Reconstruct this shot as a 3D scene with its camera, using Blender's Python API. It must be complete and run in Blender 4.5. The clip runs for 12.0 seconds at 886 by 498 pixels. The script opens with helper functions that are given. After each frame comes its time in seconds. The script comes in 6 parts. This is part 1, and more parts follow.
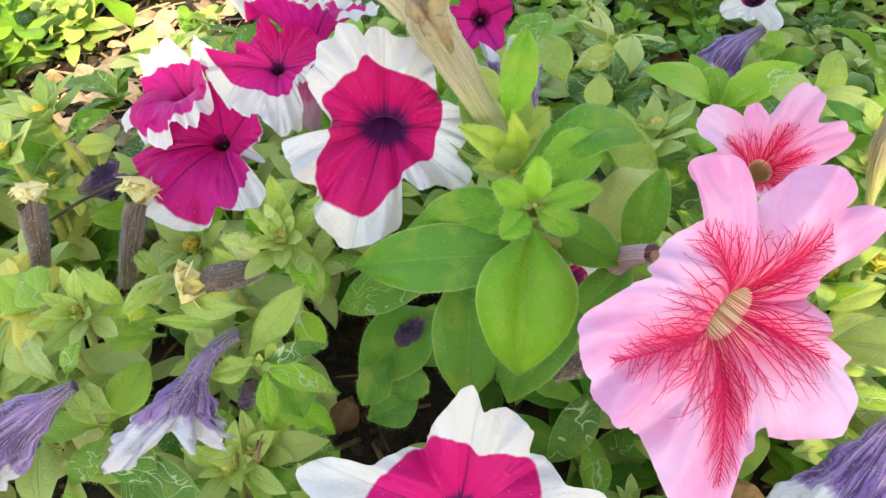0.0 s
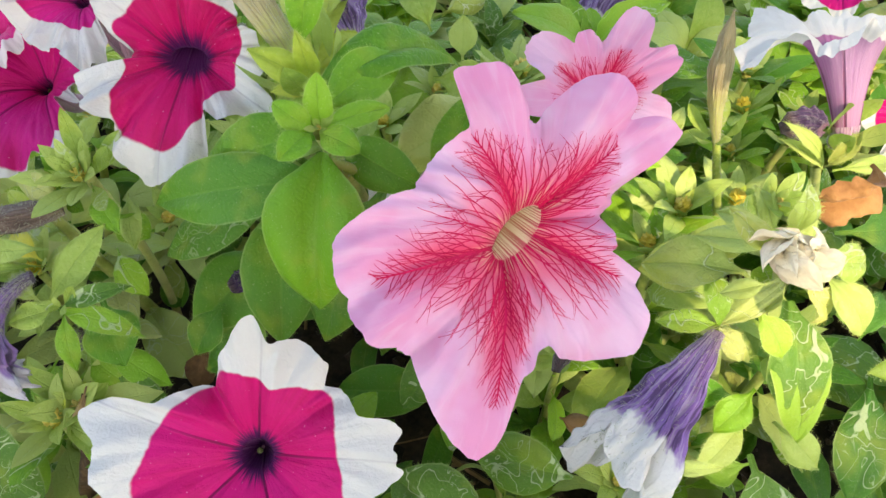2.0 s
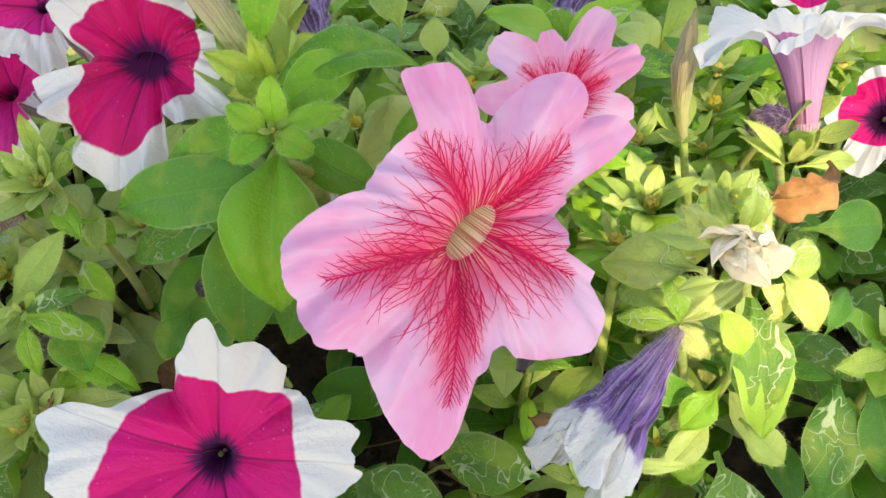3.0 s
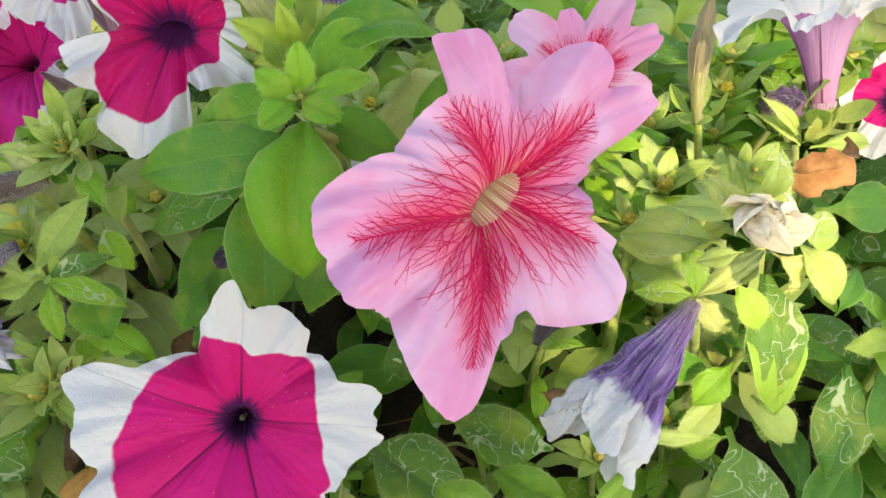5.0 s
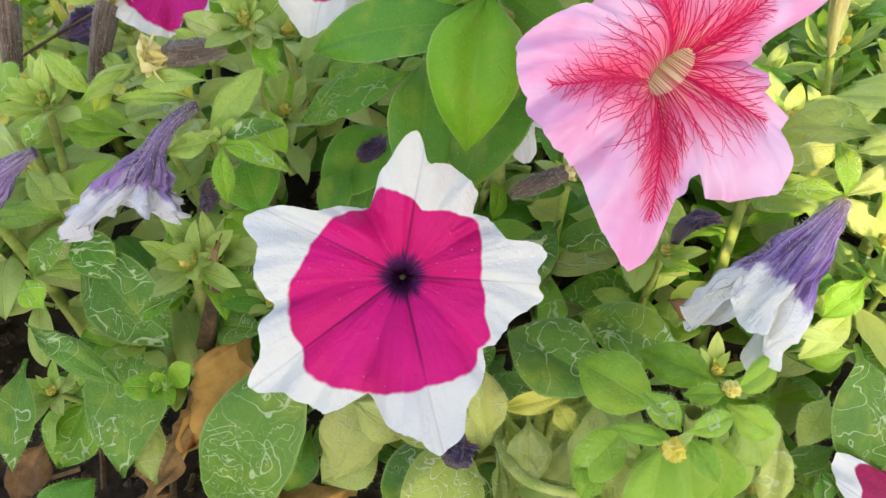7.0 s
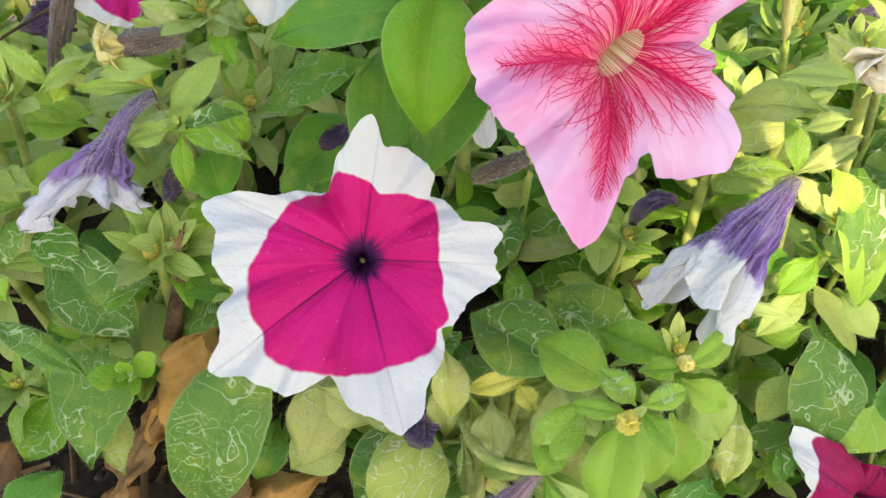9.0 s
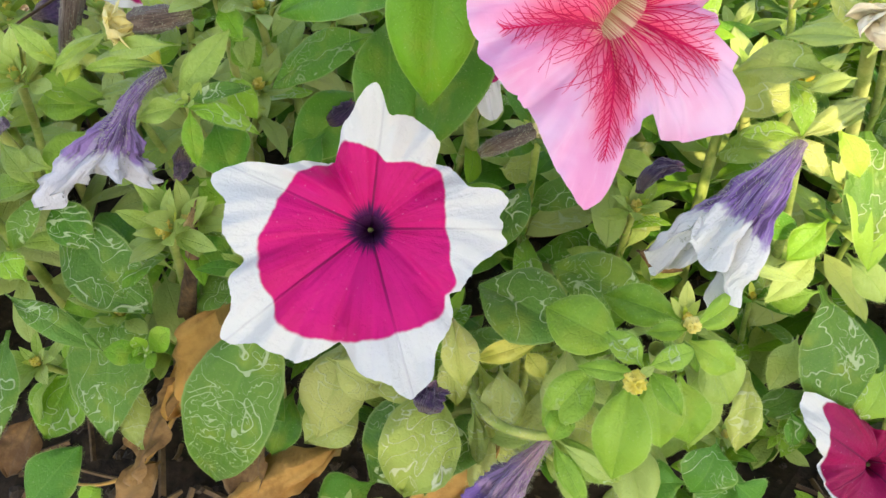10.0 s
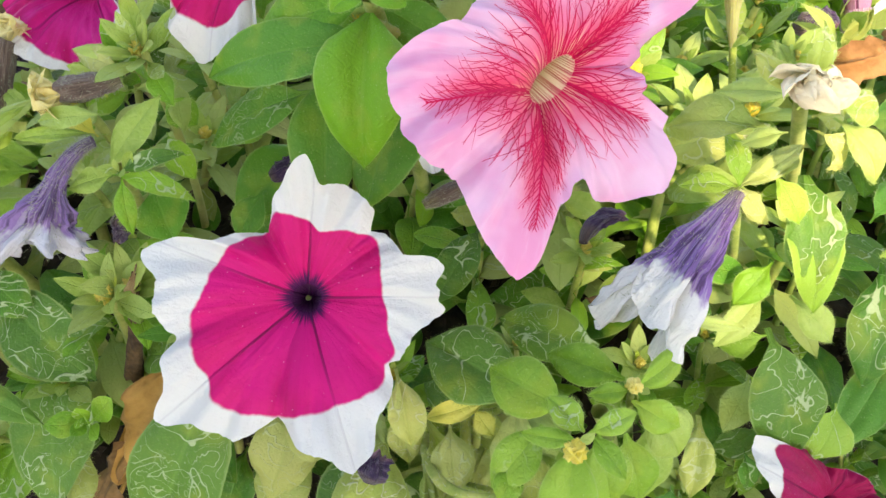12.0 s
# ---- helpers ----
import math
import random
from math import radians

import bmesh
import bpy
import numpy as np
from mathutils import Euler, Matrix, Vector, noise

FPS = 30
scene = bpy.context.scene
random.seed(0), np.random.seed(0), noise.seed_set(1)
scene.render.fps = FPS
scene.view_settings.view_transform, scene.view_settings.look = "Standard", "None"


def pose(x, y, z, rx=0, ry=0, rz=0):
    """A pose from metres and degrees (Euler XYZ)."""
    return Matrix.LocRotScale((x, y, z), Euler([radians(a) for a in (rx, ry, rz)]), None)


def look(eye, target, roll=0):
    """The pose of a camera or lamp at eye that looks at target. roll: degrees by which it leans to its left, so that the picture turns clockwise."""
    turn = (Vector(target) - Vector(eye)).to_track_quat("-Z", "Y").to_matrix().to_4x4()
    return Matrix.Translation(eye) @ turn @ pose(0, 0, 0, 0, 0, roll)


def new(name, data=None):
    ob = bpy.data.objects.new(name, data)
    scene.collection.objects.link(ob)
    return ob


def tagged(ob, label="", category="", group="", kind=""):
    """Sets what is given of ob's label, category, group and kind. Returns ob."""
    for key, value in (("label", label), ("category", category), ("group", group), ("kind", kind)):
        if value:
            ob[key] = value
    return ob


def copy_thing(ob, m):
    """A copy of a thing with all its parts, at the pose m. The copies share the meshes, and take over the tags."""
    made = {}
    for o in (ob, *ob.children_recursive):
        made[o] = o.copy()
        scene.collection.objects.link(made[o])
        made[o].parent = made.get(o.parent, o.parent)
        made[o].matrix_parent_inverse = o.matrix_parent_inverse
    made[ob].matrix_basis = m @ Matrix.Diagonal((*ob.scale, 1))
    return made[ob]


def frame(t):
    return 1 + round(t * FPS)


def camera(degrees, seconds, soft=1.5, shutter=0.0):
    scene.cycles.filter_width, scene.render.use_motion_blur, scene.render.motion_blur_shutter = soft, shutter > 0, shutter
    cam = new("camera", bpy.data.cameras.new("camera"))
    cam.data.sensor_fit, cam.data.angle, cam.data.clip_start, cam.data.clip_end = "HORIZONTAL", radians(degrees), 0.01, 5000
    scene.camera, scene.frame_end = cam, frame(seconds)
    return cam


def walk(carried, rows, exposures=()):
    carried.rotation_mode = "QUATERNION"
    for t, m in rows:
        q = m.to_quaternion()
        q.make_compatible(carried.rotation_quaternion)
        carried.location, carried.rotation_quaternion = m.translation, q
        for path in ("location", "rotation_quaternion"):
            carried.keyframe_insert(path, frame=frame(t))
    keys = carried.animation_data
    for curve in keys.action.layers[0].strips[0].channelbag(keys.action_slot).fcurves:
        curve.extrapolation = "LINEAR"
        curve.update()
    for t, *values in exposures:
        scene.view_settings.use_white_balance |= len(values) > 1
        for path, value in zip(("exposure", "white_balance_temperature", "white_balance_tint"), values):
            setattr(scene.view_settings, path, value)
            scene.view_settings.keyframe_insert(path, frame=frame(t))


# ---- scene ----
EXPO, KELVIN, TINT = 2.08, 8500.0, 14.0
cam = camera(61.7, 12.0)
walk(cam, [
    (0, look((0.006, 0.038, 0.339), (-0.006, 1.309, -1.206), -0.8)),
    (0.5, look((0.015, 0.033, 0.334), (0.019, 1.291, -1.221), -0.6)),
    (1, look((0.032, 0.033, 0.326), (0.068, 1.273, -1.243), -0.1)),
    (1.5, look((0.045, 0.035, 0.326), (0.095, 1.267, -1.248), -0.2)),
    (2, look((0.052, 0.031, 0.324), (0.111, 1.26, -1.253), 0.1)),
    (2.5, look((0.057, 0.029, 0.326), (0.124, 1.271, -1.241), 0.1)),
    (3, look((0.062, 0.03, 0.324), (0.129, 1.263, -1.249), -0.3)),
    (3.2, look((0.066, 0.031, 0.323), (0.128, 1.263, -1.252), -0.5)),
    (4.8, look((0.064, 0.027, 0.325), (0.122, 1.288, -1.227), -0.4)),
    (5, look((0.055, 0.023, 0.321), (0.131, 1.252, -1.255), 0.9)),
    (5.5, look((0.031, 0.009, 0.315), (0.028, 1.26, -1.246), -0.9)),
    (6, look((0.013, -0.005, 0.304), (-0.002, 1.238, -1.262), 1.0)),
    (6.5, look((0.015, -0.011, 0.304), (0.016, 1.236, -1.26), 2.5)),
    (6.7, look((0.018, -0.012, 0.303), (0.002, 1.247, -1.25), 1.7)),
    (8.3, look((0.024, -0.01, 0.307), (0.062, 1.246, -1.249), 2.8)),
    (8.5, look((0.026, -0.013, 0.305), (0.06, 1.244, -1.251), 2.7)),
    (9, look((0.027, -0.016, 0.303), (0.063, 1.236, -1.256), 2.4)),
    (9.5, look((0.028, -0.021, 0.295), (0.052, 1.203, -1.286), 1.4)),
    (10, look((0.029, -0.023, 0.3), (0.027, 1.217, -1.269), 0.1)),
    (10.5, look((0.031, -0.022, 0.302), (0.039, 1.228, -1.259), 0.2)),
    (11, look((0.029, -0.025, 0.301), (0.046, 1.228, -1.258), 0.9)),
    (11.5, look((0.036, -0.017, 0.301), (0.081, 1.239, -1.254), 0.9)),
    (12, look((0.041, -0.009, 0.308), (0.09, 1.243, -1.251), -0.2)),
], exposures=[(t, EXPO + more, KELVIN, TINT) for t, more in ((0.0, 0.16), (1.0, 0.12), (2.0, -0.1), (2.5, -0.1), (5.0, -0.16), (6.0, 0.02), (8.5, 0.02), (12.0, 0.05))])

# ---- light: open sky, a low warm sun behind the right shoulder, partly held off by an added, unseen tree branch ----
SUN_EL, SUN_AZ = radians(48), radians(165)
SUN_DIR = Vector((math.sin(SUN_AZ) * math.cos(SUN_EL), math.cos(SUN_AZ) * math.cos(SUN_EL), math.sin(SUN_EL)))
world = bpy.data.worlds.new("world")
scene.world = world
world.use_nodes = True
sky = world.node_tree.nodes.new("ShaderNodeTexSky")
sky.sky_type = 'NISHITA'
sky.sun_disc = False
sky.sun_elevation = SUN_EL
sky.sun_rotation = SUN_AZ
back = world.node_tree.nodes["Background"]
back.inputs[1].default_value = 0.15
world.node_tree.links.new(sky.outputs[0], back.inputs[0])
sun = new("sun", bpy.data.lights.new("sun", 'SUN'))
sun.data.energy = 1.9
sun.data.angle = radians(2.0)
sun.data.color = (1.0, 0.93, 0.8)
sun.matrix_world = look(SUN_DIR * 5, (0, 0, 0))


# ---- node helpers ----
def material(name):
    m = bpy.data.materials.new(name)
    m.use_nodes = True
    m.node_tree.nodes.clear()
    return m, m.node_tree


def put(tree, socket, value):
    if isinstance(value, (int, float)):
        socket.default_value = value
    elif isinstance(value, tuple):
        socket.default_value = (*value, 1.0) if len(socket.default_value) == 4 and len(value) == 3 else value
    else:
        tree.links.new(value, socket)


def calc(tree, op, a, b=0.0, c=0.0):
    n = tree.nodes.new("ShaderNodeMath")
    n.operation = op
    put(tree, n.inputs[0], a)
    put(tree, n.inputs[1], b)
    put(tree, n.inputs[2], c)
    return n.outputs[0]


def step(tree, value, lo, hi, to0=0.0, to1=1.0):
    n = tree.nodes.new("ShaderNodeMapRange")
    n.interpolation_type = 'SMOOTHSTEP'
    put(tree, n.inputs[0], value)
    put(tree, n.inputs[1], lo)
    put(tree, n.inputs[2], hi)
    put(tree, n.inputs[3], to0)
    put(tree, n.inputs[4], to1)
    return n.outputs[0]


def blend(tree, fac, a, b):
    n = tree.nodes.new("ShaderNodeMix")
    n.data_type = 'RGBA'
    put(tree, n.inputs[0], fac)
    put(tree, n.inputs[6], a)
    put(tree, n.inputs[7], b)
    return n.outputs[2]


def grain(tree, vec, scale, detail=3.0, rough=0.55, distort=0.0):
    n = tree.nodes.new("ShaderNodeTexNoise")
    put(tree, n.inputs["Vector"], vec)
    n.inputs["Scale"].default_value = scale
    n.inputs["Detail"].default_value = detail
    n.inputs["Roughness"].default_value = rough
    n.inputs["Distortion"].default_value = distort
    return n.outputs[0]


def xyz(tree, x, y, z=0.0):
    n = tree.nodes.new("ShaderNodeCombineXYZ")
    put(tree, n.inputs[0], x)
    put(tree, n.inputs[1], y)
    put(tree, n.inputs[2], z)
    return n.outputs[0]


def uv(tree, name):
    n = tree.nodes.new("ShaderNodeUVMap")
    n.uv_map = name
    s = tree.nodes.new("ShaderNodeSeparateXYZ")
    tree.links.new(n.outputs[0], s.inputs[0])
    return n.outputs[0], s.outputs[0], s.outputs[1]


def spot(tree):
    n = tree.nodes.new("ShaderNodeTexCoord")
    return n.outputs["Object"]


def chance(tree):
    one = tree.nodes.new("ShaderNodeObjectInfo").outputs["Random"]
    other = tree.nodes.new("ShaderNodeNewGeometry").outputs["Random Per Island"]
    return calc(tree, 'FRACT', calc(tree, 'ADD', one, other))


def finish(tree, colour, rough=0.6, through_share=0.0, through_colour=None, bump=None, strength=0.3, sheen=0.0, specular=0.35, distance=0.0006):
    p = tree.nodes.new("ShaderNodeBsdfPrincipled")
    put(tree, p.inputs["Base Color"], colour)
    put(tree, p.inputs["Roughness"], rough)
    p.inputs["Specular IOR Level"].default_value = specular
    p.inputs["Sheen Weight"].default_value = sheen
    p.inputs["Sheen Roughness"].default_value = 0.5
    out = tree.nodes.new("ShaderNodeOutputMaterial")
    normal = None
    if bump is not None:
        b = tree.nodes.new("ShaderNodeBump")
        b.inputs["Strength"].default_value = strength
        b.inputs["Distance"].default_value = distance
        put(tree, b.inputs["Height"], bump)
        normal = b.outputs[0]
        tree.links.new(normal, p.inputs["Normal"])
    if through_share:
        tr = tree.nodes.new("ShaderNodeBsdfTranslucent")
        put(tree, tr.inputs[0], through_colour if through_colour is not None else colour)
        if normal:
            tree.links.new(normal, tr.inputs["Normal"])
        mix = tree.nodes.new("ShaderNodeMixShader")
        mix.inputs[0].default_value = through_share
        tree.links.new(p.outputs[0], mix.inputs[1])
        tree.links.new(tr.outputs[0], mix.inputs[2])
        tree.links.new(mix.outputs[0], out.inputs[0])
    else:
        tree.links.new(p.outputs[0], out.inputs[0])


# ---- materials ----
def hair_dust(tree, pos):
    """Fine speckle of the down that covers leaves."""
    return grain(tree, pos, 1700, 1)


def leaf_material(name, dark, light, miner=0.5, yellow=0.0, mine=(0.52, 0.61, 0.35)):
    """Soft green leaf: lateral veins, pale midrib, wandering pale leaf-miner trails on some leaves."""
    m, t = material(name)
    _, u, v = uv(t, "leaf")
    r = chance(t)
    pos = spot(t)
    off = t.nodes.new("ShaderNodeVectorMath")
    off.operation = 'ADD'
    put(t, off.inputs[0], pos)
    put(t, off.inputs[1], xyz(t, calc(t, 'MULTIPLY', r, 3.7), calc(t, 'MULTIPLY', r, 9.1), r))
    pos = off.outputs[0]
    big = grain(t, pos, 45, 3)
    fine = grain(t, pos, 420, 4)
    tone = calc(t, 'ADD', calc(t, 'MULTIPLY', r, 0.75), calc(t, 'MULTIPLY', big, 0.45))
    col = blend(t, step(t, tone, 0.2, 0.95), dark, light)
    col = blend(t, calc(t, 'MULTIPLY', step(t, fine, 0.35, 0.7), 0.35), col, light)
    col = blend(t, calc(t, 'MULTIPLY', step(t, hair_dust(t, pos), 0.62, 0.74), 0.2), col, (0.46, 0.55, 0.20))
    patch = grain(t, pos, 85, 2)
    col = blend(t, calc(t, 'MULTIPLY', step(t, patch, 0.5, 0.72), 0.4), col, (0.36, 0.42, 0.05))
    a = calc(t, 'ABSOLUTE', v)
    # side veins leave the midrib at a slant
    slant = calc(t, 'SUBTRACT', calc(t, 'MULTIPLY', u, 9.0), calc(t, 'MULTIPLY', a, 2.6))
    ridge = calc(t, 'ABSOLUTE', calc(t, 'SUBTRACT', calc(t, 'FRACT', slant), 0.5))
    vein = calc(t, 'MULTIPLY', step(t, ridge, 0.07, 0.0), step(t, a, 1.0, 0.2))
    mid = step(t, a, 0.07, 0.015)
    veins = calc(t, 'MAXIMUM', calc(t, 'MULTIPLY', vein, 0.3), calc(t, 'MULTIPLY', mid, 0.8))
    col = blend(t, calc(t, 'MULTIPLY', veins, 0.22), col, (0.26, 0.46, 0.09))
    net = t.nodes.new("ShaderNodeTexVoronoi")
    net.feature = 'DISTANCE_TO_EDGE'
    net.inputs["Scale"].default_value = 330.0
    put(t, net.inputs["Vector"], pos)
    cells = step(t, net.outputs["Distance"], 0.16, 0.02)
    col = blend(t, calc(t, 'MULTIPLY', cells, 0.09), col, tuple(q * 1.25 for q in light))
    specks = step(t, grain(t, pos, 1500, 1), 0.70, 0.76)
    col = blend(t, calc(t, 'MULTIPLY', specks, 0.35), col, (0.56, 0.62, 0.32))
    # trails
    path = grain(t, pos, 78, 1.5, 0.45, 1.1)
    trail = step(t, calc(t, 'ABSOLUTE', calc(t, 'SUBTRACT', path, 0.5)), 0.0130, 0.005)
    path2 = grain(t, pos, 150, 1.0, 0.4, 1.6)
    trail2 = calc(t, 'MULTIPLY', step(t, calc(t, 'ABSOLUTE', calc(t, 'SUBTRACT', path2, 0.47)), 0.016, 0.006), step(t, big, 0.46, 0.56))
    trail = calc(t, 'MAXIMUM', trail, trail2)
    has = step(t, calc(t, 'FRACT', calc(t, 'MULTIPLY', r, 17.3)), 1.0 - miner - 0.02, 1.0 - miner + 0.02)
    trail = calc(t, 'MULTIPLY', calc(t, 'MULTIPLY', trail, has), step(t, a, 0.98, 0.85))
    col = blend(t, calc(t, 'MULTIPLY', trail, 0.8), col, mine)
    # downy pale margin
    col = blend(t, calc(t, 'MULTIPLY', step(t, a, 0.93, 1.0), 0.32), col, (0.54, 0.62, 0.24))
    if yellow:
        fade = calc(t, 'MULTIPLY', step(t, calc(t, 'ADD', grain(t, pos, 30, 2), calc(t, 'MULTIPLY', r, 0.3)), 0.45, 0.75), yellow)
        col = blend(t, fade, col, (0.52, 0.50, 0.14))
    hair = grain(t, pos, 1300, 2)
    quilt = grain(t, pos, 230, 2)
    h = calc(t, 'ADD', calc(t, 'MULTIPLY', veins, -0.35), calc(t, 'ADD', calc(t, 'MULTIPLY', big, 1.2), calc(t, 'ADD', calc(t, 'ADD', calc(t, 'MULTIPLY', hair, 0.35), calc(t, 'SUBTRACT', calc(t, 'MULTIPLY', quilt, 0.8), calc(t, 'MULTIPLY', cells, 0.14))), calc(t, 'MULTIPLY', trail, 0.5))))
    finish(t, col, step(t, fine, 0.2, 0.8, 0.36, 0.54), 0.30, blend(t, 0.5, col, (0.36, 0.60, 0.07)), h, 0.85, 0.04, 0.3)
    return m


def bordered_material(name, body, deep, edge=(0.70, 0.69, 0.67), eye=1.0):
    """Petals with a coloured star and a white rim; 'rim' holds how far a place lies past the colour's edge."""
    m, t = material(name)
    flat, x, y = uv(t, "flat")
    _, v, ph = uv(t, "polar")
    _, rim, rad = uv(t, "rim")
    ang = calc(t, 'ARCTAN2', y, x)
    rays = grain(t, xyz(t, calc(t, 'MULTIPLY', ang, 14.0), calc(t, 'MULTIPLY', rad, 60.0)), 1.0, 3)
    blot = grain(t, flat, 90, 3)
    swing = grain(t, flat, 34, 1)
    wave = calc(t, 'ADD', calc(t, 'MULTIPLY', calc(t, 'SUBTRACT', swing, 0.5), 0.16), calc(t, 'MULTIPLY', calc(t, 'SUBTRACT', blot, 0.5), 0.14))
    edge_at = calc(t, 'ADD', rim, calc(t, 'ADD', wave, calc(t, 'MULTIPLY', calc(t, 'SUBTRACT', rays, 0.5), 0.015)))
    white = step(t, edge_at, 0.98, 1.015)
    col = blend(t, step(t, calc(t, 'ADD', calc(t, 'MULTIPLY', rays, 0.5), calc(t, 'MULTIPLY', blot, 0.5)), 0.3, 0.62), deep, body)
    col = blend(t, calc(t, 'MULTIPLY', step(t, grain(t, flat, 28, 1), 0.42, 0.68), 0.5), col, tuple(min(1.0, q * w) for q, w in zip(body, (1.0, 1.6, 1.35))))
    col = blend(t, calc(t, 'MULTIPLY', step(t, grain(t, flat, 900, 2), 0.70, 0.76), 0.45), col, (0.8, 0.4, 0.6))
    line = calc(t, 'MULTIPLY', step(t, calc(t, 'MULTIPLY', ph, rad), 0.00075, 0.0002), step(t, rim, 1.25, 0.3))
    col = blend(t, calc(t, 'MULTIPLY', line, 0.75), col, (0.14, 0.002, 0.05))
    dark = step(t, calc(t, 'ADD', rad, calc(t, 'MULTIPLY', calc(t, 'SUBTRACT', rays, 0.5), 0.0085)), 0.0076 * eye, 0.0046 * eye)
    col = blend(t, dark, col, (0.075, 0.006, 0.07))
    faint = blend(t, calc(t, 'MULTIPLY', step(t, rays, 0.55, 0.7), 0.12), edge, (0.62, 0.58, 0.68))
    crease = calc(t, 'MULTIPLY', step(t, calc(t, 'MULTIPLY', ph, rad), 0.0007, 0.0001), 0.22)
    faint = blend(t, crease, faint, (0.40, 0.34, 0.40))
    col = blend(t, white, col, faint)
    crinkle = calc(t, 'ADD', calc(t, 'MULTIPLY', grain(t, flat, 160, 4), 1.0), calc(t, 'ADD', calc(t, 'ADD', calc(t, 'MULTIPLY', rays, 0.5), calc(t, 'MULTIPLY', grain(t, flat, 520, 3, 0.6, 0.6), 0.55)), calc(t, 'SUBTRACT', calc(t, 'MULTIPLY', line, -0.8), calc(t, 'MULTIPLY', crease, 0.9))))
    finish(t, col, 0.55, 0.3, None, crinkle, 0.8, 0.04, 0.25, 0.0008)
    return m


def veined_material(name):
    """Rose petals, crimson towards the throat and along the ribs, with a yellowish striped throat."""
    m, t = material(name)
    flat, x, y = uv(t, "flat")
    _, v, ph = uv(t, "polar")
    _, rim, rad = uv(t, "rim")
    ang = calc(t, 'ARCTAN2', y, x)
    blot = grain(t, flat, 50, 3)
    broad = grain(t, flat, 22, 2)
    reach = calc(t, 'ADD', rim, calc(t, 'MULTIPLY', calc(t, 'SUBTRACT', grain(t, flat, 140, 3), 0.5), 0.30))
    pale = blend(t, step(t, calc(t, 'ADD', calc(t, 'MULTIPLY', blot, 0.5), calc(t, 'MULTIPLY', broad, 0.5)), 0.40, 0.60), (0.85, 0.32, 0.55), (0.87, 0.52, 0.72))
    streak = grain(t, xyz(t, calc(t, 'MULTIPLY', ang, 22.0), calc(t, 'MULTIPLY', rad, 60.0)), 1.0, 3)
    pale = blend(t, calc(t, 'MULTIPLY', step(t, streak, 0.5, 0.68), 0.3), pale, (0.88, 0.58, 0.74))
    near_rib = step(t, ph, 0.65, 0.04)
    core = calc(t, 'MAXIMUM', calc(t, 'MULTIPLY', step(t, reach, 0.92, 0.28), 0.9), calc(t, 'MULTIPLY', near_rib, step(t, reach, 1.05, 0.5)))
    col = blend(t, calc(t, 'MULTIPLY', core, 0.97), pale, (0.86, 0.03, 0.10))
    tinge = calc(t, 'MULTIPLY', step(t, reach, 1.1, 0.5), 0.35)
    col = blend(t, tinge, col, (0.86, 0.12, 0.26))
    lines = grain(t, xyz(t, calc(t, 'MULTIPLY', ang, 17.0), calc(t, 'MULTIPLY', rad, 40.0)), 1.0, 2)
    throat = blend(t, step(t, lines, 0.44, 0.58), (0.84, 0.66, 0.42), (0.50, 0.16, 0.10))
    inside = calc(t, 'ADD', v, calc(t, 'MULTIPLY', calc(t, 'SUBTRACT', lines, 0.5), 0.45))
    col = blend(t, step(t, inside, 0.20, -0.12), col, throat)
    # tube turns browner with depth: recess shade put into the throat colour
    col = blend(t, step(t, inside, -0.02, -0.45), col, (0.46, 0.30, 0.12))
    h = calc(t, 'ADD', calc(t, 'MULTIPLY', streak, 0.5), calc(t, 'ADD', calc(t, 'MULTIPLY', blot, 1.0), calc(t, 'MULTIPLY', grain(t, flat, 300, 3), 0.5)))
    finish(t, col, 0.5, 0.32, None, h, 0.5, 0.05, 0.25, 0.0007)
    return m


def withered_material(name, tube, cloth, tip, cloth_from, tip_from, streak=0.32):
    """A spent flower: 'run' goes from the stalk to the torn mouth, then round it."""
    m, t = material(name)
    _, u, w = uv(t, "run")
    pos = spot(t)
    ray = grain(t, xyz(t, calc(t, 'MULTIPLY', w, 60.0), calc(t, 'MULTIPLY', u, 2.5)), 1.0, 3, 0.6, 0.3)
    n = grain(t, pos, 130, 3)
    at = calc(t, 'ADD', u, calc(t, 'ADD', calc(t, 'MULTIPLY', calc(t, 'SUBTRACT', ray, 0.5), 0.16), calc(t, 'MULTIPLY', calc(t, 'SUBTRACT', n, 0.5), 0.22)))
    col = blend(t, step(t, at, cloth_from - 0.12, cloth_from + 0.12), tube, cloth)
    darker = tuple(c * streak for c in cloth)
    col = blend(t, calc(t, 'MULTIPLY', step(t, ray, 0.50, 0.58), 0.75), col, darker)
    col = blend(t, calc(t, 'MULTIPLY', step(t, ray, 0.47, 0.40), 0.55), col, tuple(0.55 * p + 0.45 * q for p, q in zip(tip, cloth)))
    col = blend(t, step(t, at, tip_from - 0.02, tip_from + 0.03), col, tip)
    h = calc(t, 'ADD', ray, calc(t, 'MULTIPLY', grain(t, pos, 900, 2), 0.4))
    finish(t, col, 0.7, 0.15, None, h, 0.8, 0.3, 0.2, 0.001)
    return m


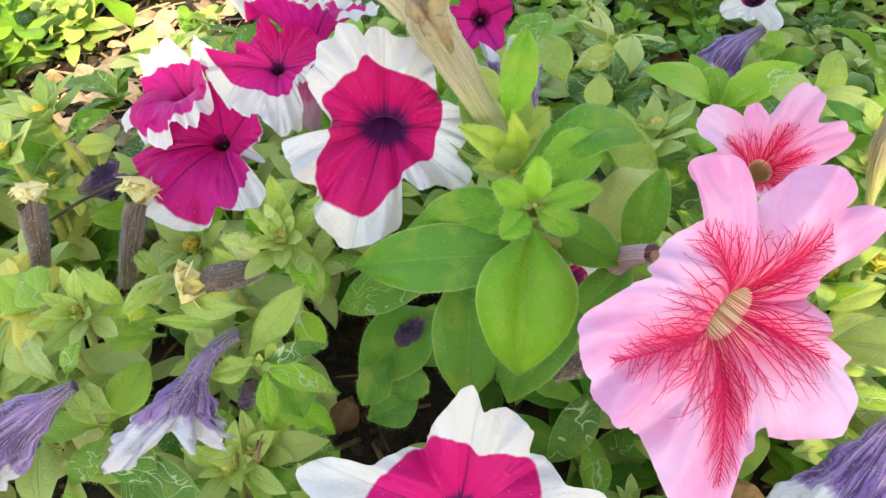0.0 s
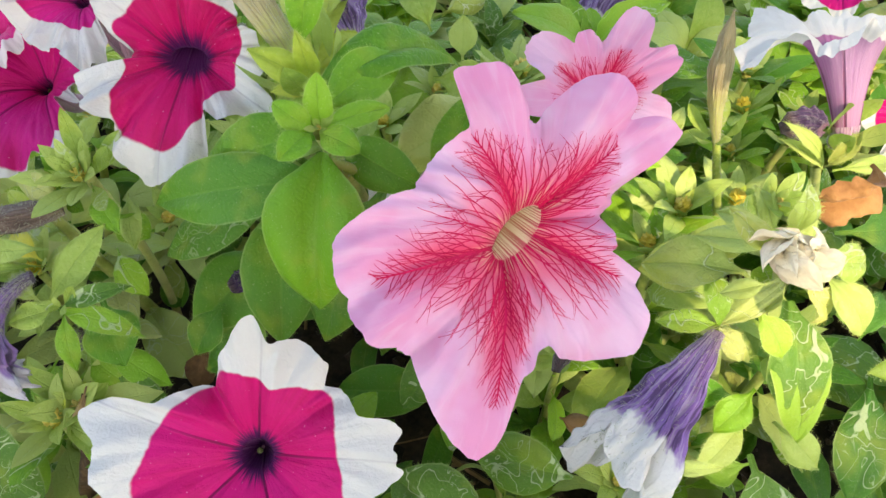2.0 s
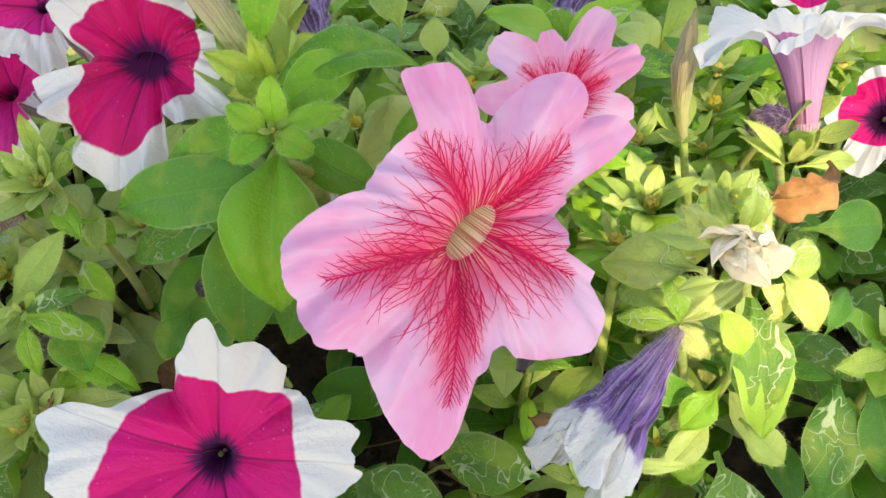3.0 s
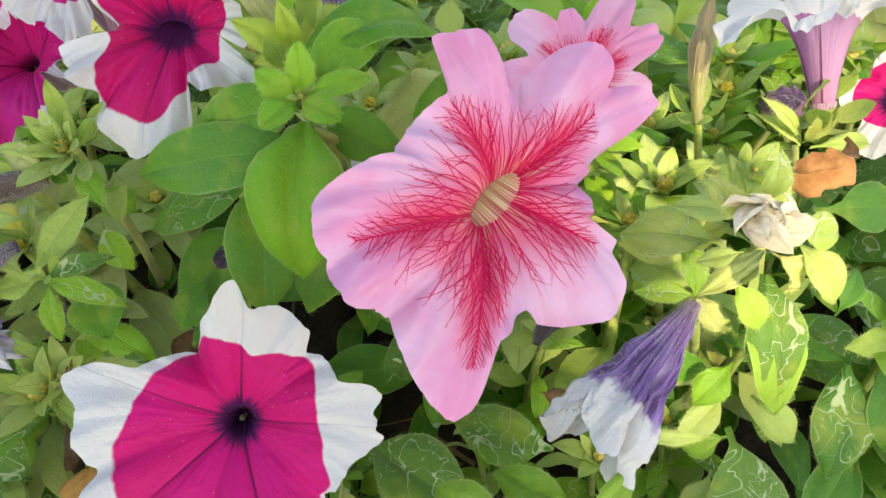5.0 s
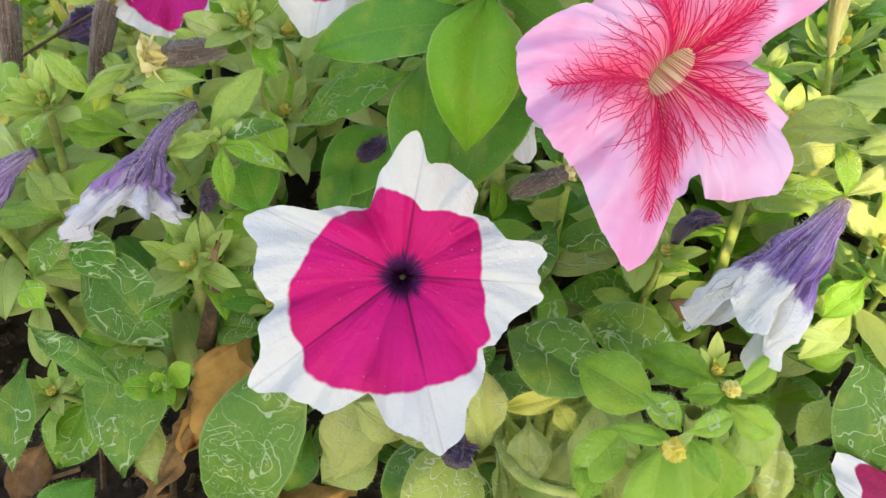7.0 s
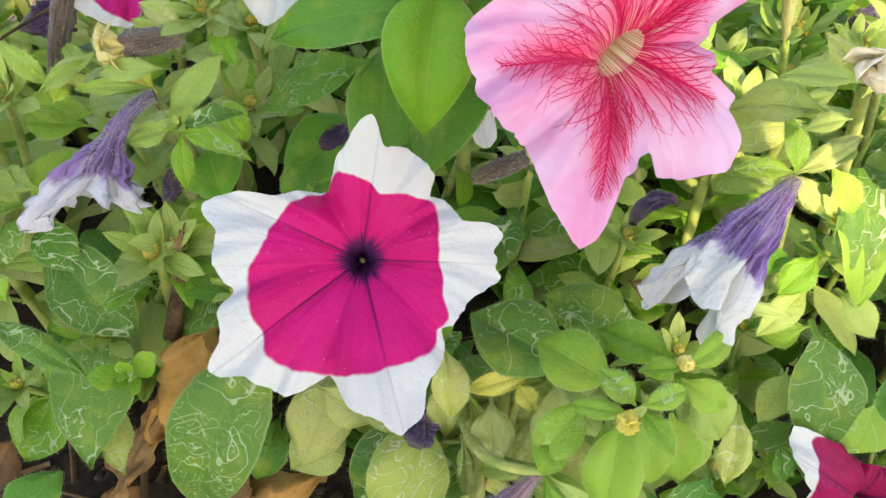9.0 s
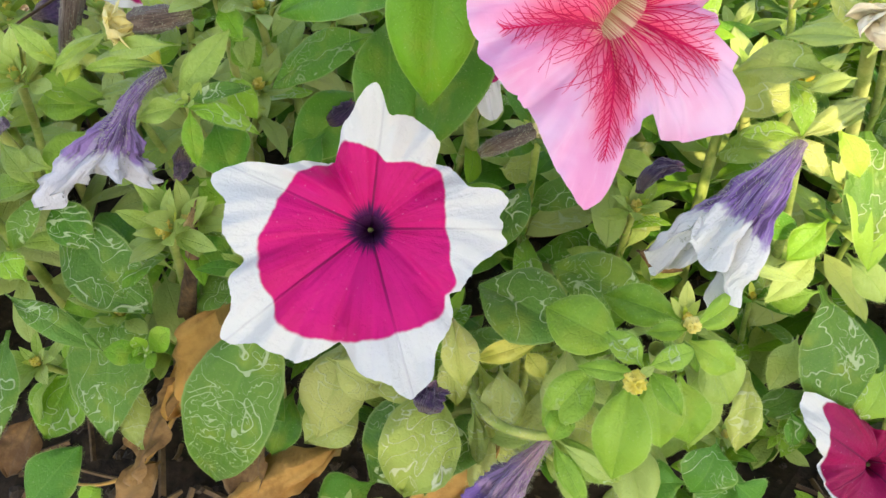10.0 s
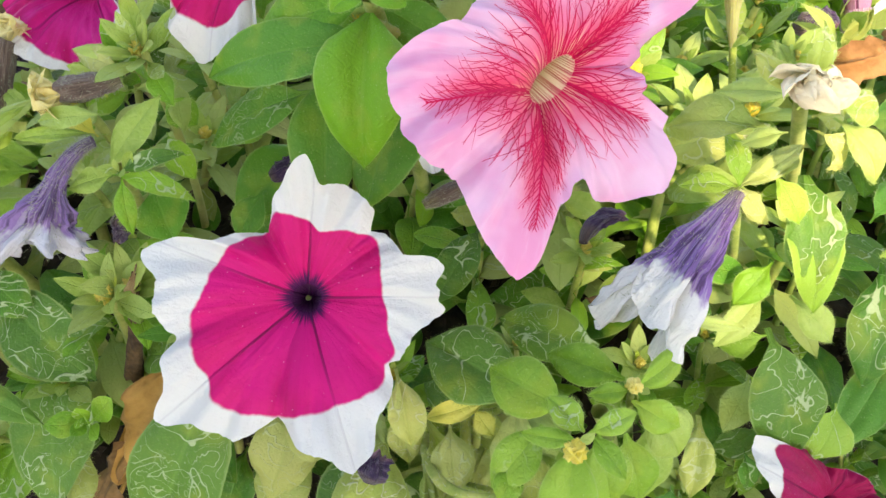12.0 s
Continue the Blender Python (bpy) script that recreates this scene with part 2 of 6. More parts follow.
def plain_material(name, a, b, scale, rough=0.8, bump=0.6, through_share=0.0, stretch=1.0):
    m, t = material(name)
    pos = spot(t)
    r = chance(t)
    n = grain(t, pos, scale, 5)
    f = grain(t, pos, scale * 6, 3)
    k = calc(t, 'ADD', calc(t, 'MULTIPLY', n, 0.7), calc(t, 'ADD', calc(t, 'MULTIPLY', f, 0.3), calc(t, 'MULTIPLY', calc(t, 'SUBTRACT', r, 0.5), 0.25)))
    col = blend(t, step(t, k, 0.3, 0.7), a, b)
    finish(t, col, rough, through_share, None, calc(t, 'ADD', n, calc(t, 'MULTIPLY', f, 0.5)), bump, 0.1, 0.2, 0.001)
    return m


LEAF = leaf_material("leaf_green", (0.075, 0.25, 0.014), (0.24, 0.46, 0.035), 0.3)
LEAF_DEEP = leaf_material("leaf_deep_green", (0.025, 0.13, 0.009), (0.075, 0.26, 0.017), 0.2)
LEAF_RICH = leaf_material("leaf_rich_green", (0.05, 0.21, 0.01), (0.15, 0.38, 0.02), 0.0)
LEAF_FRESH = leaf_material("leaf_fresh_green", (0.10, 0.31, 0.015), (0.23, 0.47, 0.03), 0.0)
LEAF_SOFT = leaf_material("leaf_downy_green", (0.12, 0.28, 0.02), (0.28, 0.46, 0.055), 0.3)
# darker leaf copy for low, covered places: shade put into its colour
LEAF_SHADE = leaf_material("leaf_shaded_green", (0.026, 0.135, 0.014), (0.08, 0.26, 0.025), 0.2)
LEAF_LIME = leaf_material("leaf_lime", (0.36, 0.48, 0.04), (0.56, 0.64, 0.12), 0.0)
LEAF_MINED = leaf_material("leaf_mined", (0.03, 0.125, 0.013), (0.105, 0.24, 0.032), 0.98)
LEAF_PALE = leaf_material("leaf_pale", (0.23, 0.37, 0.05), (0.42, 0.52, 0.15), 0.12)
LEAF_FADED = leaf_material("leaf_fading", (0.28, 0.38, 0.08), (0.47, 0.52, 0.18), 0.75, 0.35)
LEAF_YELLOW = leaf_material("leaf_yellow", (0.62, 0.55, 0.05), (0.80, 0.70, 0.13), 0.0, 0.4)
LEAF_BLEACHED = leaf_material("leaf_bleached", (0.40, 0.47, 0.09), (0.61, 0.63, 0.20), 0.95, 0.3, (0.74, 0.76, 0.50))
LEAF_TRAILED = leaf_material("leaf_pale_trailed", (0.30, 0.42, 0.07), (0.46, 0.55, 0.14), 1.0, 0.2, (0.82, 0.83, 0.60))
STEM = plain_material("stem_green", (0.20, 0.29, 0.05), (0.46, 0.48, 0.14), 120, 0.6, 0.4, 0.1)
MAGENTA = bordered_material("petal_magenta_white", (0.68, 0.004, 0.165), (0.58, 0.003, 0.12))
CRIMSON = bordered_material("petal_crimson_white", (0.62, 0.004, 0.13), (0.52, 0.002, 0.085), eye=1.3)
VIOLET = bordered_material("petal_violet_white", (0.64, 0.008, 0.20), (0.52, 0.004, 0.12), eye=0.45)
LILAC = bordered_material("petal_lilac_white", (0.45, 0.20, 0.35), (0.34, 0.07, 0.25), eye=0.2)
WINE = bordered_material("petal_wine_white", (0.38, 0.002, 0.075), (0.27, 0.001, 0.045), eye=0.25)
ROSE = veined_material("petal_rose_veined")
VEIN = plain_material("petal_vein_crimson", (0.62, 0.004, 0.075), (0.74, 0.012, 0.11), 150, 0.5, 0.2, 0.3)
TUBE_PURPLE = withered_material("flower_tube", (0.16, 0.2, 0.06), (0.46, 0.26, 0.38), (0.7, 0.6, 0.66), 0.25, 2.0, 0.5)
TUBE_PINK = withered_material("flower_tube_pink", (0.3, 0.34, 0.10), (0.62, 0.34, 0.46), (0.62, 0.10, 0.30), 0.3, 0.86, 0.6)
TUBE_ROSE = withered_material("flower_tube_rose", (0.3, 0.36, 0.08), (0.62, 0.34, 0.36), (0.8, 0.6, 0.6), 0.3, 2.0)
WILT = withered_material("withered_violet", (0.17, 0.12, 0.17), (0.25, 0.15, 0.34), (0.54, 0.53, 0.56), 0.18, 0.82, 0.16)
WILT_BUD = withered_material("withered_violet_white", (0.34, 0.24, 0.30), (0.28, 0.15, 0.40), (0.70, 0.69, 0.66), 0.10, 0.72, 0.15)
WILT_LOW = withered_material("withered_violet_tube", (0.48, 0.28, 0.30), (0.34, 0.21, 0.33), (0.22, 0.12, 0.34), 0.40, 0.86, 0.35)
WILT_DARK = withered_material("withered_dark", (0.10, 0.07, 0.05), (0.05, 0.025, 0.08), (0.16, 0.08, 0.12), 0.3, 0.9)
POD = withered_material("dried_tube", (0.24, 0.20, 0.10), (0.15, 0.10, 0.075), (0.34, 0.27, 0.22), 0.2, 2.0, 0.45)
STRAW_TUBE = withered_material("straw_tube", (0.50, 0.53, 0.15), (0.54, 0.45, 0.24), (0.62, 0.56, 0.38), 0.42, 2.0, 0.74)
TOP_YELLOW = plain_material("crumpled_cream", (0.84, 0.72, 0.28), (0.92, 0.85, 0.52), 140, 0.7, 0.8, 0.35)
BUD_YELLOW = plain_material("bud_yellow", (0.72, 0.58, 0.07), (0.82, 0.72, 0.24), 200, 0.6, 0.5, 0.2)
CREAM = plain_material("crumpled_white", (0.72, 0.60, 0.38), (0.90, 0.83, 0.62), 120, 0.7, 0.8, 0.2)
DRY = plain_material("dry_leaf", (0.27, 0.12, 0.03), (0.56, 0.31, 0.09), 70, 0.75, 0.7, 0.15)
DRY_FOLD = plain_material("folded_dry_leaf", (0.20, 0.085, 0.03), (0.40, 0.20, 0.075), 80, 0.75, 0.8, 0.12)
DRY_DULL = plain_material("dull_dead_leaf", (0.10, 0.05, 0.02), (0.30, 0.17, 0.065), 70, 0.8, 0.7, 0.1)
DRY_PALE = plain_material("dry_petal_tan", (0.18, 0.10, 0.045), (0.48, 0.36, 0.19), 110, 0.75, 0.9, 0.15)
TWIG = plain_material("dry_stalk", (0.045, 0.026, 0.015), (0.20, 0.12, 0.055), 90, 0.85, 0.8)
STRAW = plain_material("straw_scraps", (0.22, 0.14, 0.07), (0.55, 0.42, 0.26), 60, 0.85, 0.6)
SOIL = plain_material("soil", (0.008, 0.005, 0.004), (0.05, 0.033, 0.02), 60, 0.95, 1.0)
CLOD = plain_material("soil_clod", (0.012, 0.008, 0.006), (0.07, 0.047, 0.028), 90, 0.95, 1.0)
BARK = plain_material("branch_bark", (0.08, 0.06, 0.04), (0.2, 0.16, 0.11), 40, 0.9, 0.8)
STIGMA = plain_material("stigma_green", (0.05, 0.06, 0.015), (0.13, 0.14, 0.04), 300, 0.5, 0.3)


# ---- mesh helpers ----
def thing(name, at, label, category, group="", kind=""):
    ob = new(name)
    ob.empty_display_size = 0.01
    ob.location = at
    return tagged(ob, label, category, group, kind)


def part(name, bm, mat, parent, label="", smooth=True):
    """Links a bmesh given in world places as one mesh under a thing, or under a part of one."""
    root = parent if parent.parent is None else parent.parent
    bmesh.ops.translate(bm, verts=bm.verts, vec=-Vector(root.location))
    me = bpy.data.meshes.new(name)
    bm.to_mesh(me)
    bm.free()
    if smooth:
        me.polygons.foreach_set("use_smooth", [True] * len(me.polygons))
    me.materials.append(mat)
    ob = new(name, me)
    ob.parent = parent
    if label:
        tagged(ob, label)
    return ob


def grid_faces(bm, rows, close=False, layers=()):
    """Skins rows of (vertex, uv values...) with quads; layers are the uv layers to fill."""
    for a, b in zip(rows, rows[1:]):
        n = len(a)
        for i in range(n if close else n - 1):
            j = (i + 1) % n
            quad = (a[i], a[j], b[j], b[i])
            f = bm.faces.new([q[0] for q in quad])
            for loop, q in zip(f.loops, quad):
                for k, lay in enumerate(layers):
                    loop[lay].uv = q[1 + k]


def bezier(points, u):
    pts = [Vector(p) for p in points]
    while len(pts) > 1:
        pts = [a.lerp(b, u) for a, b in zip(pts, pts[1:])]
    return pts[0]


def leaf_mesh(base, tip, width, bend=0.1, fold=0.18, roll=0.0, hint=(0, -0.55, 0.83), wide=0.45, wave=0.03, seed=0.0, stalk=0.14, nu=12, nv=4, fringe=0, blunt=0.95):
    """A soft blunt leaf from its stalk to its tip: arched along its length, folded at the midrib, waved at the margin."""
    bm = bmesh.new()
    lay = bm.loops.layers.uv.new("leaf")
    base, tip = Vector(base), Vector(tip)
    axis = tip - base
    length = axis.length
    axis.normalize()
    side = axis.cross(Vector(hint))
    if side.length < 0.1:
        side = axis.cross(Vector((1, 0, 0.2)))
    side.normalize()
    side.rotate(Matrix.Rotation(radians(roll), 3, axis))
    up = side.cross(axis).normalized()
    rows = []
    for i in range(nu + 1):
        u = 1 - (1 - i / nu) ** 1.35
        s = max(0.0, (u - stalk) / (1 - stalk))
        foot = blunt * wide / (1 - wide)
        top = wide ** foot * (1 - wide) ** blunt
        swell = s ** foot * (1 - s) ** blunt / top if 0 < s < 1 else 0.0
        half = max(0.09 * (1 - s), swell) * width / 2
        mid = base + axis * length * u + up * length * (bend * 4 * u * (1 - u) - 0.35 * bend * u * u)
        row = []
        for j in range(-nv, nv + 1):
            v = j / nv
            lift = fold * abs(v) * half + wave * length * abs(v) ** 2 * noise.noise(Vector((u * 3.1 + seed, v * 1.7, seed * 0.37))) + (wave * 0.35 * length * abs(v) * noise.noise(Vector((u * 8 + seed, v * 3.5, seed))) if wave > 0.15 else 0.0)
            lift -= fold * 0.85 * half * abs(v) ** 2.4
            lift += 0.05 * half * math.cos(9 * u - 2.2 * abs(v)) * abs(v) * (1 - abs(v)) * 4
            rag = 1 + 0.05 * noise.noise(Vector((u * 7 + seed, v * 2, 3.0)))
            row.append((bm.verts.new(mid + side * v * half * rag + up * lift), (u, v)))
        rows.append(row)
    grid_faces(bm, rows, False, (lay,))
    # downy hairs standing off the margin
    rnd_ = random.Random(int(abs(seed) * 1000) + 5)
    for _ in range(fringe):
        i, end = rnd_.randrange(2, nu), rnd_.choice((0, -1))
        p, q = rows[i][end][0].co, rows[min(nu, i + 1)][end][0].co
        root = p.lerp(q, rnd_.random())
        way = (p - rows[i][nv][0].co).normalized()
        tip_ = root + (way + axis * rnd_.uniform(-0.3, 0.7) + up * rnd_.uniform(-0.5, 0.5)).normalized() * rnd_.uniform(0.0007, 0.0015)
        along = (q - p).normalized() * 0.00004
        f = bm.faces.new([bm.verts.new(v) for v in (root - along, root + along, tip_)])
        for loop in f.loops:
            loop[lay].uv = (0.5, 1.0)
    return bm


def leaf(parent, base, tip, width, mat=None, name="leaf", label="", **more):
    more.setdefault("seed", (base[0] * 91 + base[1] * 57 + tip[2] * 133) * 10)
    q = random.Random(int(more["seed"] * 977))
    if name == "leaf" and "nu" not in more:
        # the foot of a blade runs on under its neighbours
        base = tuple(Vector(base) - (Vector(tip) - Vector(base)) * 0.10)
        width *= 0.9
        more.setdefault("wide", 0.45)
        more.setdefault("blunt", 1.08)
        more["roll"] = more.get("roll", 0.0) + q.uniform(-10, 10)
        more["bend"] = more.get("bend", 0.1) * q.uniform(0.8, 1.6)
        more["fold"] = more.get("fold", 0.25) * q.uniform(0.7, 1.8)
        more.setdefault("wave", q.uniform(0.05, 0.14))
        if mat in (LEAF_BLEACHED, LEAF_FADED):
            more["wave"] = q.uniform(0.16, 0.34)
        more["fringe"] = 170
        more["nu"], more["nv"] = 14, 5
    return part(name, leaf_mesh(base, tip, width, **more), mat or LEAF, parent, label)


def tube_mesh(points, radii, sides=8, ridges=0, ridge=0.0, seed=0.0, n=14, twist=0.0, flat=1.0, torn=0.0, crumple=0.0, drags=(), fine=0.0):
    """A round or fluted tube along a curve; radii run along it, torn makes the mouth uneven, crumple dents it."""
    bm = bmesh.new()
    lay = bm.loops.layers.uv.new("run")
    rows = []
    ref = None
    last = bezier(points, 0)
    for i in range(n + 1):
        u = i / n
        at = bezier(points, u)
        way = (bezier(points, min(1, u + 0.02)) - bezier(points, max(0, u - 0.02))).normalized()
        if ref is None:
            ref = way.orthogonal().normalized()
        ref = (ref - way * ref.dot(way)).normalized()
        other = way.cross(ref)
        k = u * (len(radii) - 1)
        a = min(int(k), len(radii) - 2)
        w = k - a
        w = w * w * (3 - 2 * w)
        r = radii[a] * (1 - w) + radii[a + 1] * w
        row = []
        for j in range(sides):
            th = 2 * math.pi * j / sides
            rr = r * (1 + ridge * u * math.sin(ridges * th + twist * u + seed))
            c = Vector((math.cos(th) * 1.6, math.sin(th) * 1.6, u * 4 + seed))
            rr *= 1 + crumple * u * noise.noise(c * 1.3) + 0.5 * crumple * u * noise.noise(c * 3.1)
            rr *= 1 + crumple * u * u * (0.30 * noise.noise(c * 6.3) + 0.16 * noise.noise(c * 13.0))
            rr *= 1 + fine * min(1, u * 2) * math.sin(23 * th + 5 * noise.noise(c * 0.9) + 3 * u)
            along = torn * u ** 4 * r * 2.2 * noise.noise(Vector((math.cos(th) * 1.5, math.sin(th) * 1.5, seed + 5)))
            out = ref * math.cos(th) + other * math.sin(th)
            pull = Vector()
            for d in drags:
                d = Vector(d)
                flat_d = (d - way * d.dot(way)).normalized()
                pull += d * max(0.0, 0.25 + 0.75 * out.dot(flat_d)) ** 1.5 * max(0.0, (u - 0.62) / 0.38) ** 1.5
            row.append((bm.verts.new(at + ref * math.cos(th) * rr + other * math.sin(th) * rr * flat + way * along + pull), (u, j / sides if j else 0.0)))
        rows.append(row)
    grid_faces(bm, rows, True, (lay,))
    return bm


def stalk(parent, points, r0, r1, mat=None, name="stem", label=""):
    ob = part(name, tube_mesh(points, [r0, r1], 10, 2, 0.12, n=14, crumple=0.25), mat or STEM, parent, label)
    part("hairs", hair_mesh(points, [r0, r1], 160, 0.0013, int(r0 * 1e6)), HAIR, ob)
    return ob


def crumple_mesh(at, size, seed, folds=2.2, squash=(1, 1, 1)):
    """A crushed ball of petals: deep sharp folds all over."""
    bm = bmesh.new()
    bmesh.ops.create_icosphere(bm, subdivisions=4, radius=1.0)
    for v in bm.verts:
        d = v.co.normalized()
        ridge = abs(noise.noise(d * folds + Vector((seed, 0, 0)))) * 1.6 + abs(noise.noise(d * folds * 2.4 + Vector((0, seed, 0)))) * 0.7
        k = size * (1.15 - 0.75 * min(1.0, ridge))
        v.co = Vector(at) + Vector((d.x * squash[0], d.y * squash[1], d.z * squash[2])) * k
    return bm


def hair_mesh(points, radii, count, length, seed):
    """Fine standing hairs along a stem or tube, each a thin three-sided spike."""
    bm = bmesh.new()
    rnd = random.Random(seed)
    for _ in range(count):
        u = rnd.random()
        at = bezier(points, u)
        way = (bezier(points, min(1, u + 0.02)) - bezier(points, max(0, u - 0.02))).normalized()
        k = u * (len(radii) - 1)
        a = min(int(k), len(radii) - 2)
        r = radii[a] + (radii[a + 1] - radii[a]) * (k - a)
        out = way.orthogonal().normalized()
        out.rotate(Matrix.Rotation(rnd.uniform(0, 6.283), 3, way))
        root = at + out * r * 0.95
        end = root + out * length * rnd.uniform(0.6, 1.2) + way * length * rnd.uniform(-0.4, 0.4)
        s = out.cross(way) * 0.0001
        t2 = way * 0.0001
        vs = [bm.verts.new(root + s), bm.verts.new(root - s), bm.verts.new(root + t2), bm.verts.new(end)]
        bm.faces.new((vs[0], vs[1], vs[3]))
        bm.faces.new((vs[1], vs[2], vs[3]))
        bm.faces.new((vs[2], vs[0], vs[3]))
    return bm


HAIR = plain_material("down_hair", (0.38, 0.4, 0.28), (0.55, 0.57, 0.42), 200, 0.6, 0.1, 0.4)


# ---- flowers ----
def polar_run(table, deg):
    """Reach at an angle by a closed run of (angle, reach), eased between its places."""
    after = next((i for i, e in enumerate(table) if e[0] > deg), 0)
    (a0, r0), (a1, r1) = table[after - 1], table[after]
    w = ((deg - a0) % 360) / max(0.01, (a1 - a0) % 360)
    w = 0.6 * w + 0.4 * w * w * (3 - 2 * w)
    return r0 + (r1 - r0) * w


def corolla_mesh(centre, normal, up, lobes, base, k, ribs, rim, throat=0.0045, funnel=0.007, tube=0.008, cup=0.0, ruffle=0.0016, seed=0.0, flare=0.009, notches=(), margin=(), edge=(), slope=0.0, slope_to=-40.0, pleats=0.0, fine=1.0, bulge=0.0):
    """A fused trumpet flower seen down its throat. lobes: (angle, reach, half-width in degrees[, bend]) in units of k;
    margin and edge, where given: (angle, reach) of the petals' outline and of the coloured star; slope makes one side of the funnel the wider.
    Gives the mesh and its grid of places, ring by ring."""
    bm = bmesh.new()
    flat_l, polar_l, rim_l = [bm.loops.layers.uv.new(n) for n in ("flat", "polar", "rim")]
    centre, nz = Vector(centre), Vector(normal).normalized()
    ny = Vector(up)
    ny = (ny - nz * ny.dot(nz)).normalized()
    nx = ny.cross(nz)
    steps = 360
    outer = sorted(((a % 360, r) for a, r in margin))
    inner = sorted(((a % 360, r) for a, r in edge))

    def outline(deg):
        reach, tilt = base, 0.0
        for lobe in lobes:
            d = abs((deg - lobe[0] + 180) % 360 - 180) / lobe[2]
            w = math.exp(-d ** 3)
            reach = max(reach, base + (lobe[1] - base) * w)
            if len(lobe) > 3:
                tilt += lobe[3] * w
        if outer:
            return polar_run(outer, deg), tilt
        for at, deep, wide in notches:
            d = abs((deg - at + 180) % 360 - 180) / wide
            reach -= deep * math.exp(-d ** 1.5)
        return reach, tilt

    table = [outline(360 * j / steps) for j in range(steps)]
    smooth = []
    for j in range(steps):
        near = [table[(j + o) % steps] for o in (-2, -1, 0, 1, 2)]
        smooth.append((sum(a for a, _ in near) / 5, sum(b for _, b in near) / 5))
    mean = sum(a for a, _ in smooth) / steps * k
    star_run = [polar_run(inner, 360 * j / steps) for j in range(steps)] if inner else []
    star_run = [sum(star_run[(j + o) % steps] for o in range(-4, 5)) / 9 for j in range(len(star_run))]
    rings = [("t", q / 6) for q in range(6)] + [("l", (q / 28) ** 1.15) for q in range(29)]
    rows, grid = [], []
    for kind, s in rings:
        row = []
        for j in range(steps):
            deg = 360 * j / steps
            th = radians(deg)
            reach, tilt = smooth[j]
            circ = Vector((math.cos(th), math.sin(th), 0))
            rim_r = reach * k * (1 + fine * (0.022 * noise.noise(circ * 7 + Vector((0, 0, seed))) + 0.016 * noise.noise(circ * 19 + Vector((0, 0, seed))) + 0.010 * noise.noise(circ * 45 + Vector((0, 0, seed)))))
            gap = min(abs((deg - a + 180) % 360 - 180) for a in ribs) / 36.0
            if kind == "t":
                r = throat * 0.12 + throat * 0.88 * s ** 0.6
                z = -funnel - tube * (1 - s)
                v = s - 1
                lead = tube * (1 - s) * slope * 3.5
            else:
                r = throat + (rim_r - throat) * s
                v = s
                lead = 0.0
                z = -funnel * math.exp(-(r - throat) / (flare * (1 + slope * math.cos(th - radians(slope_to)))))
                if pleats:
                    z += pleats * s ** 2 * (2.4 * noise.noise(circ * 4.5 + Vector((0, s * 1.5, seed + 3))) + 1.6 * noise.noise(circ * 11 + Vector((0, s * 3, seed + 6))))
                z += cup * (r / mean) ** 2 + tilt * k * base * s ** 2
                z += ruffle * s ** 2.5 * (2.2 * noise.noise(circ * 2.6 + Vector((0, s, seed + 9))) + 1.5 * noise.noise(circ * 6.5 + Vector((0, s * 2, seed))))
                z += 0.0011 * min(1, r / 0.012) * (1 - s * 0.6) * (min(1.0, gap / 0.22) - 1)
                z += bulge * 4 * s * (1 - 0.75 * s) * (0.5 - 0.5 * math.cos(math.pi * min(1.0, gap) * 2)) - bulge * 1.5 * s * max(0.0, 1 - abs(gap - 1) * 5)
                z += 0.0010 * s * noise.noise(Vector((circ.x * r * 130, circ.y * r * 130, seed)))
            x, y = r * math.cos(th), r * math.sin(th)
            if slope:
                # the throat is a slit across the slope, and the tube runs off under the steep side
                sq = 0.95 * slope * math.exp(-max(0.0, r - throat) / 0.006)
                cs, sn = math.cos(radians(slope_to)), math.sin(radians(slope_to))
                along = (x * cs + y * sn) * sq + lead
                x, y = x - cs * along, y - sn * along
            if inner:
                star = r / (k * star_run[j])
            else:
                star = math.hypot((x / k - rim[2]) / rim[0], (y / k - rim[3]) / rim[1])
            co = centre + nx * x + ny * y + nz * z
            row.append((bm.verts.new(co), (r * math.cos(th), r * math.sin(th)), (v, gap), (star, r)))
        rows.append(row)
        if kind == "l":
            grid.append([(q[0].co.copy(), q[3][1]) for q in row])
    grid_faces(bm, rows, True, (flat_l, polar_l, rim_l))
    return bm, grid, nz


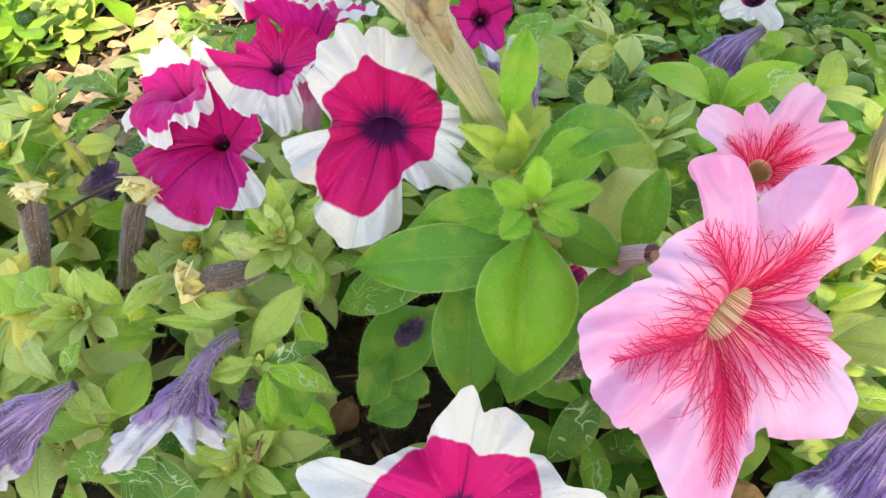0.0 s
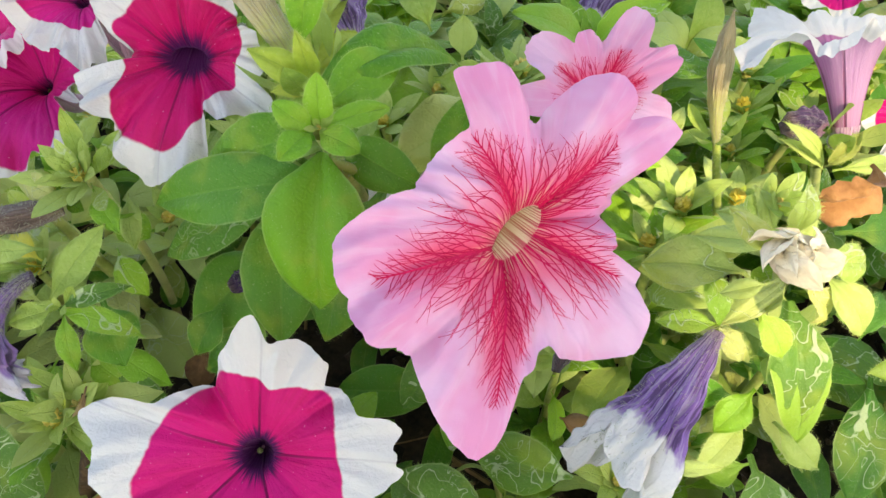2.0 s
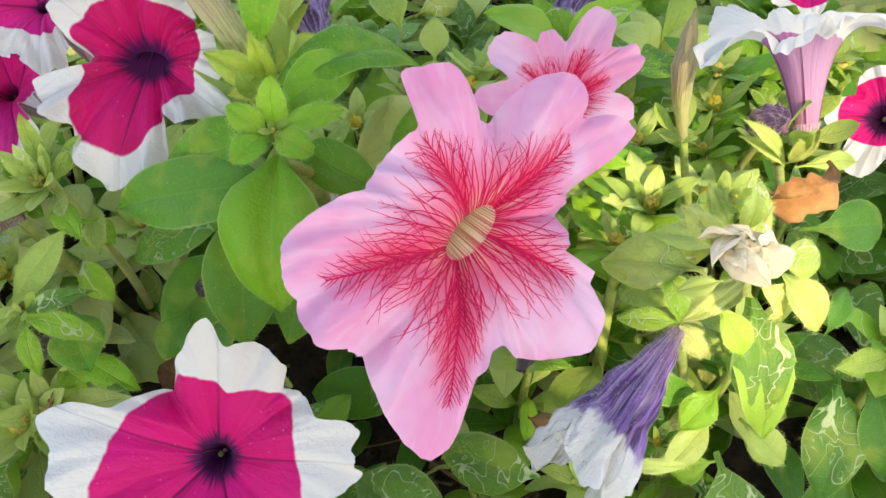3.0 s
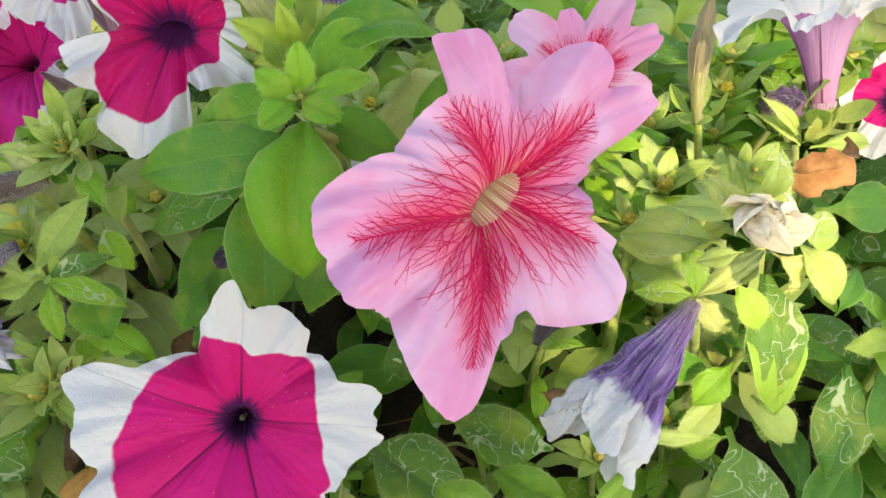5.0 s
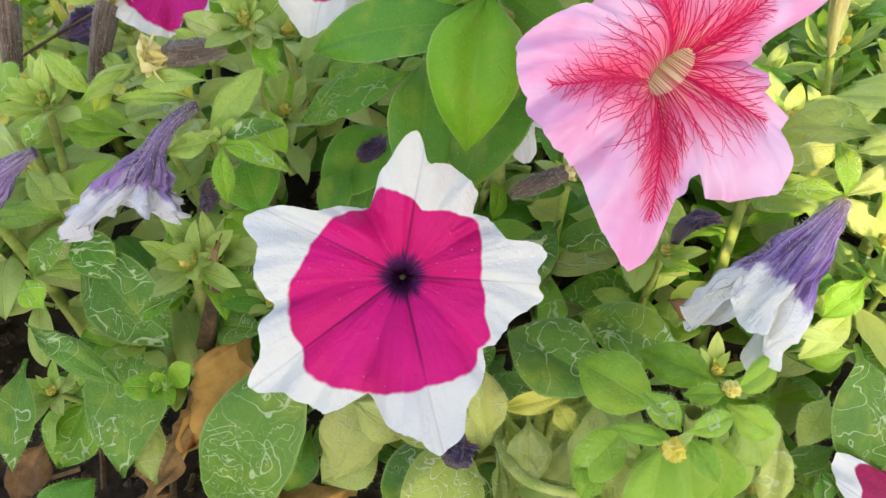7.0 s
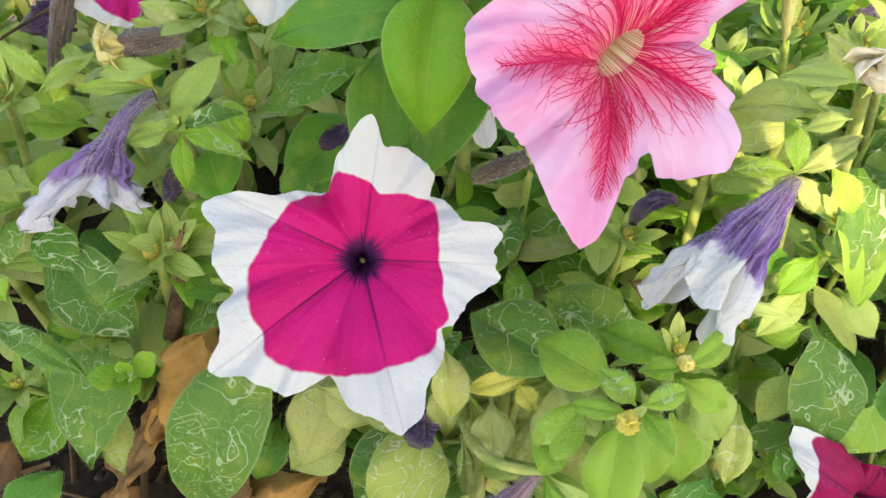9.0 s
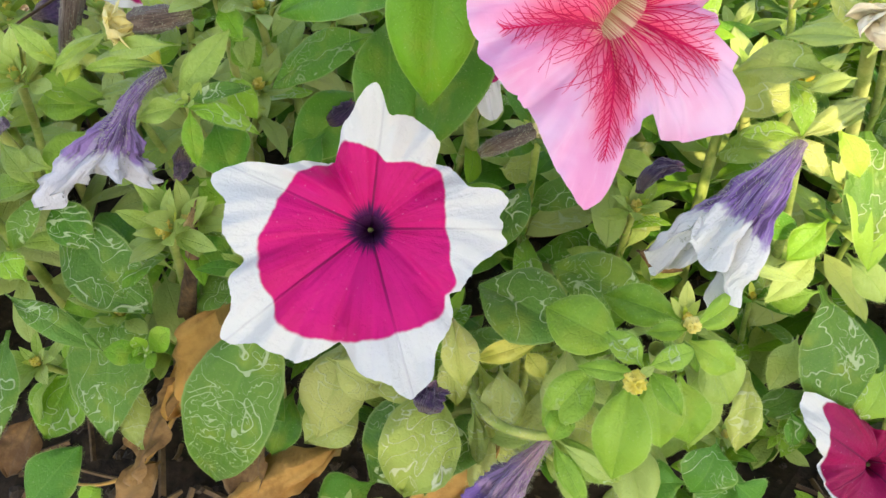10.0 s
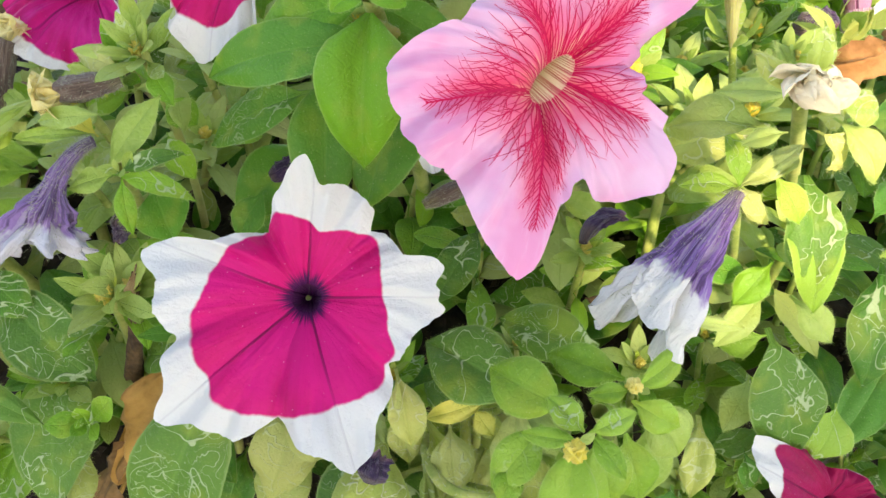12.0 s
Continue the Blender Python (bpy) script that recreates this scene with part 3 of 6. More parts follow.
def vein_mesh(grid, nz, ribs, k, reach_of, seed, spread=1.0):
    """Branching veins lying on the petals: one rib to each lobe, feathered by forking side veins, and fine ones out of the throat between."""
    rnd_ = random.Random(seed)
    bm = bmesh.new()
    steps = len(grid[0])

    def place(deg, r):
        f = (deg % 360) / 360 * steps
        j, w = int(f) % steps, f - int(f)
        j2 = (j + 1) % steps

        def column(c):
            lo = 0
            while lo < len(grid) - 2 and grid[lo + 1][c][1] < r:
                lo += 1
            (p, ra), (q, rb) = grid[lo][c], grid[lo + 1][c]
            return p.lerp(q, min(1.0, max(0.0, (r - ra) / max(1e-6, rb - ra))))
        return column(j).lerp(column(j2), w) + nz * 0.00022

    def limit(deg):
        return reach_of(deg % 360) * k

    def ribbon(pts, w0, w1):
        if len(pts) < 2:
            return
        last = None
        for i, p in enumerate(pts):
            way = pts[min(i + 1, len(pts) - 1)] - pts[max(i - 1, 0)]
            side = way.cross(nz)
            if side.length < 1e-9:
                continue
            side = side.normalized() * (w0 + (w1 - w0) * i / (len(pts) - 1)) / 2
            pair = (bm.verts.new(p - side), bm.verts.new(p + side))
            if last:
                bm.faces.new((last[0], last[1], pair[1], pair[0]))
            last = pair

    def grow(deg, r, slant, length, w0, depth):
        """slant: degrees off the outward way, positive to growing angle; eases to outward as the vein runs."""
        pts, run, d, rr = [place(deg, r)], 0.0, deg, r
        inc = 0.0007
        forked = False
        while run < length and rr < limit(d) * 0.985:
            a = radians(slant)
            d += math.degrees(math.sin(a) * inc / rr)
            rr += math.cos(a) * inc
            slant += rnd_.uniform(-9, 9) - slant * 0.035
            run += inc
            pts.append(place(d, rr))
            if depth and run > length * 0.3 and rnd_.random() < 0.105 * depth:
                grow(d, rr, slant + rnd_.choice((-1, 1)) * rnd_.uniform(18, 34), (length - run) * rnd_.uniform(0.5, 0.95), w0 * (1 - 0.6 * run / length) * 0.85, depth - 1)
        ribbon(pts, w0, w0 * 0.3)

    for rib in ribs:
        end = limit(rib) * 0.97
        r, d, wob = grid[0][0][1] * 1.05, rib, 0.0
        pts = []
        side = 1
        nxt = r + 0.001
        while r < end:
            pts.append(place(d, r))
            if r > nxt:
                left = 1 - r / end
                for side in (1, -1):
                    grow(d, r, side * rnd_.uniform(22, 42), (0.0035 + 0.0120 * left ** 0.7) * rnd_.uniform(0.7, 1.15) * spread, 0.00036 - 0.0001 * (1 - left), 1)
                nxt = r + rnd_.uniform(0.0008, 0.0014)
            wob += rnd_.uniform(-0.25, 0.25) - wob * 0.1
            d += wob * 0.25
            r += 0.0006
        ribbon(pts, 0.0009, 0.00030)
    for i in range(80):
        deg = i * 4.5 + rnd_.uniform(-1.5, 1.5)
        near = min(abs((deg - a + 180) % 360 - 180) for a in ribs)
        grow(deg, grid[0][0][1] * 1.02, rnd_.uniform(-4, 4), limit(deg) * rnd_.uniform(0.45, 0.8), 0.00036, 1)
    return bm


def flower(label, centre, normal, up, lobes, base, k, ribs, rim, mat, tube_mat, foot, group="petunia flowers", hairs=True, sepal=0.014, spread=1.0, **more):
    """A petunia: trumpet, outer tube down to its calyx at foot, sepals, stigma."""
    centre, nz = Vector(centre), Vector(normal).normalized()
    f = thing("petunia_flower", foot, label, "flower", group)
    shape, grid, out_way = corolla_mesh(centre, normal, up, lobes, base, k, ribs, rim, **more)
    corolla = part("corolla", shape, mat, f)
    if mat is ROSE:
        run = sorted((a % 360, r) for a, r in more["edge"])
        part("venation", vein_mesh(grid, out_way, ribs, k, lambda deg: polar_run(run, deg), int(more["seed"]), spread), VEIN, corolla, "crimson branching venation")
    wide = more.get("throat", 0.0045) + 0.0003
    back = centre - nz * (more.get("funnel", 0.007) + 0.0005)
    if more.get("slope"):
        # a slanting throat: the tube leaves under the steep side
        ny = (Vector(up) - nz * Vector(up).dot(nz)).normalized()
        to = radians(more["slope_to"])
        deep = more.get("tube", 0.008)
        back = centre - nz * (more["funnel"] + deep) - (ny.cross(nz) * math.cos(to) + ny * math.sin(to)) * deep * more["slope"] * 3.5
        wide *= 0.3
    foot = Vector(foot)
    mid = back - nz * (foot - back).length * 0.45
    curve = [foot, foot.lerp(mid, 0.6), mid, back]
    tube = part("tube", tube_mesh(curve, [0.0024, 0.0026, 0.0034, wide], 14, 5, 0.06, n=14), tube_mat, f)
    if hairs:
        part("hairs", hair_mesh(curve, [0.0024, 0.0026, 0.0034, wide], 220, 0.0013, int(centre.x * 9999)), HAIR, tube)
    if mat is not ROSE:
        part("stigma", crumple_mesh(centre - nz * (more.get("funnel", 0.007) + 0.004), 0.0008, 2.0), STIGMA, f)
    ax = (mid - foot).normalized()
    ref = ax.orthogonal().normalized()
    for i in range(5):
        d = ref.copy()
        d.rotate(Matrix.Rotation(radians(72 * i + 20), 3, ax))
        leaf(f, foot - ax * 0.001, foot + ax * sepal * 0.85 + d * sepal * 0.45, sepal * 0.34, LEAF_PALE, "sepal", hint=tuple(ax - d * 0.8), bend=-0.12, wide=0.6, nu=7, nv=2)
    return f


def spent_flower(label, points, radii, mat, name="withered_flower", category="withered flower", group="withered flowers", sides=96, ridges=7, ridge=0.28, twist=2.0,
                 flat=0.7, torn=0.5, crumple=0.35, sepals=0, sepal=0.016, hairs=160, cap=None, seed=1.0, drags=(), fine=0.05, folds=()):
    f = thing(name, points[0], label, category, group)
    body = part("tube", tube_mesh(points, radii, sides, ridges, ridge, seed, 60, twist, flat, torn, crumple, drags, fine), mat, f)
    if hairs:
        part("hairs", hair_mesh(points, [r * 0.97 for r in radii], hairs * 2, 0.0015, int(seed * 100)), HAIR, body)
    if cap:
        end = Vector(points[-1])
        out = (end - Vector(points[-2])).normalized()
        for i in range(7):
            spin = out.orthogonal().normalized()
            spin.rotate(Matrix.Rotation(2.4 * i + seed, 3, out))
            way = (out * (0.9 - 0.08 * i) + spin * (0.5 + 0.1 * i)).normalized()
            part("dry_petal", leaf_mesh(end - out * 0.002, end + way * cap[0] * (0.95 - 0.05 * i), cap[0] * 1.15, bend=0.6, fold=0.9, wave=0.5, seed=seed + i * 1.7, wide=0.62, stalk=0.0, nu=10, nv=5, hint=tuple(out - spin * 0.4)), cap[1], f, "crumpled dry petal")
    for i, (p, q, w) in enumerate(folds):
        part("dry_petal", leaf_mesh(p, q, w, bend=0.25, fold=2.6, wave=0.55, seed=seed + i * 2.1, wide=0.55, stalk=0.0, nu=16, nv=6), DRY_PALE, f, "crumpled tan dry petal")
    ax = (Vector(points[1]) - Vector(points[0])).normalized()
    ref = ax.orthogonal().normalized()
    for i in range(sepals):
        d = ref.copy()
        d.rotate(Matrix.Rotation(radians(360 / sepals * i + 15), 3, ax))
        b = Vector(points[0])
        leaf(f, b - ax * 0.001, b + ax * sepal * 0.75 + d * sepal * 0.65, sepal * 0.32, LEAF_PALE, "sepal", hint=tuple(ax - d), bend=-0.1, wide=0.6, nu=7, nv=2)
    return f


def shoot(label, at, foot, group="petunia shoots", r=0.0016):
    """An Empty at the shoot's foot with its stem; leaves are added under it."""
    foot = (foot[0], foot[1], -0.012)
    s = thing("petunia_shoot", foot, label, "plant shoot", group)
    a, b = Vector(foot), Vector(at)
    part("stem", tube_mesh([a, a.lerp(b, 0.5) + Vector((0.006, 0.004, 0)), b], [r * 1.3, r], 8, n=10), STEM, s)
    return s


def whorl(parent, at, axis, size, count, mat, seed, open_=0.8, ratio=0.45, bud=True, lift=0.5):
    """A tuft of small leaves round a growing tip, the inner ones shorter and steeper."""
    rnd = random.Random(seed)
    at, axis = Vector(at), Vector(axis).normalized()
    ref = axis.orthogonal().normalized()
    for i in range(count):
        d = ref.copy()
        d.rotate(Matrix.Rotation(radians(137.5 * i + rnd.uniform(-15, 15)), 3, axis))
        k = 1 - 0.6 * i / count
        o = open_ * (1 - 0.75 * i / count)
        way = (d * o + axis * (lift + 0.5 * i / count)).normalized()
        ln = size * k * rnd.uniform(0.85, 1.15)
        root = at - axis * size * 0.25 * (1 - i / count)
        leaf(parent, root, root + way * ln, ln * ratio * rnd.uniform(0.85, 1.1), mat, hint=tuple(axis + Vector((0, 0, 0.001))), bend=rnd.uniform(-0.05, 0.12), wide=0.52, seed=seed * 3.3 + i, nu=8, nv=3)
    if bud:
        part("bud", crumple_mesh(at + axis * size * 0.1, size * 0.11, seed, 2.0, (1, 1, 1.3)), BUD_YELLOW, parent)


# ---- ground ----
def ground_mesh(x0, x1, y0, y1, n, lift):
    bm = bmesh.new()
    rows = []
    for i in range(n + 1):
        row = []
        for j in range(n + 1):
            x, y = x0 + (x1 - x0) * j / n, y0 + (y1 - y0) * i / n
            p = Vector((x, y, 0))
            row.append((bm.verts.new((x, y, lift * (noise.noise(p * 14) * 0.010 + noise.noise(p * 45) * 0.005 + abs(noise.noise(p * 120)) * 0.004))),))
        rows.append(row)
    grid_faces(bm, rows)
    return bm


def far_ground():
    """One sheet: fine and rough under the bed, coarse and flat out to the horizon."""
    bm = ground_mesh(-0.9, 1.0, -0.5, 1.4, 190, 1.0)
    cx, cy, inner, outer = 0.05, 0.45, 0.95, 800.0
    edge = [v for v in bm.verts if v.is_boundary]
    geo = bmesh.ops.extrude_edge_only(bm, edges=[e for e in bm.edges if e.is_boundary])
    for v in [g for g in geo["geom"] if isinstance(g, bmesh.types.BMVert)]:
        v.co.x = cx + (v.co.x - cx) / inner * outer
        v.co.y = cy + (v.co.y - cy) / inner * outer
        v.co.z = 0.0
    return bm


soil_me = bpy.data.meshes.new("ground")
soil_bm = far_ground()
soil_bm.to_mesh(soil_me)
soil_bm.free()
soil_me.materials.append(SOIL)
soil = tagged(new("ground", soil_me), "dark brown crumbly garden soil of the flower bed", "soil", kind="structure")

# ---- main rose flower ----
flower("large rose-pink petunia with crimson veins and a yellowish throat", (0.0777, 0.1333, 0.1977), (0.253, -0.6106, 0.7504), (0.0529, 0.7666, 0.6400),
       [(110, 300, 20, -0.05), (40, 400, 20, -0.08), (-35, 380, 20, -0.12), (-98, 400, 16, 0.05), (-155, 340, 22, 0.08), (150, 210, 14, -0.12), (75, 230, 9, -0.12), (2, 240, 16, -0.12), (-68, 230, 9, -0.12), (-136, 290, 7, -0.08)],
       172, 0.00012, (-166, 124, 45, -24, -103), (222, 255, -20, -30), ROSE, TUBE_ROSE, (0.0638, 0.1789, 0.1364),
       cup=-0.001, funnel=0.012, tube=0.010, throat=0.0080, flare=0.0115, slope=0.60, slope_to=-42.0, ruffle=0.0030, seed=2.0, pleats=0.0009, fine=0.6, bulge=0.0016,
       margin=((123, 321), (116, 330), (105, 316), (97, 269), (97, 223), (95, 211), (83, 213), (79, 251), (75, 279), (67, 330), (58, 346), (54, 329), (48, 291), (41, 353), (34, 383), (30, 375), (29, 328), (30, 250), (25, 234), (20, 210), (4, 174), (-16, 176), (-17, 240), (-25, 257), (-34, 319), (-44, 333), (-56, 306), (-70, 269), (-78, 221), (-85, 229), (-90, 266), (-95, 274), (-97, 342), (-98, 397), (-101, 403), (-102, 439), (-109, 423), (-118, 394), (-126, 358), (-137, 314), (-139, 323), (-138, 356), (-148, 370), (-156, 376), (-163, 366), (-164, 384), (-177, 375), (177, 340), (168, 282), (161, 239), (142, 234), (126, 235)),
       edge=((-165, 326), (-174, 284), (174, 252), (163, 210), (145, 206), (130, 221), (122, 221), (110, 192), (99, 177), (85, 182), (64, 210), (55, 243), (47, 259), (37, 231), (26, 199), (6, 170), (-17, 187), (-23, 227), (-37, 237), (-48, 225), (-57, 208), (-75, 215), (-85, 225), (-94, 257), (-96, 308), (-102, 337), (-112, 333), (-118, 302), (-124, 293), (-135, 282), (-143, 280), (-153, 291), (-160, 318)))

# ---- white-rimmed magenta flower in front ----
flower("magenta petunia with a broad white rim and dark throat", (0.0088, 0.1022, 0.1511), (0.0300, -0.5879, 0.8084), (-0.0272, 0.8080, 0.5886),
       [(82, 236, 14.3, 0.30), (60, 230, 12, -0.12), (7, 250, 14.8, 0.25), (-11, 255, 13.6, 0.05), (-76, 330, 14.9, 0.12), (-59, 246, 22.9, -0.07), (-92, 281, 14, 0.05),
        (-122, 304, 16, -0.06), (-140, 330, 10, 0.08), (-160, 271, 18, 0.14), (161, 308, 18, -0.10), (38, 200, 8, -0.16), (-106, 220, 6, -0.10), (-168, 240, 5, -0.10), (118, 150, 12, -0.15)],
       165, 0.00014, (80, -3, -76, -142, 155), (182, 182, -32, -28), MAGENTA, TUBE_PURPLE, (0.0124, 0.1573, 0.0900),
       cup=-0.0006, funnel=0.010, throat=0.0040, flare=0.012, ruffle=0.0022, seed=5.0, pleats=0.0006, fine=0.7, bulge=0.0006,
       margin=((84, 267), (80, 235), (77, 201), (76, 215), (68, 223), (62, 225), (46, 208), (43, 176), (35, 196), (19, 205), (14, 258), (7, 270), (4, 243), (-2, 242), (-2, 260), (-9, 273), (-11, 253), (-20, 219), (-34, 212), (-39, 195), (-38, 213), (-50, 242), (-62, 261), (-68, 313), (-79, 336), (-79, 305), (-92, 277), (-106, 218), (-108, 242), (-119, 289), (-136, 295), (-138, 327), (-145, 342), (-148, 290), (-152, 279), (-161, 272), (-168, 245), (-166, 228), (-176, 261), (176, 268), (167, 266), (164, 313), (159, 315), (151, 265), (143, 192), (115, 144), (98, 206)),
       edge=((106, 166), (80, 146), (75, 126), (45, 156), (40, 178), (15, 149), (-1, 150), (-23, 169), (-40, 192), (-38, 213), (-50, 219), (-74, 213), (-92, 211), (-106, 217), (-121, 243), (-137, 246), (-141, 221), (-164, 210), (-173, 207), (169, 184), (149, 174), (130, 155), (116, 141)))

# ---- crimson flower behind the big shoot ----
flower("crimson petunia with a wavy white rim and black throat", (-0.0129, 0.1988, 0.1998), (-0.0310, -0.6824, 0.7303), (0.0174, 0.7302, 0.6830),
       [(86, 172, 22, 0.20), (63, 156, 20, -0.1), (0, 159, 18, 0.30), (-32, 192, 13, 0.25), (-76, 180, 8, -0.1), (-110, 240, 16, 0.08), (-130, 200, 10, -0.2),
        (-155, 190, 14, 0.25), (178, 110, 10, -0.15), (135, 150, 20, 0.15), (30, 116, 8, -0.1), (-58, 140, 10, 0.25), (103, 140, 5, -0.2)],
       101, 0.00016, (88, 5, -35, -104, -158, 140), (112, 140, -7, -20), CRIMSON, TUBE_PURPLE, (-0.0180, 0.2925, 0.1400),
       cup=-0.0029, funnel=0.014, throat=0.0052, slope=0.4, slope_to=-95.0, ruffle=0.0032, seed=8.0, flare=0.012, pleats=0.0014, fine=0.6, bulge=0.0014,
       margin=((91, 171), (80, 158), (70, 172), (52, 146), (36, 121), (25, 110), (21, 124), (9, 149), (-3, 161), (-10, 157), (-22, 143), (-27, 188), (-40, 190), (-43, 170), (-46, 149), (-59, 143), (-63, 120), (-69, 105), (-73, 116), (-75, 136), (-77, 168), (-80, 190), (-99, 223), (-109, 242), (-118, 220), (-128, 206), (-134, 172), (-137, 163), (-142, 176), (-153, 180), (-165, 190), (-172, 185), (-174, 152), (-176, 118), (-178, 100), (163, 117), (153, 144), (144, 154), (126, 172), (109, 187), (102, 174), (101, 142)),
       edge=((96, 112), (71, 102), (31, 116), (21, 114), (-12, 103), (-36, 113), (-46, 96), (-66, 100), (-78, 120), (-102, 169), (-129, 178), (-144, 147), (-151, 128), (-166, 96), (165, 106), (158, 123), (137, 110), (112, 107), (104, 131), (99, 123)))

# ---- cluster at the back of the bed ----
flower("deep magenta petunia with a thin white edge, half hidden", (-0.0757, 0.2315, 0.1687), (-0.06, -0.46, 0.89), (0.0067, 0.7723, 0.6353),
       [(-168, 175, 18, -0.1), (-126, 195, 20, 0.12), (-92, 190, 12, -0.15), (-55, 170, 16, 0.1), (-34, 150, 10, 0.35), (24, 100, 20, 0.7), (84, 80, 30, 0.9), (150, 60, 30, 0.6)],
       70, 0.00019, (-160, -124, -62, 24, 84), (172, 165, 34, 10), VIOLET, TUBE_PURPLE, (-0.0886, 0.2987, 0.1200), funnel=0.012, flare=0.010, throat=0.0034, ruffle=0.0022, seed=11.0, pleats=0.0010, fine=0.6,
       margin=((161, 54), (130, 69), (84, 77), (30, 74), (24, 99), (-3, 94), (-22, 85), (-38, 82), (-42, 101), (-32, 142), (-43, 172), (-55, 180), (-69, 161), (-82, 138), (-87, 173), (-104, 189), (-124, 188),
               (-129, 150), (-150, 153), (-164, 158), (179, 120), (-178, 90)),
       edge=((161, 54), (130, 69), (84, 77), (30, 74), (24, 99), (-5, 92), (-37, 63), (-49, 67), (-56, 110), (-46, 142), (-54, 175), (-69, 165), (-82, 140), (-88, 173), (-101, 163), (-124, 157), (-129, 152), (-150, 158), (-164, 160), (179, 125)))
flower("magenta petunia opening upward with a drooping white front lobe", (-0.0483, 0.2322, 0.1969), (-0.05, -0.35, 0.93), (0.0067, 0.7723, 0.6353),
       [(-80, 144, 30, -0.35), (-130, 110, 25, -0.25), (-8, 111, 22, 0.15), (172, 118, 20, 0.1), (40, 90, 30, 0.2), (100, 60, 30, 0.3), (-48, 70, 10, 0.2)],
       55, 0.00018, (-83, -8, 60, 130, -172), (124, 116, -5, 5), VIOLET, TUBE_PURPLE, (-0.0720, 0.3401, 0.1300), funnel=0.005, throat=0.0022, flare=0.006, ruffle=0.0030, seed=14.0, pleats=0.0016, fine=0.7,
       margin=((172, 118), (-174, 114), (-141, 112), (-117, 114), (-99, 104), (-92, 123), (-80, 144), (-68, 129), (-60, 108), (-48, 70), (-24, 72), (-10, 111), (3, 111), (30, 90), (68, 62), (122, 64), (157, 84)),
       edge=((174, 117), (-167, 89), (-112, 58), (-69, 72), (-44, 52), (-8, 55), (4, 107), (30, 92), (68, 66), (122, 68), (157, 88)))
flower("magenta petunia with a curled white lobe beside others", (-0.0896, 0.2486, 0.1780), (-0.30, 0.10, 0.95), (0.1, 0.95, 0.1),
       [(-165, 130, 22, -0.5), (-110, 110, 28, -0.7), (-50, 110, 24, -0.4), (128, 120, 26, 0.2), (20, 105, 26, 0.1), (75, 95, 24, 0.2)],
       86, 0.00020, (-150, 128, -85, 20, 75), (92, 78, -10, -14), VIOLET, TUBE_PURPLE, (-0.1117, 0.3234, 0.1200), ruffle=0.0028, seed=17.0, pleats=0.0009, fine=0.5)
flower("pale-backed magenta petunia with ruffled white rim", (-0.0391, 0.2555, 0.2040), (0.05, 0.50, 0.86), (0, 0.85, -0.5),
       [(-90, 125, 30, 0.25), (-30, 140, 22), (-150, 140, 22, 0.1), (60, 120, 26), (130, 120, 24)],
       92, 0.00019, (-150, -60, -15, 60, 130), (104, 98, 0, -5), VIOLET, TUBE_PINK, (-0.0558, 0.3527, 0.1400), funnel=0.013, flare=0.008, throat=0.0058, ruffle=0.0034, seed=19.0, pleats=0.0010, fine=0.5)
flower("bright pink petunia far back between stalks", (0.0201, 0.3040, 0.1650), (-0.0447, -0.7633, 0.6445), (0.0067, 0.7723, 0.6353),
       [(-60, 66, 26), (20, 60, 26), (100, 60, 30), (180, 66, 26), (-120, 60, 24)], 44, 0.00023, (-60, 20, 100, 180, -120), (90, 90, 0, 0), VIOLET, TUBE_PURPLE,
       (0.0240, 0.3831, 0.1200), seed=21.0, hairs=False)
# small rose flower behind the large one
flower("small rose-pink veined petunia tilted upward", (0.1110, 0.2119, 0.1720), (-0.05, -0.45, 0.89), (0.05, 0.85, 0.5),
       [(150, 150, 24), (105, 110, 18), (62, 150, 20), (22, 140, 20), (-30, 125, 20), (-90, 75, 24), (-165, 165, 16)],
       78, 0.00018, (150, 62, 15, -60, -150), (80, 84, -5, 0), ROSE, TUBE_ROSE, (0.1297, 0.2312, 0.1350), funnel=0.012, throat=0.004, cup=0.003, seed=23.0, hairs=False, spread=0.4,
       edge=((150, 92), (105, 66), (62, 88), (22, 84), (-30, 74), (-90, 52), (-165, 90)))
# white flower seen from its side, in the sun
flower("white petunia seen from its side with a purple-striped tube", (0.1745, 0.2062, 0.1990), (-0.10, 0.62, 0.78), (0, 0.67, -0.74),
       [(178, 172, 30, -0.35), (130, 150, 30, 0.3), (60, 150, 30, 0.3), (8, 200, 28, -0.45), (-38, 190, 24, -0.9), (-125, 120, 26, -0.5)],
       90, 0.00018, (178, 100, 10, -42, -125), (62, 66, -8, 0), LILAC, TUBE_PURPLE, (0.1770, 0.1880, 0.1680), funnel=0.030, flare=0.0045, throat=0.0036, ruffle=0.0030, seed=26.4, pleats=0.0009, sepal=0.020)
flower("magenta and white petunia low in the leaves", (0.2087, 0.1956, 0.1680), (-0.5092, -0.5910, 0.6257), (0.0404, 0.7822, 0.6217),
       [(170, 95, 26), (100, 90, 26), (-120, 110, 24), (-60, 100, 26), (20, 95, 30)], 62, 0.00018, (170, 100, -120, -60, 20), (75, 60, 0, 10), MAGENTA, TUBE_PURPLE,
       (0.2586, 0.2546, 0.1200), seed=28.0, hairs=False)
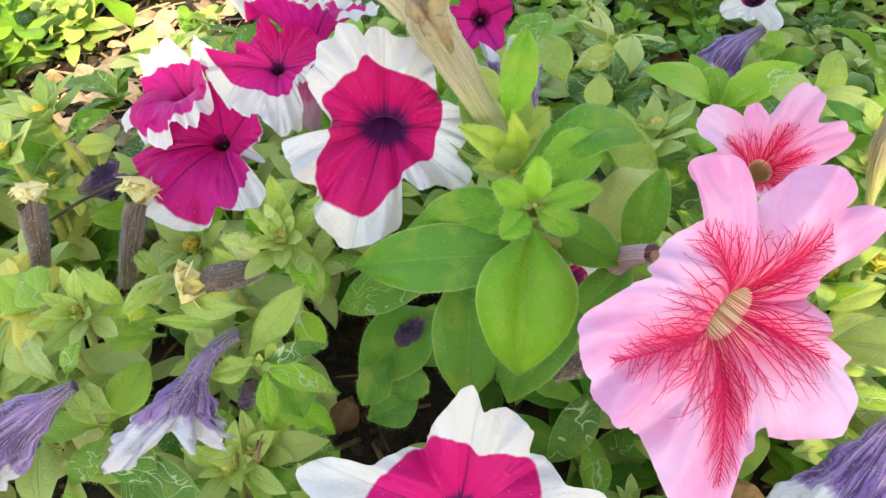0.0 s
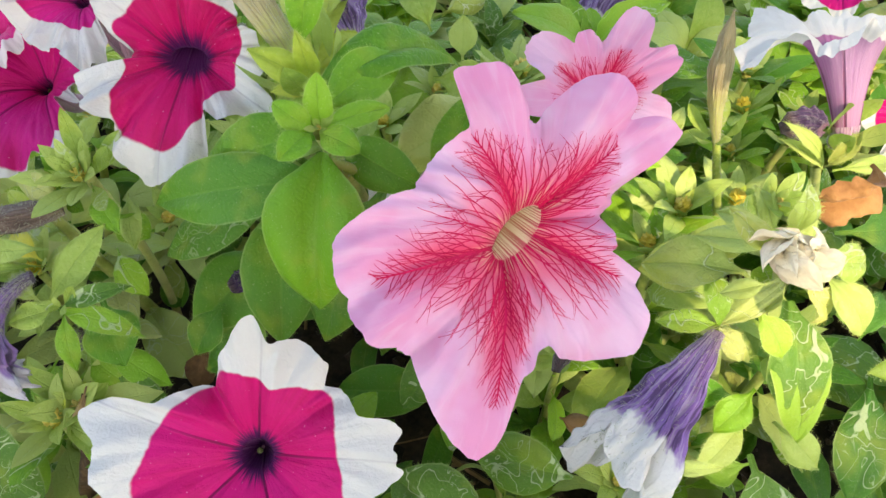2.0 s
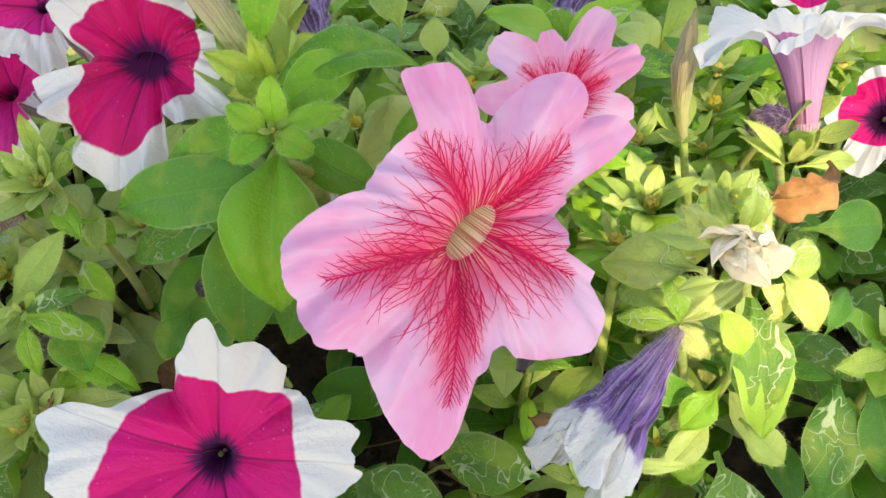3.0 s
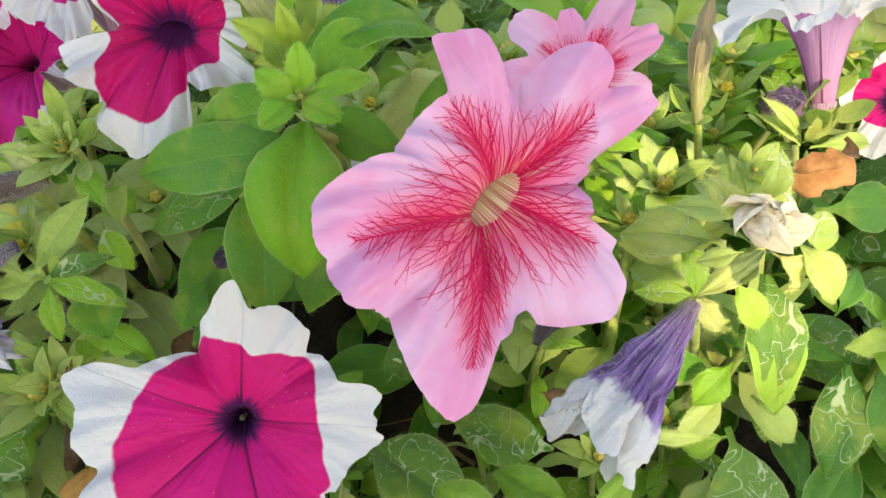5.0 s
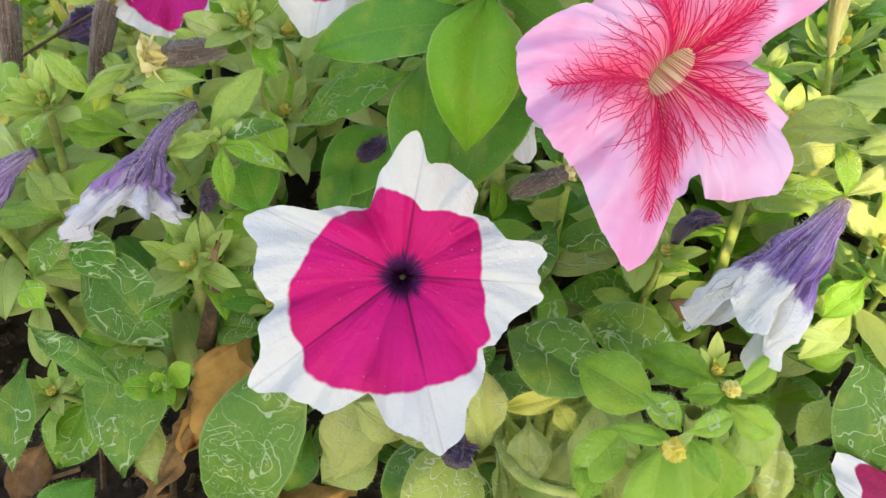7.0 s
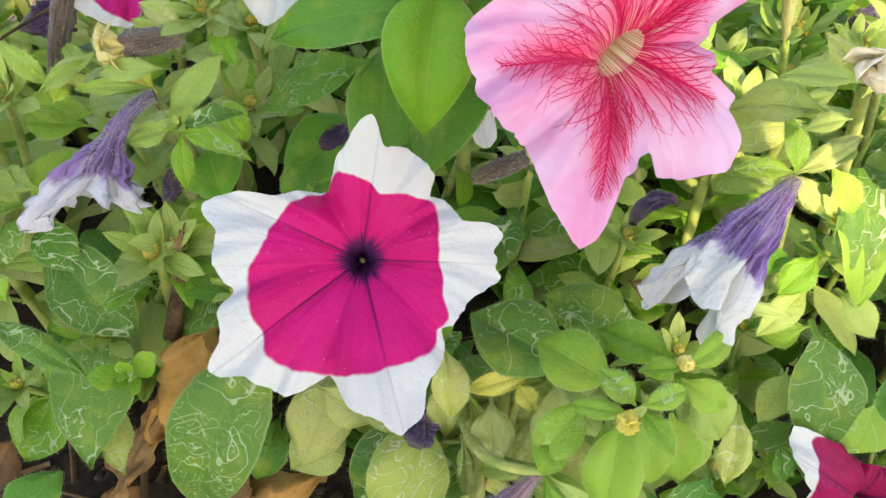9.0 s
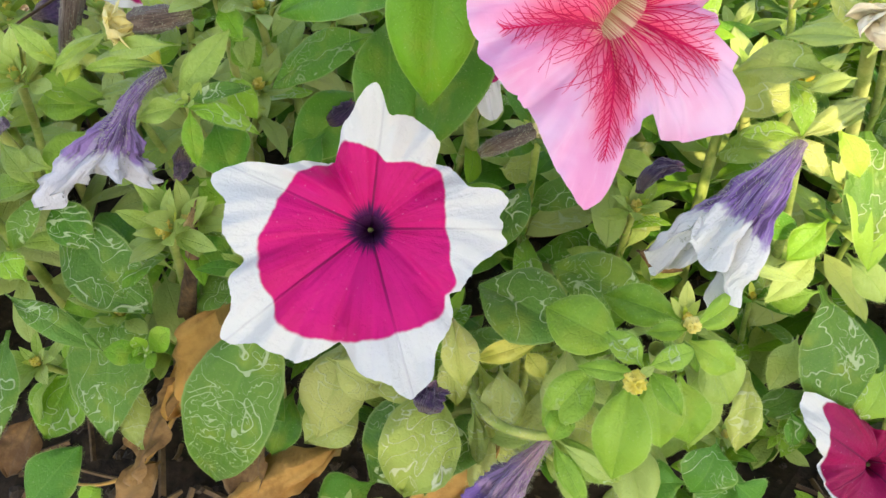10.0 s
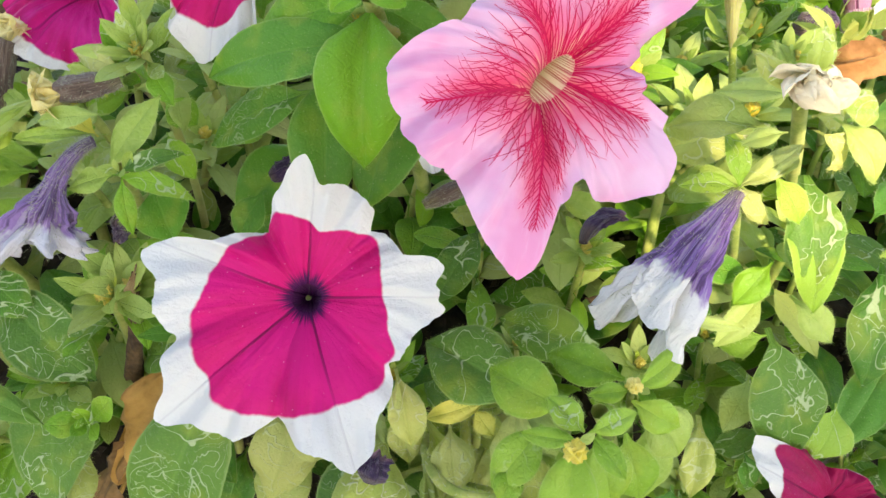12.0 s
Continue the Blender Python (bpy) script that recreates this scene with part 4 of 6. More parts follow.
flower("magenta petunia with white rim at the back", (0.2311, 0.2999, 0.1500), (-0.4846, -0.6481, 0.5875), (0.0404, 0.7822, 0.6217),
       [(-90, 62, 26), (-20, 66, 26), (50, 60, 30), (120, 60, 30), (-160, 70, 26)], 44, 0.00024, (-90, -20, 50, 120, -160), (46, 48, 0, 0), MAGENTA, TUBE_PURPLE,
       (0.2846, 0.3877, 0.1000), seed=29.0, hairs=False)
flower("white and violet petunia among back leaves", (0.1761, 0.4048, 0.1100), (-0.3773, -0.7060, 0.5994), (0.0067, 0.7723, 0.6353),
       [(-55, 72, 20), (20, 60, 26), (100, 60, 30), (-160, 60, 26), (-110, 40, 20)], 36, 0.00031, (-55, 20, 100, -160, -110), (24, 24, 0, 8), MAGENTA, TUBE_PURPLE,
       (0.2103, 0.4856, 0.0700), seed=31.0, hairs=False)
# low flower at the right edge, turned away
flower("dark crimson petunia with white lobes low in the bed", (0.1783, 0.0704, 0.062), (0.10, -0.60, 0.79), (0.0, 0.79, 0.60),
       [(150, 220, 14, 0.25), (165, 200, 12, -0.1), (-165, 185, 16, 0.1), (110, 120, 20, -0.2), (20, 110, 26), (-60, 110, 26), (-130, 130, 16)],
       90, 0.00019, (150, 80, 20, -60, -170), (172, 172, 10, 0), WINE, TUBE_PURPLE, (0.2054, 0.1056, 0.0250), seed=33.0, hairs=False, ruffle=0.0022, pleats=0.0008, fine=0.6, throat=0.0036, funnel=0.010,
       margin=((153, 207), (145, 218), (137, 228), (136, 203), (126, 143), (100, 74), (24, 69), (-17, 111), (-57, 118), (-99, 127), (-138, 140), (-161, 128), (-180, 135), (164, 133), (162, 154), (154, 179)),
       edge=((137, 200), (126, 143), (100, 74), (24, 69), (-17, 111), (-57, 118), (-99, 127), (-142, 104), (-160, 112), (-174, 131), (166, 132), (152, 146), (142, 163)))
# small faded flower turned away under the large shoot
flower("small faded white petunia with dark crimson throat, turned down", (0.0455, 0.1738, 0.1500), (0.45, -0.78, 0.42), (-0.0269, 0.7828, 0.6216),
       [(120, 95, 20), (170, 80, 18), (-130, 75, 20), (-80, 105, 22), (-20, 80, 26), (50, 70, 26)], 52, 0.00019, (120, 170, -130, -80, 20), (48, 48, 0, 0), CRIMSON, TUBE_PURPLE,
       (0.0467, 0.2101, 0.1200), seed=35.0, hairs=False)

# ---- spent flowers ----
spent_flower("shrivelled violet petunia hanging with a dirty white hem", [(-0.0541, 0.1544, 0.1600), (-0.0637, 0.1515, 0.1580), (-0.0703, 0.1412, 0.1480), (-0.0719, 0.1362, 0.1350)],
             [0.0018, 0.0021, 0.0028, 0.0060, 0.0092], WILT, ridges=9, ridge=0.40, crumple=0.85, torn=0.4, flat=0.7, seed=2.3, hairs=700, fine=0.11,
             drags=[Vector((-0.0897, 0.1261, 0.1320)) - Vector((-0.0780, 0.1338, 0.1350))])
spent_flower("folded violet and white withered petunia drooping from its sepals", [(0.1309, 0.1328, 0.1520), (0.1209, 0.1218, 0.1500), (0.1102, 0.1108, 0.1460), (0.1025, 0.1047, 0.1340)],
             [0.0026, 0.0050, 0.0078, 0.0092, 0.0086], WILT_BUD, ridges=7, ridge=0.36, crumple=0.4, torn=0.9, flat=0.6, fine=0.09, seed=4.1, hairs=420,
             drags=[Vector((0.0876, 0.1091, 0.1370)) - Vector((0.0928, 0.1073, 0.1400)), Vector((0.1080, 0.0968, 0.1290)) - Vector((0.1063, 0.1027, 0.1340))])
spent_flower("limp violet withered petunia low at the bed edge", [(-0.1015, 0.1434, 0.1500), (-0.1109, 0.1407, 0.1460), (-0.1200, 0.1357, 0.1400), (-0.1362, 0.1329, 0.1250)],
             [0.0018, 0.0028, 0.0060, 0.0085, 0.0095], WILT, ridges=7, seed=5.7, hairs=200)
spent_flower("small violet withered petunia hanging near the soil", [(0.0594, 0.0669, 0.0980), (0.0546, 0.0634, 0.0930), (0.0489, 0.0596, 0.0870), (0.0418, 0.0533, 0.0800)],
             [0.0019, 0.0030, 0.0050, 0.0072, 0.0086], WILT_LOW, ridges=9, ridge=0.2, seed=6.3, hairs=420, fine=0.09)
spent_flower("pale violet withered trumpet behind the bed", [(0.1797, 0.3891, 0.1000), (0.1657, 0.3802, 0.0980), (0.1541, 0.3760, 0.0920), (0.1528, 0.3669, 0.0800)],
             [0.003, 0.0045, 0.0085, 0.011, 0.007], WILT, ridges=5, seed=7.9, hairs=0)
spent_flower("dark violet shrivelled petunia beside the shoot", [(0.0338, 0.2273, 0.1750), (0.0327, 0.2303, 0.1820), (0.0285, 0.2339, 0.1860), (0.0250, 0.2420, 0.1900)],
             [0.0016, 0.0045, 0.0075, 0.0095, 0.0080], WILT, ridges=6, seed=9.2, hairs=120)
spent_flower("tall straw-coloured dried trumpet with green calyx", [(0.0245, 0.1921, 0.1900), (0.0198, 0.1931, 0.2050), (0.0076, 0.2036, 0.2150), (-0.0085, 0.2384, 0.2250)],
             [0.0022, 0.0030, 0.0036, 0.0044, 0.0058, 0.0074], STRAW_TUBE, name="dried_flower", category="dried flower", group="dried flower tubes", ridges=5, ridge=0.30, twist=1.2, crumple=0.5, flat=0.75, seed=3.3, sepals=5, sepal=0.024, hairs=420,
             folds=[((0.0075, 0.2003, 0.2220), (-0.0009, 0.2074, 0.2300), 0.008), ((0.0039, 0.2032, 0.2260), (-0.0034, 0.2121, 0.2320), 0.009), ((0.0003, 0.2041, 0.2280), (0.0062, 0.2212, 0.2280), 0.009)])
spent_flower("thin straw-coloured dried flower tube standing in its calyx", [(0.1584, 0.2193, 0.1400), (0.1521, 0.2186, 0.1580), (0.1512, 0.2232, 0.1720), (0.1522, 0.2272, 0.1880)],
             [0.0018, 0.0026, 0.0038, 0.0046, 0.0030, 0.0004], STRAW_TUBE, name="dried_flower", category="dried flower", group="dried flower tubes", ridges=4, ridge=0.2, crumple=0.2, torn=0.3, seed=4.6, sepals=5, sepal=0.017, hairs=120)
for label, pts, rad, cap, sd in (
        ("brown dried flower tube upright with cream crumpled top", [(-0.1409, 0.1997, 0.1250), (-0.1363, 0.2032, 0.1400), (-0.1360, 0.2067, 0.1480), (-0.1363, 0.2112, 0.1540)], [0.0026, 0.0033, 0.0038, 0.0044, 0.0046], (0.0090, TOP_YELLOW), 1.1),
        ("brown hairy dried tube upright with yellow crumpled top", [(-0.1061, 0.1929, 0.1320), (-0.1015, 0.1963, 0.1450), (-0.0997, 0.2028, 0.1520), (-0.0978, 0.2081, 0.1580)], [0.0026, 0.0033, 0.0037, 0.0040, 0.0038], (0.0100, TOP_YELLOW), 2.2),
        ("brown dried tube lying over with cream crumpled end", [(-0.0478, 0.1725, 0.1680), (-0.0521, 0.1704, 0.1680), (-0.0583, 0.1684, 0.1680), (-0.0639, 0.1674, 0.1680)], [0.0024, 0.0032, 0.0038, 0.0040, 0.0036], (0.0100, TOP_YELLOW), 3.3),
        ("small brown dried tube with a pale torn end", [(0.0411, 0.1632, 0.1180), (0.0472, 0.1656, 0.1200), (0.0532, 0.1690, 0.1200), (0.0603, 0.1726, 0.1200)], [0.0016, 0.0030, 0.0033, 0.0030, 0.0026], (0.0040, TOP_YELLOW), 4.4)):
    spent_flower(label, pts, rad, POD, name="dried_flower", category="dried flower", group="dried flower tubes", sides=28, ridges=5, ridge=0.1, crumple=0.15, flat=0.9, torn=0.3, hairs=220, cap=cap, seed=sd)
for label, pts, rad, sd in (
        ("dark shrivelled flower remnant among leaves", [(-0.0593, 0.1591, 0.1250), (-0.0587, 0.1570, 0.1220), (-0.0588, 0.1571, 0.1180), (-0.0641, 0.1563, 0.1120)], [0.0016, 0.0042, 0.0040, 0.0028, 0.0012], 1.7),
        ("dark purple shrivelled bud in the shade", [(-0.0138, 0.1771, 0.1180), (-0.0097, 0.1778, 0.1200), (-0.0056, 0.1785, 0.1220), (-0.0031, 0.1840, 0.1240)], [0.0012, 0.0040, 0.0042, 0.0030, 0.0014], 2.7),
        ("black curled flower remnant under the petals", [(0.0906, 0.1361, 0.1280), (0.0932, 0.1422, 0.1300), (0.0975, 0.1445, 0.1320), (0.1042, 0.1426, 0.1320)], [0.0016, 0.0030, 0.0032, 0.0028, 0.0012], 3.7),
        ("purple stub of a fallen flower under the rim", [(0.0238, 0.0680, 0.1120), (0.0244, 0.0700, 0.1130), (0.0253, 0.0712, 0.1140), (0.0258, 0.0749, 0.1150)], [0.0022, 0.0044, 0.0050, 0.0044, 0.0040], 4.7),
        ("dark violet shrivelled flower by the dry leaf", [(0.1756, 0.2134, 0.1500), (0.1796, 0.2128, 0.1520), (0.1861, 0.2144, 0.1520), (0.1910, 0.2121, 0.1500)], [0.002, 0.0046, 0.0052, 0.004, 0.002], 5.7),
        ("violet shrivelled bud between blooms", [(-0.1032, 0.2583, 0.1500), (-0.0994, 0.2573, 0.1550), (-0.0971, 0.2570, 0.1580), (-0.0956, 0.2585, 0.1600)], [0.002, 0.005, 0.0055, 0.005, 0.003], 6.7),
        ("dark crimson shrivelled flower with white shreds", [(-0.1591, 0.2698, 0.1000), (-0.1510, 0.2706, 0.1020), (-0.1442, 0.2714, 0.1040), (-0.1413, 0.2793, 0.1040)], [0.002, 0.005, 0.007, 0.007, 0.004], 7.7)):
    spent_flower(label, pts, rad, WILT_DARK, name="shrivelled_flower", group="shrivelled remnants", sides=28, ridges=5, ridge=0.3, crumple=0.7, torn=0.8, hairs=0, seed=sd)
w = thing("withered_flower", (0.1381, 0.1283, 0.1850), "crumpled cream-white withered bloom in a sunlit rosette", "withered flower", "withered flowers")
heart = Vector((0.1332, 0.1248, 0.1930))
for i in range(16):
    way = Vector((math.cos(i * 2.4), math.sin(i * 2.4) * 0.8 - 0.1, 0.35 + 0.06 * i)).normalized()
    part("petal", leaf_mesh(heart - way * 0.002, heart + way * (0.0115 - 0.0004 * i), 0.0072, bend=0.35, fold=1.2, wave=0.35, seed=i * 3.3, wide=0.6, stalk=0.0, nu=12, nv=5, hint=(way.y, -way.x, 0.9)), CREAM, w)

# ---- the big central shoot ----
s = shoot("broad-leaved petunia shoot with a fresh rosette at its tip", (0.0286, 0.1690, 0.1960), (0.0452, 0.2412, 0.0200), r=0.0026)
for base, tip, width, mat, wide, bend, fold, roll in (
        ((0.0281, 0.1627, 0.1900), (0.0244, 0.1390, 0.1600), 0.0290, LEAF_RICH, 0.36, 0.16, 0.75, -6),
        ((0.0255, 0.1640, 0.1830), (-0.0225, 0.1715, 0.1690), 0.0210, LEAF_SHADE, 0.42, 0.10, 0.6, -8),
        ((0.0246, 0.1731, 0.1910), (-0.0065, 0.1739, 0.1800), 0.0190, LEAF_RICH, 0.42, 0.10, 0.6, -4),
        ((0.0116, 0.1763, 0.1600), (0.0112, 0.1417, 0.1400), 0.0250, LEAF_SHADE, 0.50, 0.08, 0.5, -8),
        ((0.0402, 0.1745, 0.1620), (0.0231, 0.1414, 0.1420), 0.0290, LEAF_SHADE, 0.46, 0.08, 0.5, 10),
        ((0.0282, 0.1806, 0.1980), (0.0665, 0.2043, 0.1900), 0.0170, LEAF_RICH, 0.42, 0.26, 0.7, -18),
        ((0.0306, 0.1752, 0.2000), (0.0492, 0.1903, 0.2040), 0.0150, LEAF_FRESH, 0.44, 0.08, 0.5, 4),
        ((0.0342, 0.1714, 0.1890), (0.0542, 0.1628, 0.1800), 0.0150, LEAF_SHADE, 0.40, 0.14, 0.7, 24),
        ((0.0285, 0.1687, 0.2000), (0.0288, 0.1720, 0.2120), 0.0080, LEAF_FRESH, 0.42, 0.10, 0.4, 0),
        ((0.0258, 0.1664, 0.2000), (0.0178, 0.1691, 0.2060), 0.0078, LEAF_FRESH, 0.46, 0.10, 0.4, 0),
        ((0.0255, 0.1635, 0.2000), (0.0195, 0.1558, 0.2000), 0.0086, LEAF_RICH, 0.46, 0.12, 0.4, 0),
        ((0.0310, 0.1671, 0.2000), (0.0456, 0.1697, 0.2030), 0.0075, LEAF_FRESH, 0.48, 0.10, 0.4, 0),
        ((0.0295, 0.1638, 0.2000), (0.0383, 0.1579, 0.2000), 0.0086, LEAF_RICH, 0.48, 0.12, 0.4, 0),
        ((0.0585, 0.1706, 0.1725), (0.0681, 0.1905, 0.1900), 0.0138, LEAF_RICH, 0.48, 0.06, 0.5, -12),
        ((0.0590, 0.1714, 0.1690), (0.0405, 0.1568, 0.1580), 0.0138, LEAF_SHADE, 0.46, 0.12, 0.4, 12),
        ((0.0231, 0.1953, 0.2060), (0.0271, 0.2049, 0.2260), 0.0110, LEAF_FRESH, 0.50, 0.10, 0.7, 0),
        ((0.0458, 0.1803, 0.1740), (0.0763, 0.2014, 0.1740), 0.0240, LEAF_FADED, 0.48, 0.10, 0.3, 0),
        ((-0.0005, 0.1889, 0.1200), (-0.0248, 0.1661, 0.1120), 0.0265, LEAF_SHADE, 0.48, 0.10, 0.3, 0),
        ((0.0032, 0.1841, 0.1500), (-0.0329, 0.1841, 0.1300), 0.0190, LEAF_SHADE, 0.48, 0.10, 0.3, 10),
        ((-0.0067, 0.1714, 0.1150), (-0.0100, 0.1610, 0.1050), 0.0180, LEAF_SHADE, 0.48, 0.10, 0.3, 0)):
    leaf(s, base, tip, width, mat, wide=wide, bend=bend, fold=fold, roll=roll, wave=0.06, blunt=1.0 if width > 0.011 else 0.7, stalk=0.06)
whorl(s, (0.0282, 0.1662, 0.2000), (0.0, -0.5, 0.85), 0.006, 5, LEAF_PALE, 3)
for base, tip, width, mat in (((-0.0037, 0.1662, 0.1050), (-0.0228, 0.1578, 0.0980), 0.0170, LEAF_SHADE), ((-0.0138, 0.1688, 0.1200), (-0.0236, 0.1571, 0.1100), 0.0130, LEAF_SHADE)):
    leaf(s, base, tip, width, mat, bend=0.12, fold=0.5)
stalk(s, [(0.0298, 0.1647, 0.1900), (0.0440, 0.1650, 0.1810), (0.0585, 0.1706, 0.1715)], 0.0015, 0.0014, None, "branch")
leaf(s, (0.0599, 0.2259, 0.1650), (0.0790, 0.2240, 0.1600), 0.01774, LEAF_PALE, bend=0.1)
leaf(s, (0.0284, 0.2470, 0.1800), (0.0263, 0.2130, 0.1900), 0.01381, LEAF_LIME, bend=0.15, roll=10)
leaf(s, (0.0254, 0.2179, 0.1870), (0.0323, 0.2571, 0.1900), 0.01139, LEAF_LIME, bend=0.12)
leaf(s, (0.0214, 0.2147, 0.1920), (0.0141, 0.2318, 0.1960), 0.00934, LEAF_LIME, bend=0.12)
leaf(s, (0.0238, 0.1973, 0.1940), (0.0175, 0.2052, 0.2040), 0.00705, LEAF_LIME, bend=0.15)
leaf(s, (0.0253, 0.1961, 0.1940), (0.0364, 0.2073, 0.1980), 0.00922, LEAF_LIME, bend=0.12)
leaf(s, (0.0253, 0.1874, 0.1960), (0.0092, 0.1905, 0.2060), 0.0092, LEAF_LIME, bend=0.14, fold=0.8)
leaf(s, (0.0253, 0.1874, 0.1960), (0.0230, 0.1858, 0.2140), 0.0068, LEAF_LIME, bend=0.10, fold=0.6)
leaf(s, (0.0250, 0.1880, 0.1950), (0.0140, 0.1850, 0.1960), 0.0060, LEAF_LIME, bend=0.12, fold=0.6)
leaf(s, (0.0589, 0.3043, 0.1300), (0.0499, 0.3283, 0.1400), 0.01788, LEAF_PALE, bend=0.12)
leaf(s, (0.0914, 0.3294, 0.1100), (0.0995, 0.3568, 0.1200), 0.01680, LEAF_PALE, bend=0.12)
leaf(s, (0.0681, 0.3297, 0.1200), (0.0889, 0.3429, 0.1200), 0.01370, LEAF_BLEACHED, bend=0.12)
leaf(s, (0.0233, 0.1992, 0.1900), (0.0125, 0.2012, 0.1960), 0.01109, LEAF_LIME, bend=0.1)
leaf(s, (0.0732, 0.2968, 0.1200), (0.0738, 0.3056, 0.1350), 0.01397, LEAF_PALE, bend=0.1)
leaf(s, (0.1165, 0.2996, 0.1000), (0.1156, 0.3223, 0.1120), 0.01166, LEAF_PALE, bend=0.1)
leaf(s, (0.1152, 0.2996, 0.1000), (0.1029, 0.3147, 0.1080), 0.00940, LEAF_PALE, bend=0.1)

# ---- tuft under the crimson flowers ----
s = shoot("crowded tuft of small narrow petunia leaves", (-0.0421, 0.1814, 0.1720), (-0.0772, 0.2491, 0.0300))
whorl(s, (-0.0428, 0.1803, 0.1720), (0.0, -0.45, 0.9), 0.022, 20, LEAF_PALE, 7, ratio=0.30)
whorl(s, (-0.0517, 0.1796, 0.1650), (-0.1, -0.5, 0.85), 0.018, 14, LEAF, 8, ratio=0.30)
leaf(s, (-0.0397, 0.1771, 0.1680), (-0.0327, 0.1669, 0.1620), 0.00840, LEAF, bend=0.1)
leaf(s, (-0.0472, 0.1734, 0.1700), (-0.0617, 0.1810, 0.1720), 0.00870, LEAF_FADED, bend=0.08)
leaf(s, (-0.0510, 0.1599, 0.1650), (-0.0735, 0.1635, 0.1600), 0.00732, LEAF_PALE, bend=0.1)
leaf(s, (-0.0471, 0.1959, 0.1700), (-0.0393, 0.1958, 0.1800), 0.00693, LEAF_PALE, bend=0.1)
leaf(s, (-0.0418, 0.1847, 0.1500), (-0.0338, 0.1829, 0.1400), 0.01261, LEAF, bend=0.1)

# ---- cross-shaped shoot ----
s = shoot("petunia shoot with four spreading narrow leaves", (-0.0495, 0.1534, 0.1500), (-0.0885, 0.2104, 0.0200))
leaf(s, (-0.0528, 0.1533, 0.1500), (-0.0361, 0.1683, 0.1650), 0.01111, LEAF_PALE, bend=0.06)
leaf(s, (-0.0486, 0.1492, 0.1500), (-0.0260, 0.1429, 0.1460), 0.00816, LEAF, bend=0.10, roll=-20)
leaf(s, (-0.0475, 0.1495, 0.1520), (-0.0296, 0.1541, 0.1550), 0.00651, LEAF_MINED, bend=0.08)
leaf(s, (-0.0476, 0.1480, 0.1500), (-0.0461, 0.1367, 0.1380), 0.00689, LEAF, bend=0.1)
leaf(s, (-0.0505, 0.1503, 0.1500), (-0.0644, 0.1471, 0.1480), 0.00820, LEAF_PALE, bend=0.1)
leaf(s, (-0.0474, 0.1643, 0.1300), (-0.0404, 0.1472, 0.1220), 0.02204, LEAF_DEEP, bend=0.1)
leaf(s, (-0.0424, 0.1778, 0.1400), (-0.0349, 0.1673, 0.1300), 0.01112, LEAF, bend=0.1)
leaf(s, (-0.0393, 0.1914, 0.1500), (-0.0358, 0.1751, 0.1450), 0.00899, LEAF_PALE, bend=0.1)
leaf(s, (-0.0507, 0.1605, 0.1120), (-0.0330, 0.1516, 0.1000), 0.0120, LEAF_RICH, bend=0.12)
leaf(s, (-0.0566, 0.1524, 0.1050), (-0.0327, 0.1463, 0.0980), 0.0165, LEAF_MINED, bend=0.12)
whorl(s, (-0.0480, 0.1489, 0.1530), (0, -0.5, 0.85), 0.008, 5, LEAF_PALE, 12, bud=False)

# ---- low rosette with a bud, at the bed's open side ----
s = shoot("low pale-edged rosette with a yellow bud", (-0.1128, 0.1743, 0.1420), (-0.1863, 0.2369, 0.0100))
whorl(s, (-0.1128, 0.1743, 0.1420), (0.0, -0.45, 0.9), 0.022, 20, LEAF_PALE, 15, ratio=0.30)
leaf(s, (-0.1103, 0.1734, 0.1380), (-0.0914, 0.1823, 0.1280), 0.01382, LEAF_SOFT, bend=0.1)
leaf(s, (-0.1234, 0.1745, 0.1250), (-0.1384, 0.1840, 0.1300), 0.01528, LEAF_PALE, bend=0.1)
leaf(s, (-0.1300, 0.1632, 0.1200), (-0.1395, 0.1769, 0.1300), 0.01715, LEAF_PALE, bend=0.1)
leaf(s, (-0.0979, 0.1768, 0.1450), (-0.1089, 0.1785, 0.1600), 0.00793, LEAF_PALE, bend=0.15)
leaf(s, (-0.0967, 0.1728, 0.1450), (-0.0813, 0.1805, 0.1550), 0.00786, LEAF_PALE, bend=0.12)
leaf(s, (-0.0885, 0.1758, 0.1450), (-0.0894, 0.1747, 0.1550), 0.01067, LEAF_FADED, bend=0.1)
leaf(s, (-0.1387, 0.1913, 0.1400), (-0.1250, 0.1802, 0.1400), 0.01701, LEAF_SOFT, bend=0.1)
leaf(s, (-0.1346, 0.1842, 0.1300), (-0.1463, 0.1910, 0.1400), 0.01688, LEAF_SOFT, bend=0.1)
for base, tip, width in (((-0.1373, 0.1900, 0.1280), (-0.1544, 0.2060, 0.1320), 0.0085), ((-0.1373, 0.1900, 0.1280), (-0.1316, 0.2019, 0.1320), 0.0075), ((-0.1380, 0.1864, 0.1280), (-0.1456, 0.1801, 0.1320), 0.0100),
                         ((-0.1348, 0.1828, 0.1280), (-0.1352, 0.1664, 0.1300), 0.0095)):
    leaf(s, base, tip, width, LEAF_YELLOW, bend=0.14, fold=0.6)
leaf(s, (-0.1496, 0.1920, 0.1200), (-0.1565, 0.2011, 0.1300), 0.01865, LEAF_YELLOW, bend=0.1)
leaf(s, (-0.1456, 0.1917, 0.1150), (-0.1586, 0.1835, 0.1050), 0.01455, LEAF_YELLOW, bend=0.15)
leaf(s, (-0.1519, 0.1983, 0.1200), (-0.1347, 0.1996, 0.1250), 0.00917, LEAF_YELLOW, bend=0.2)
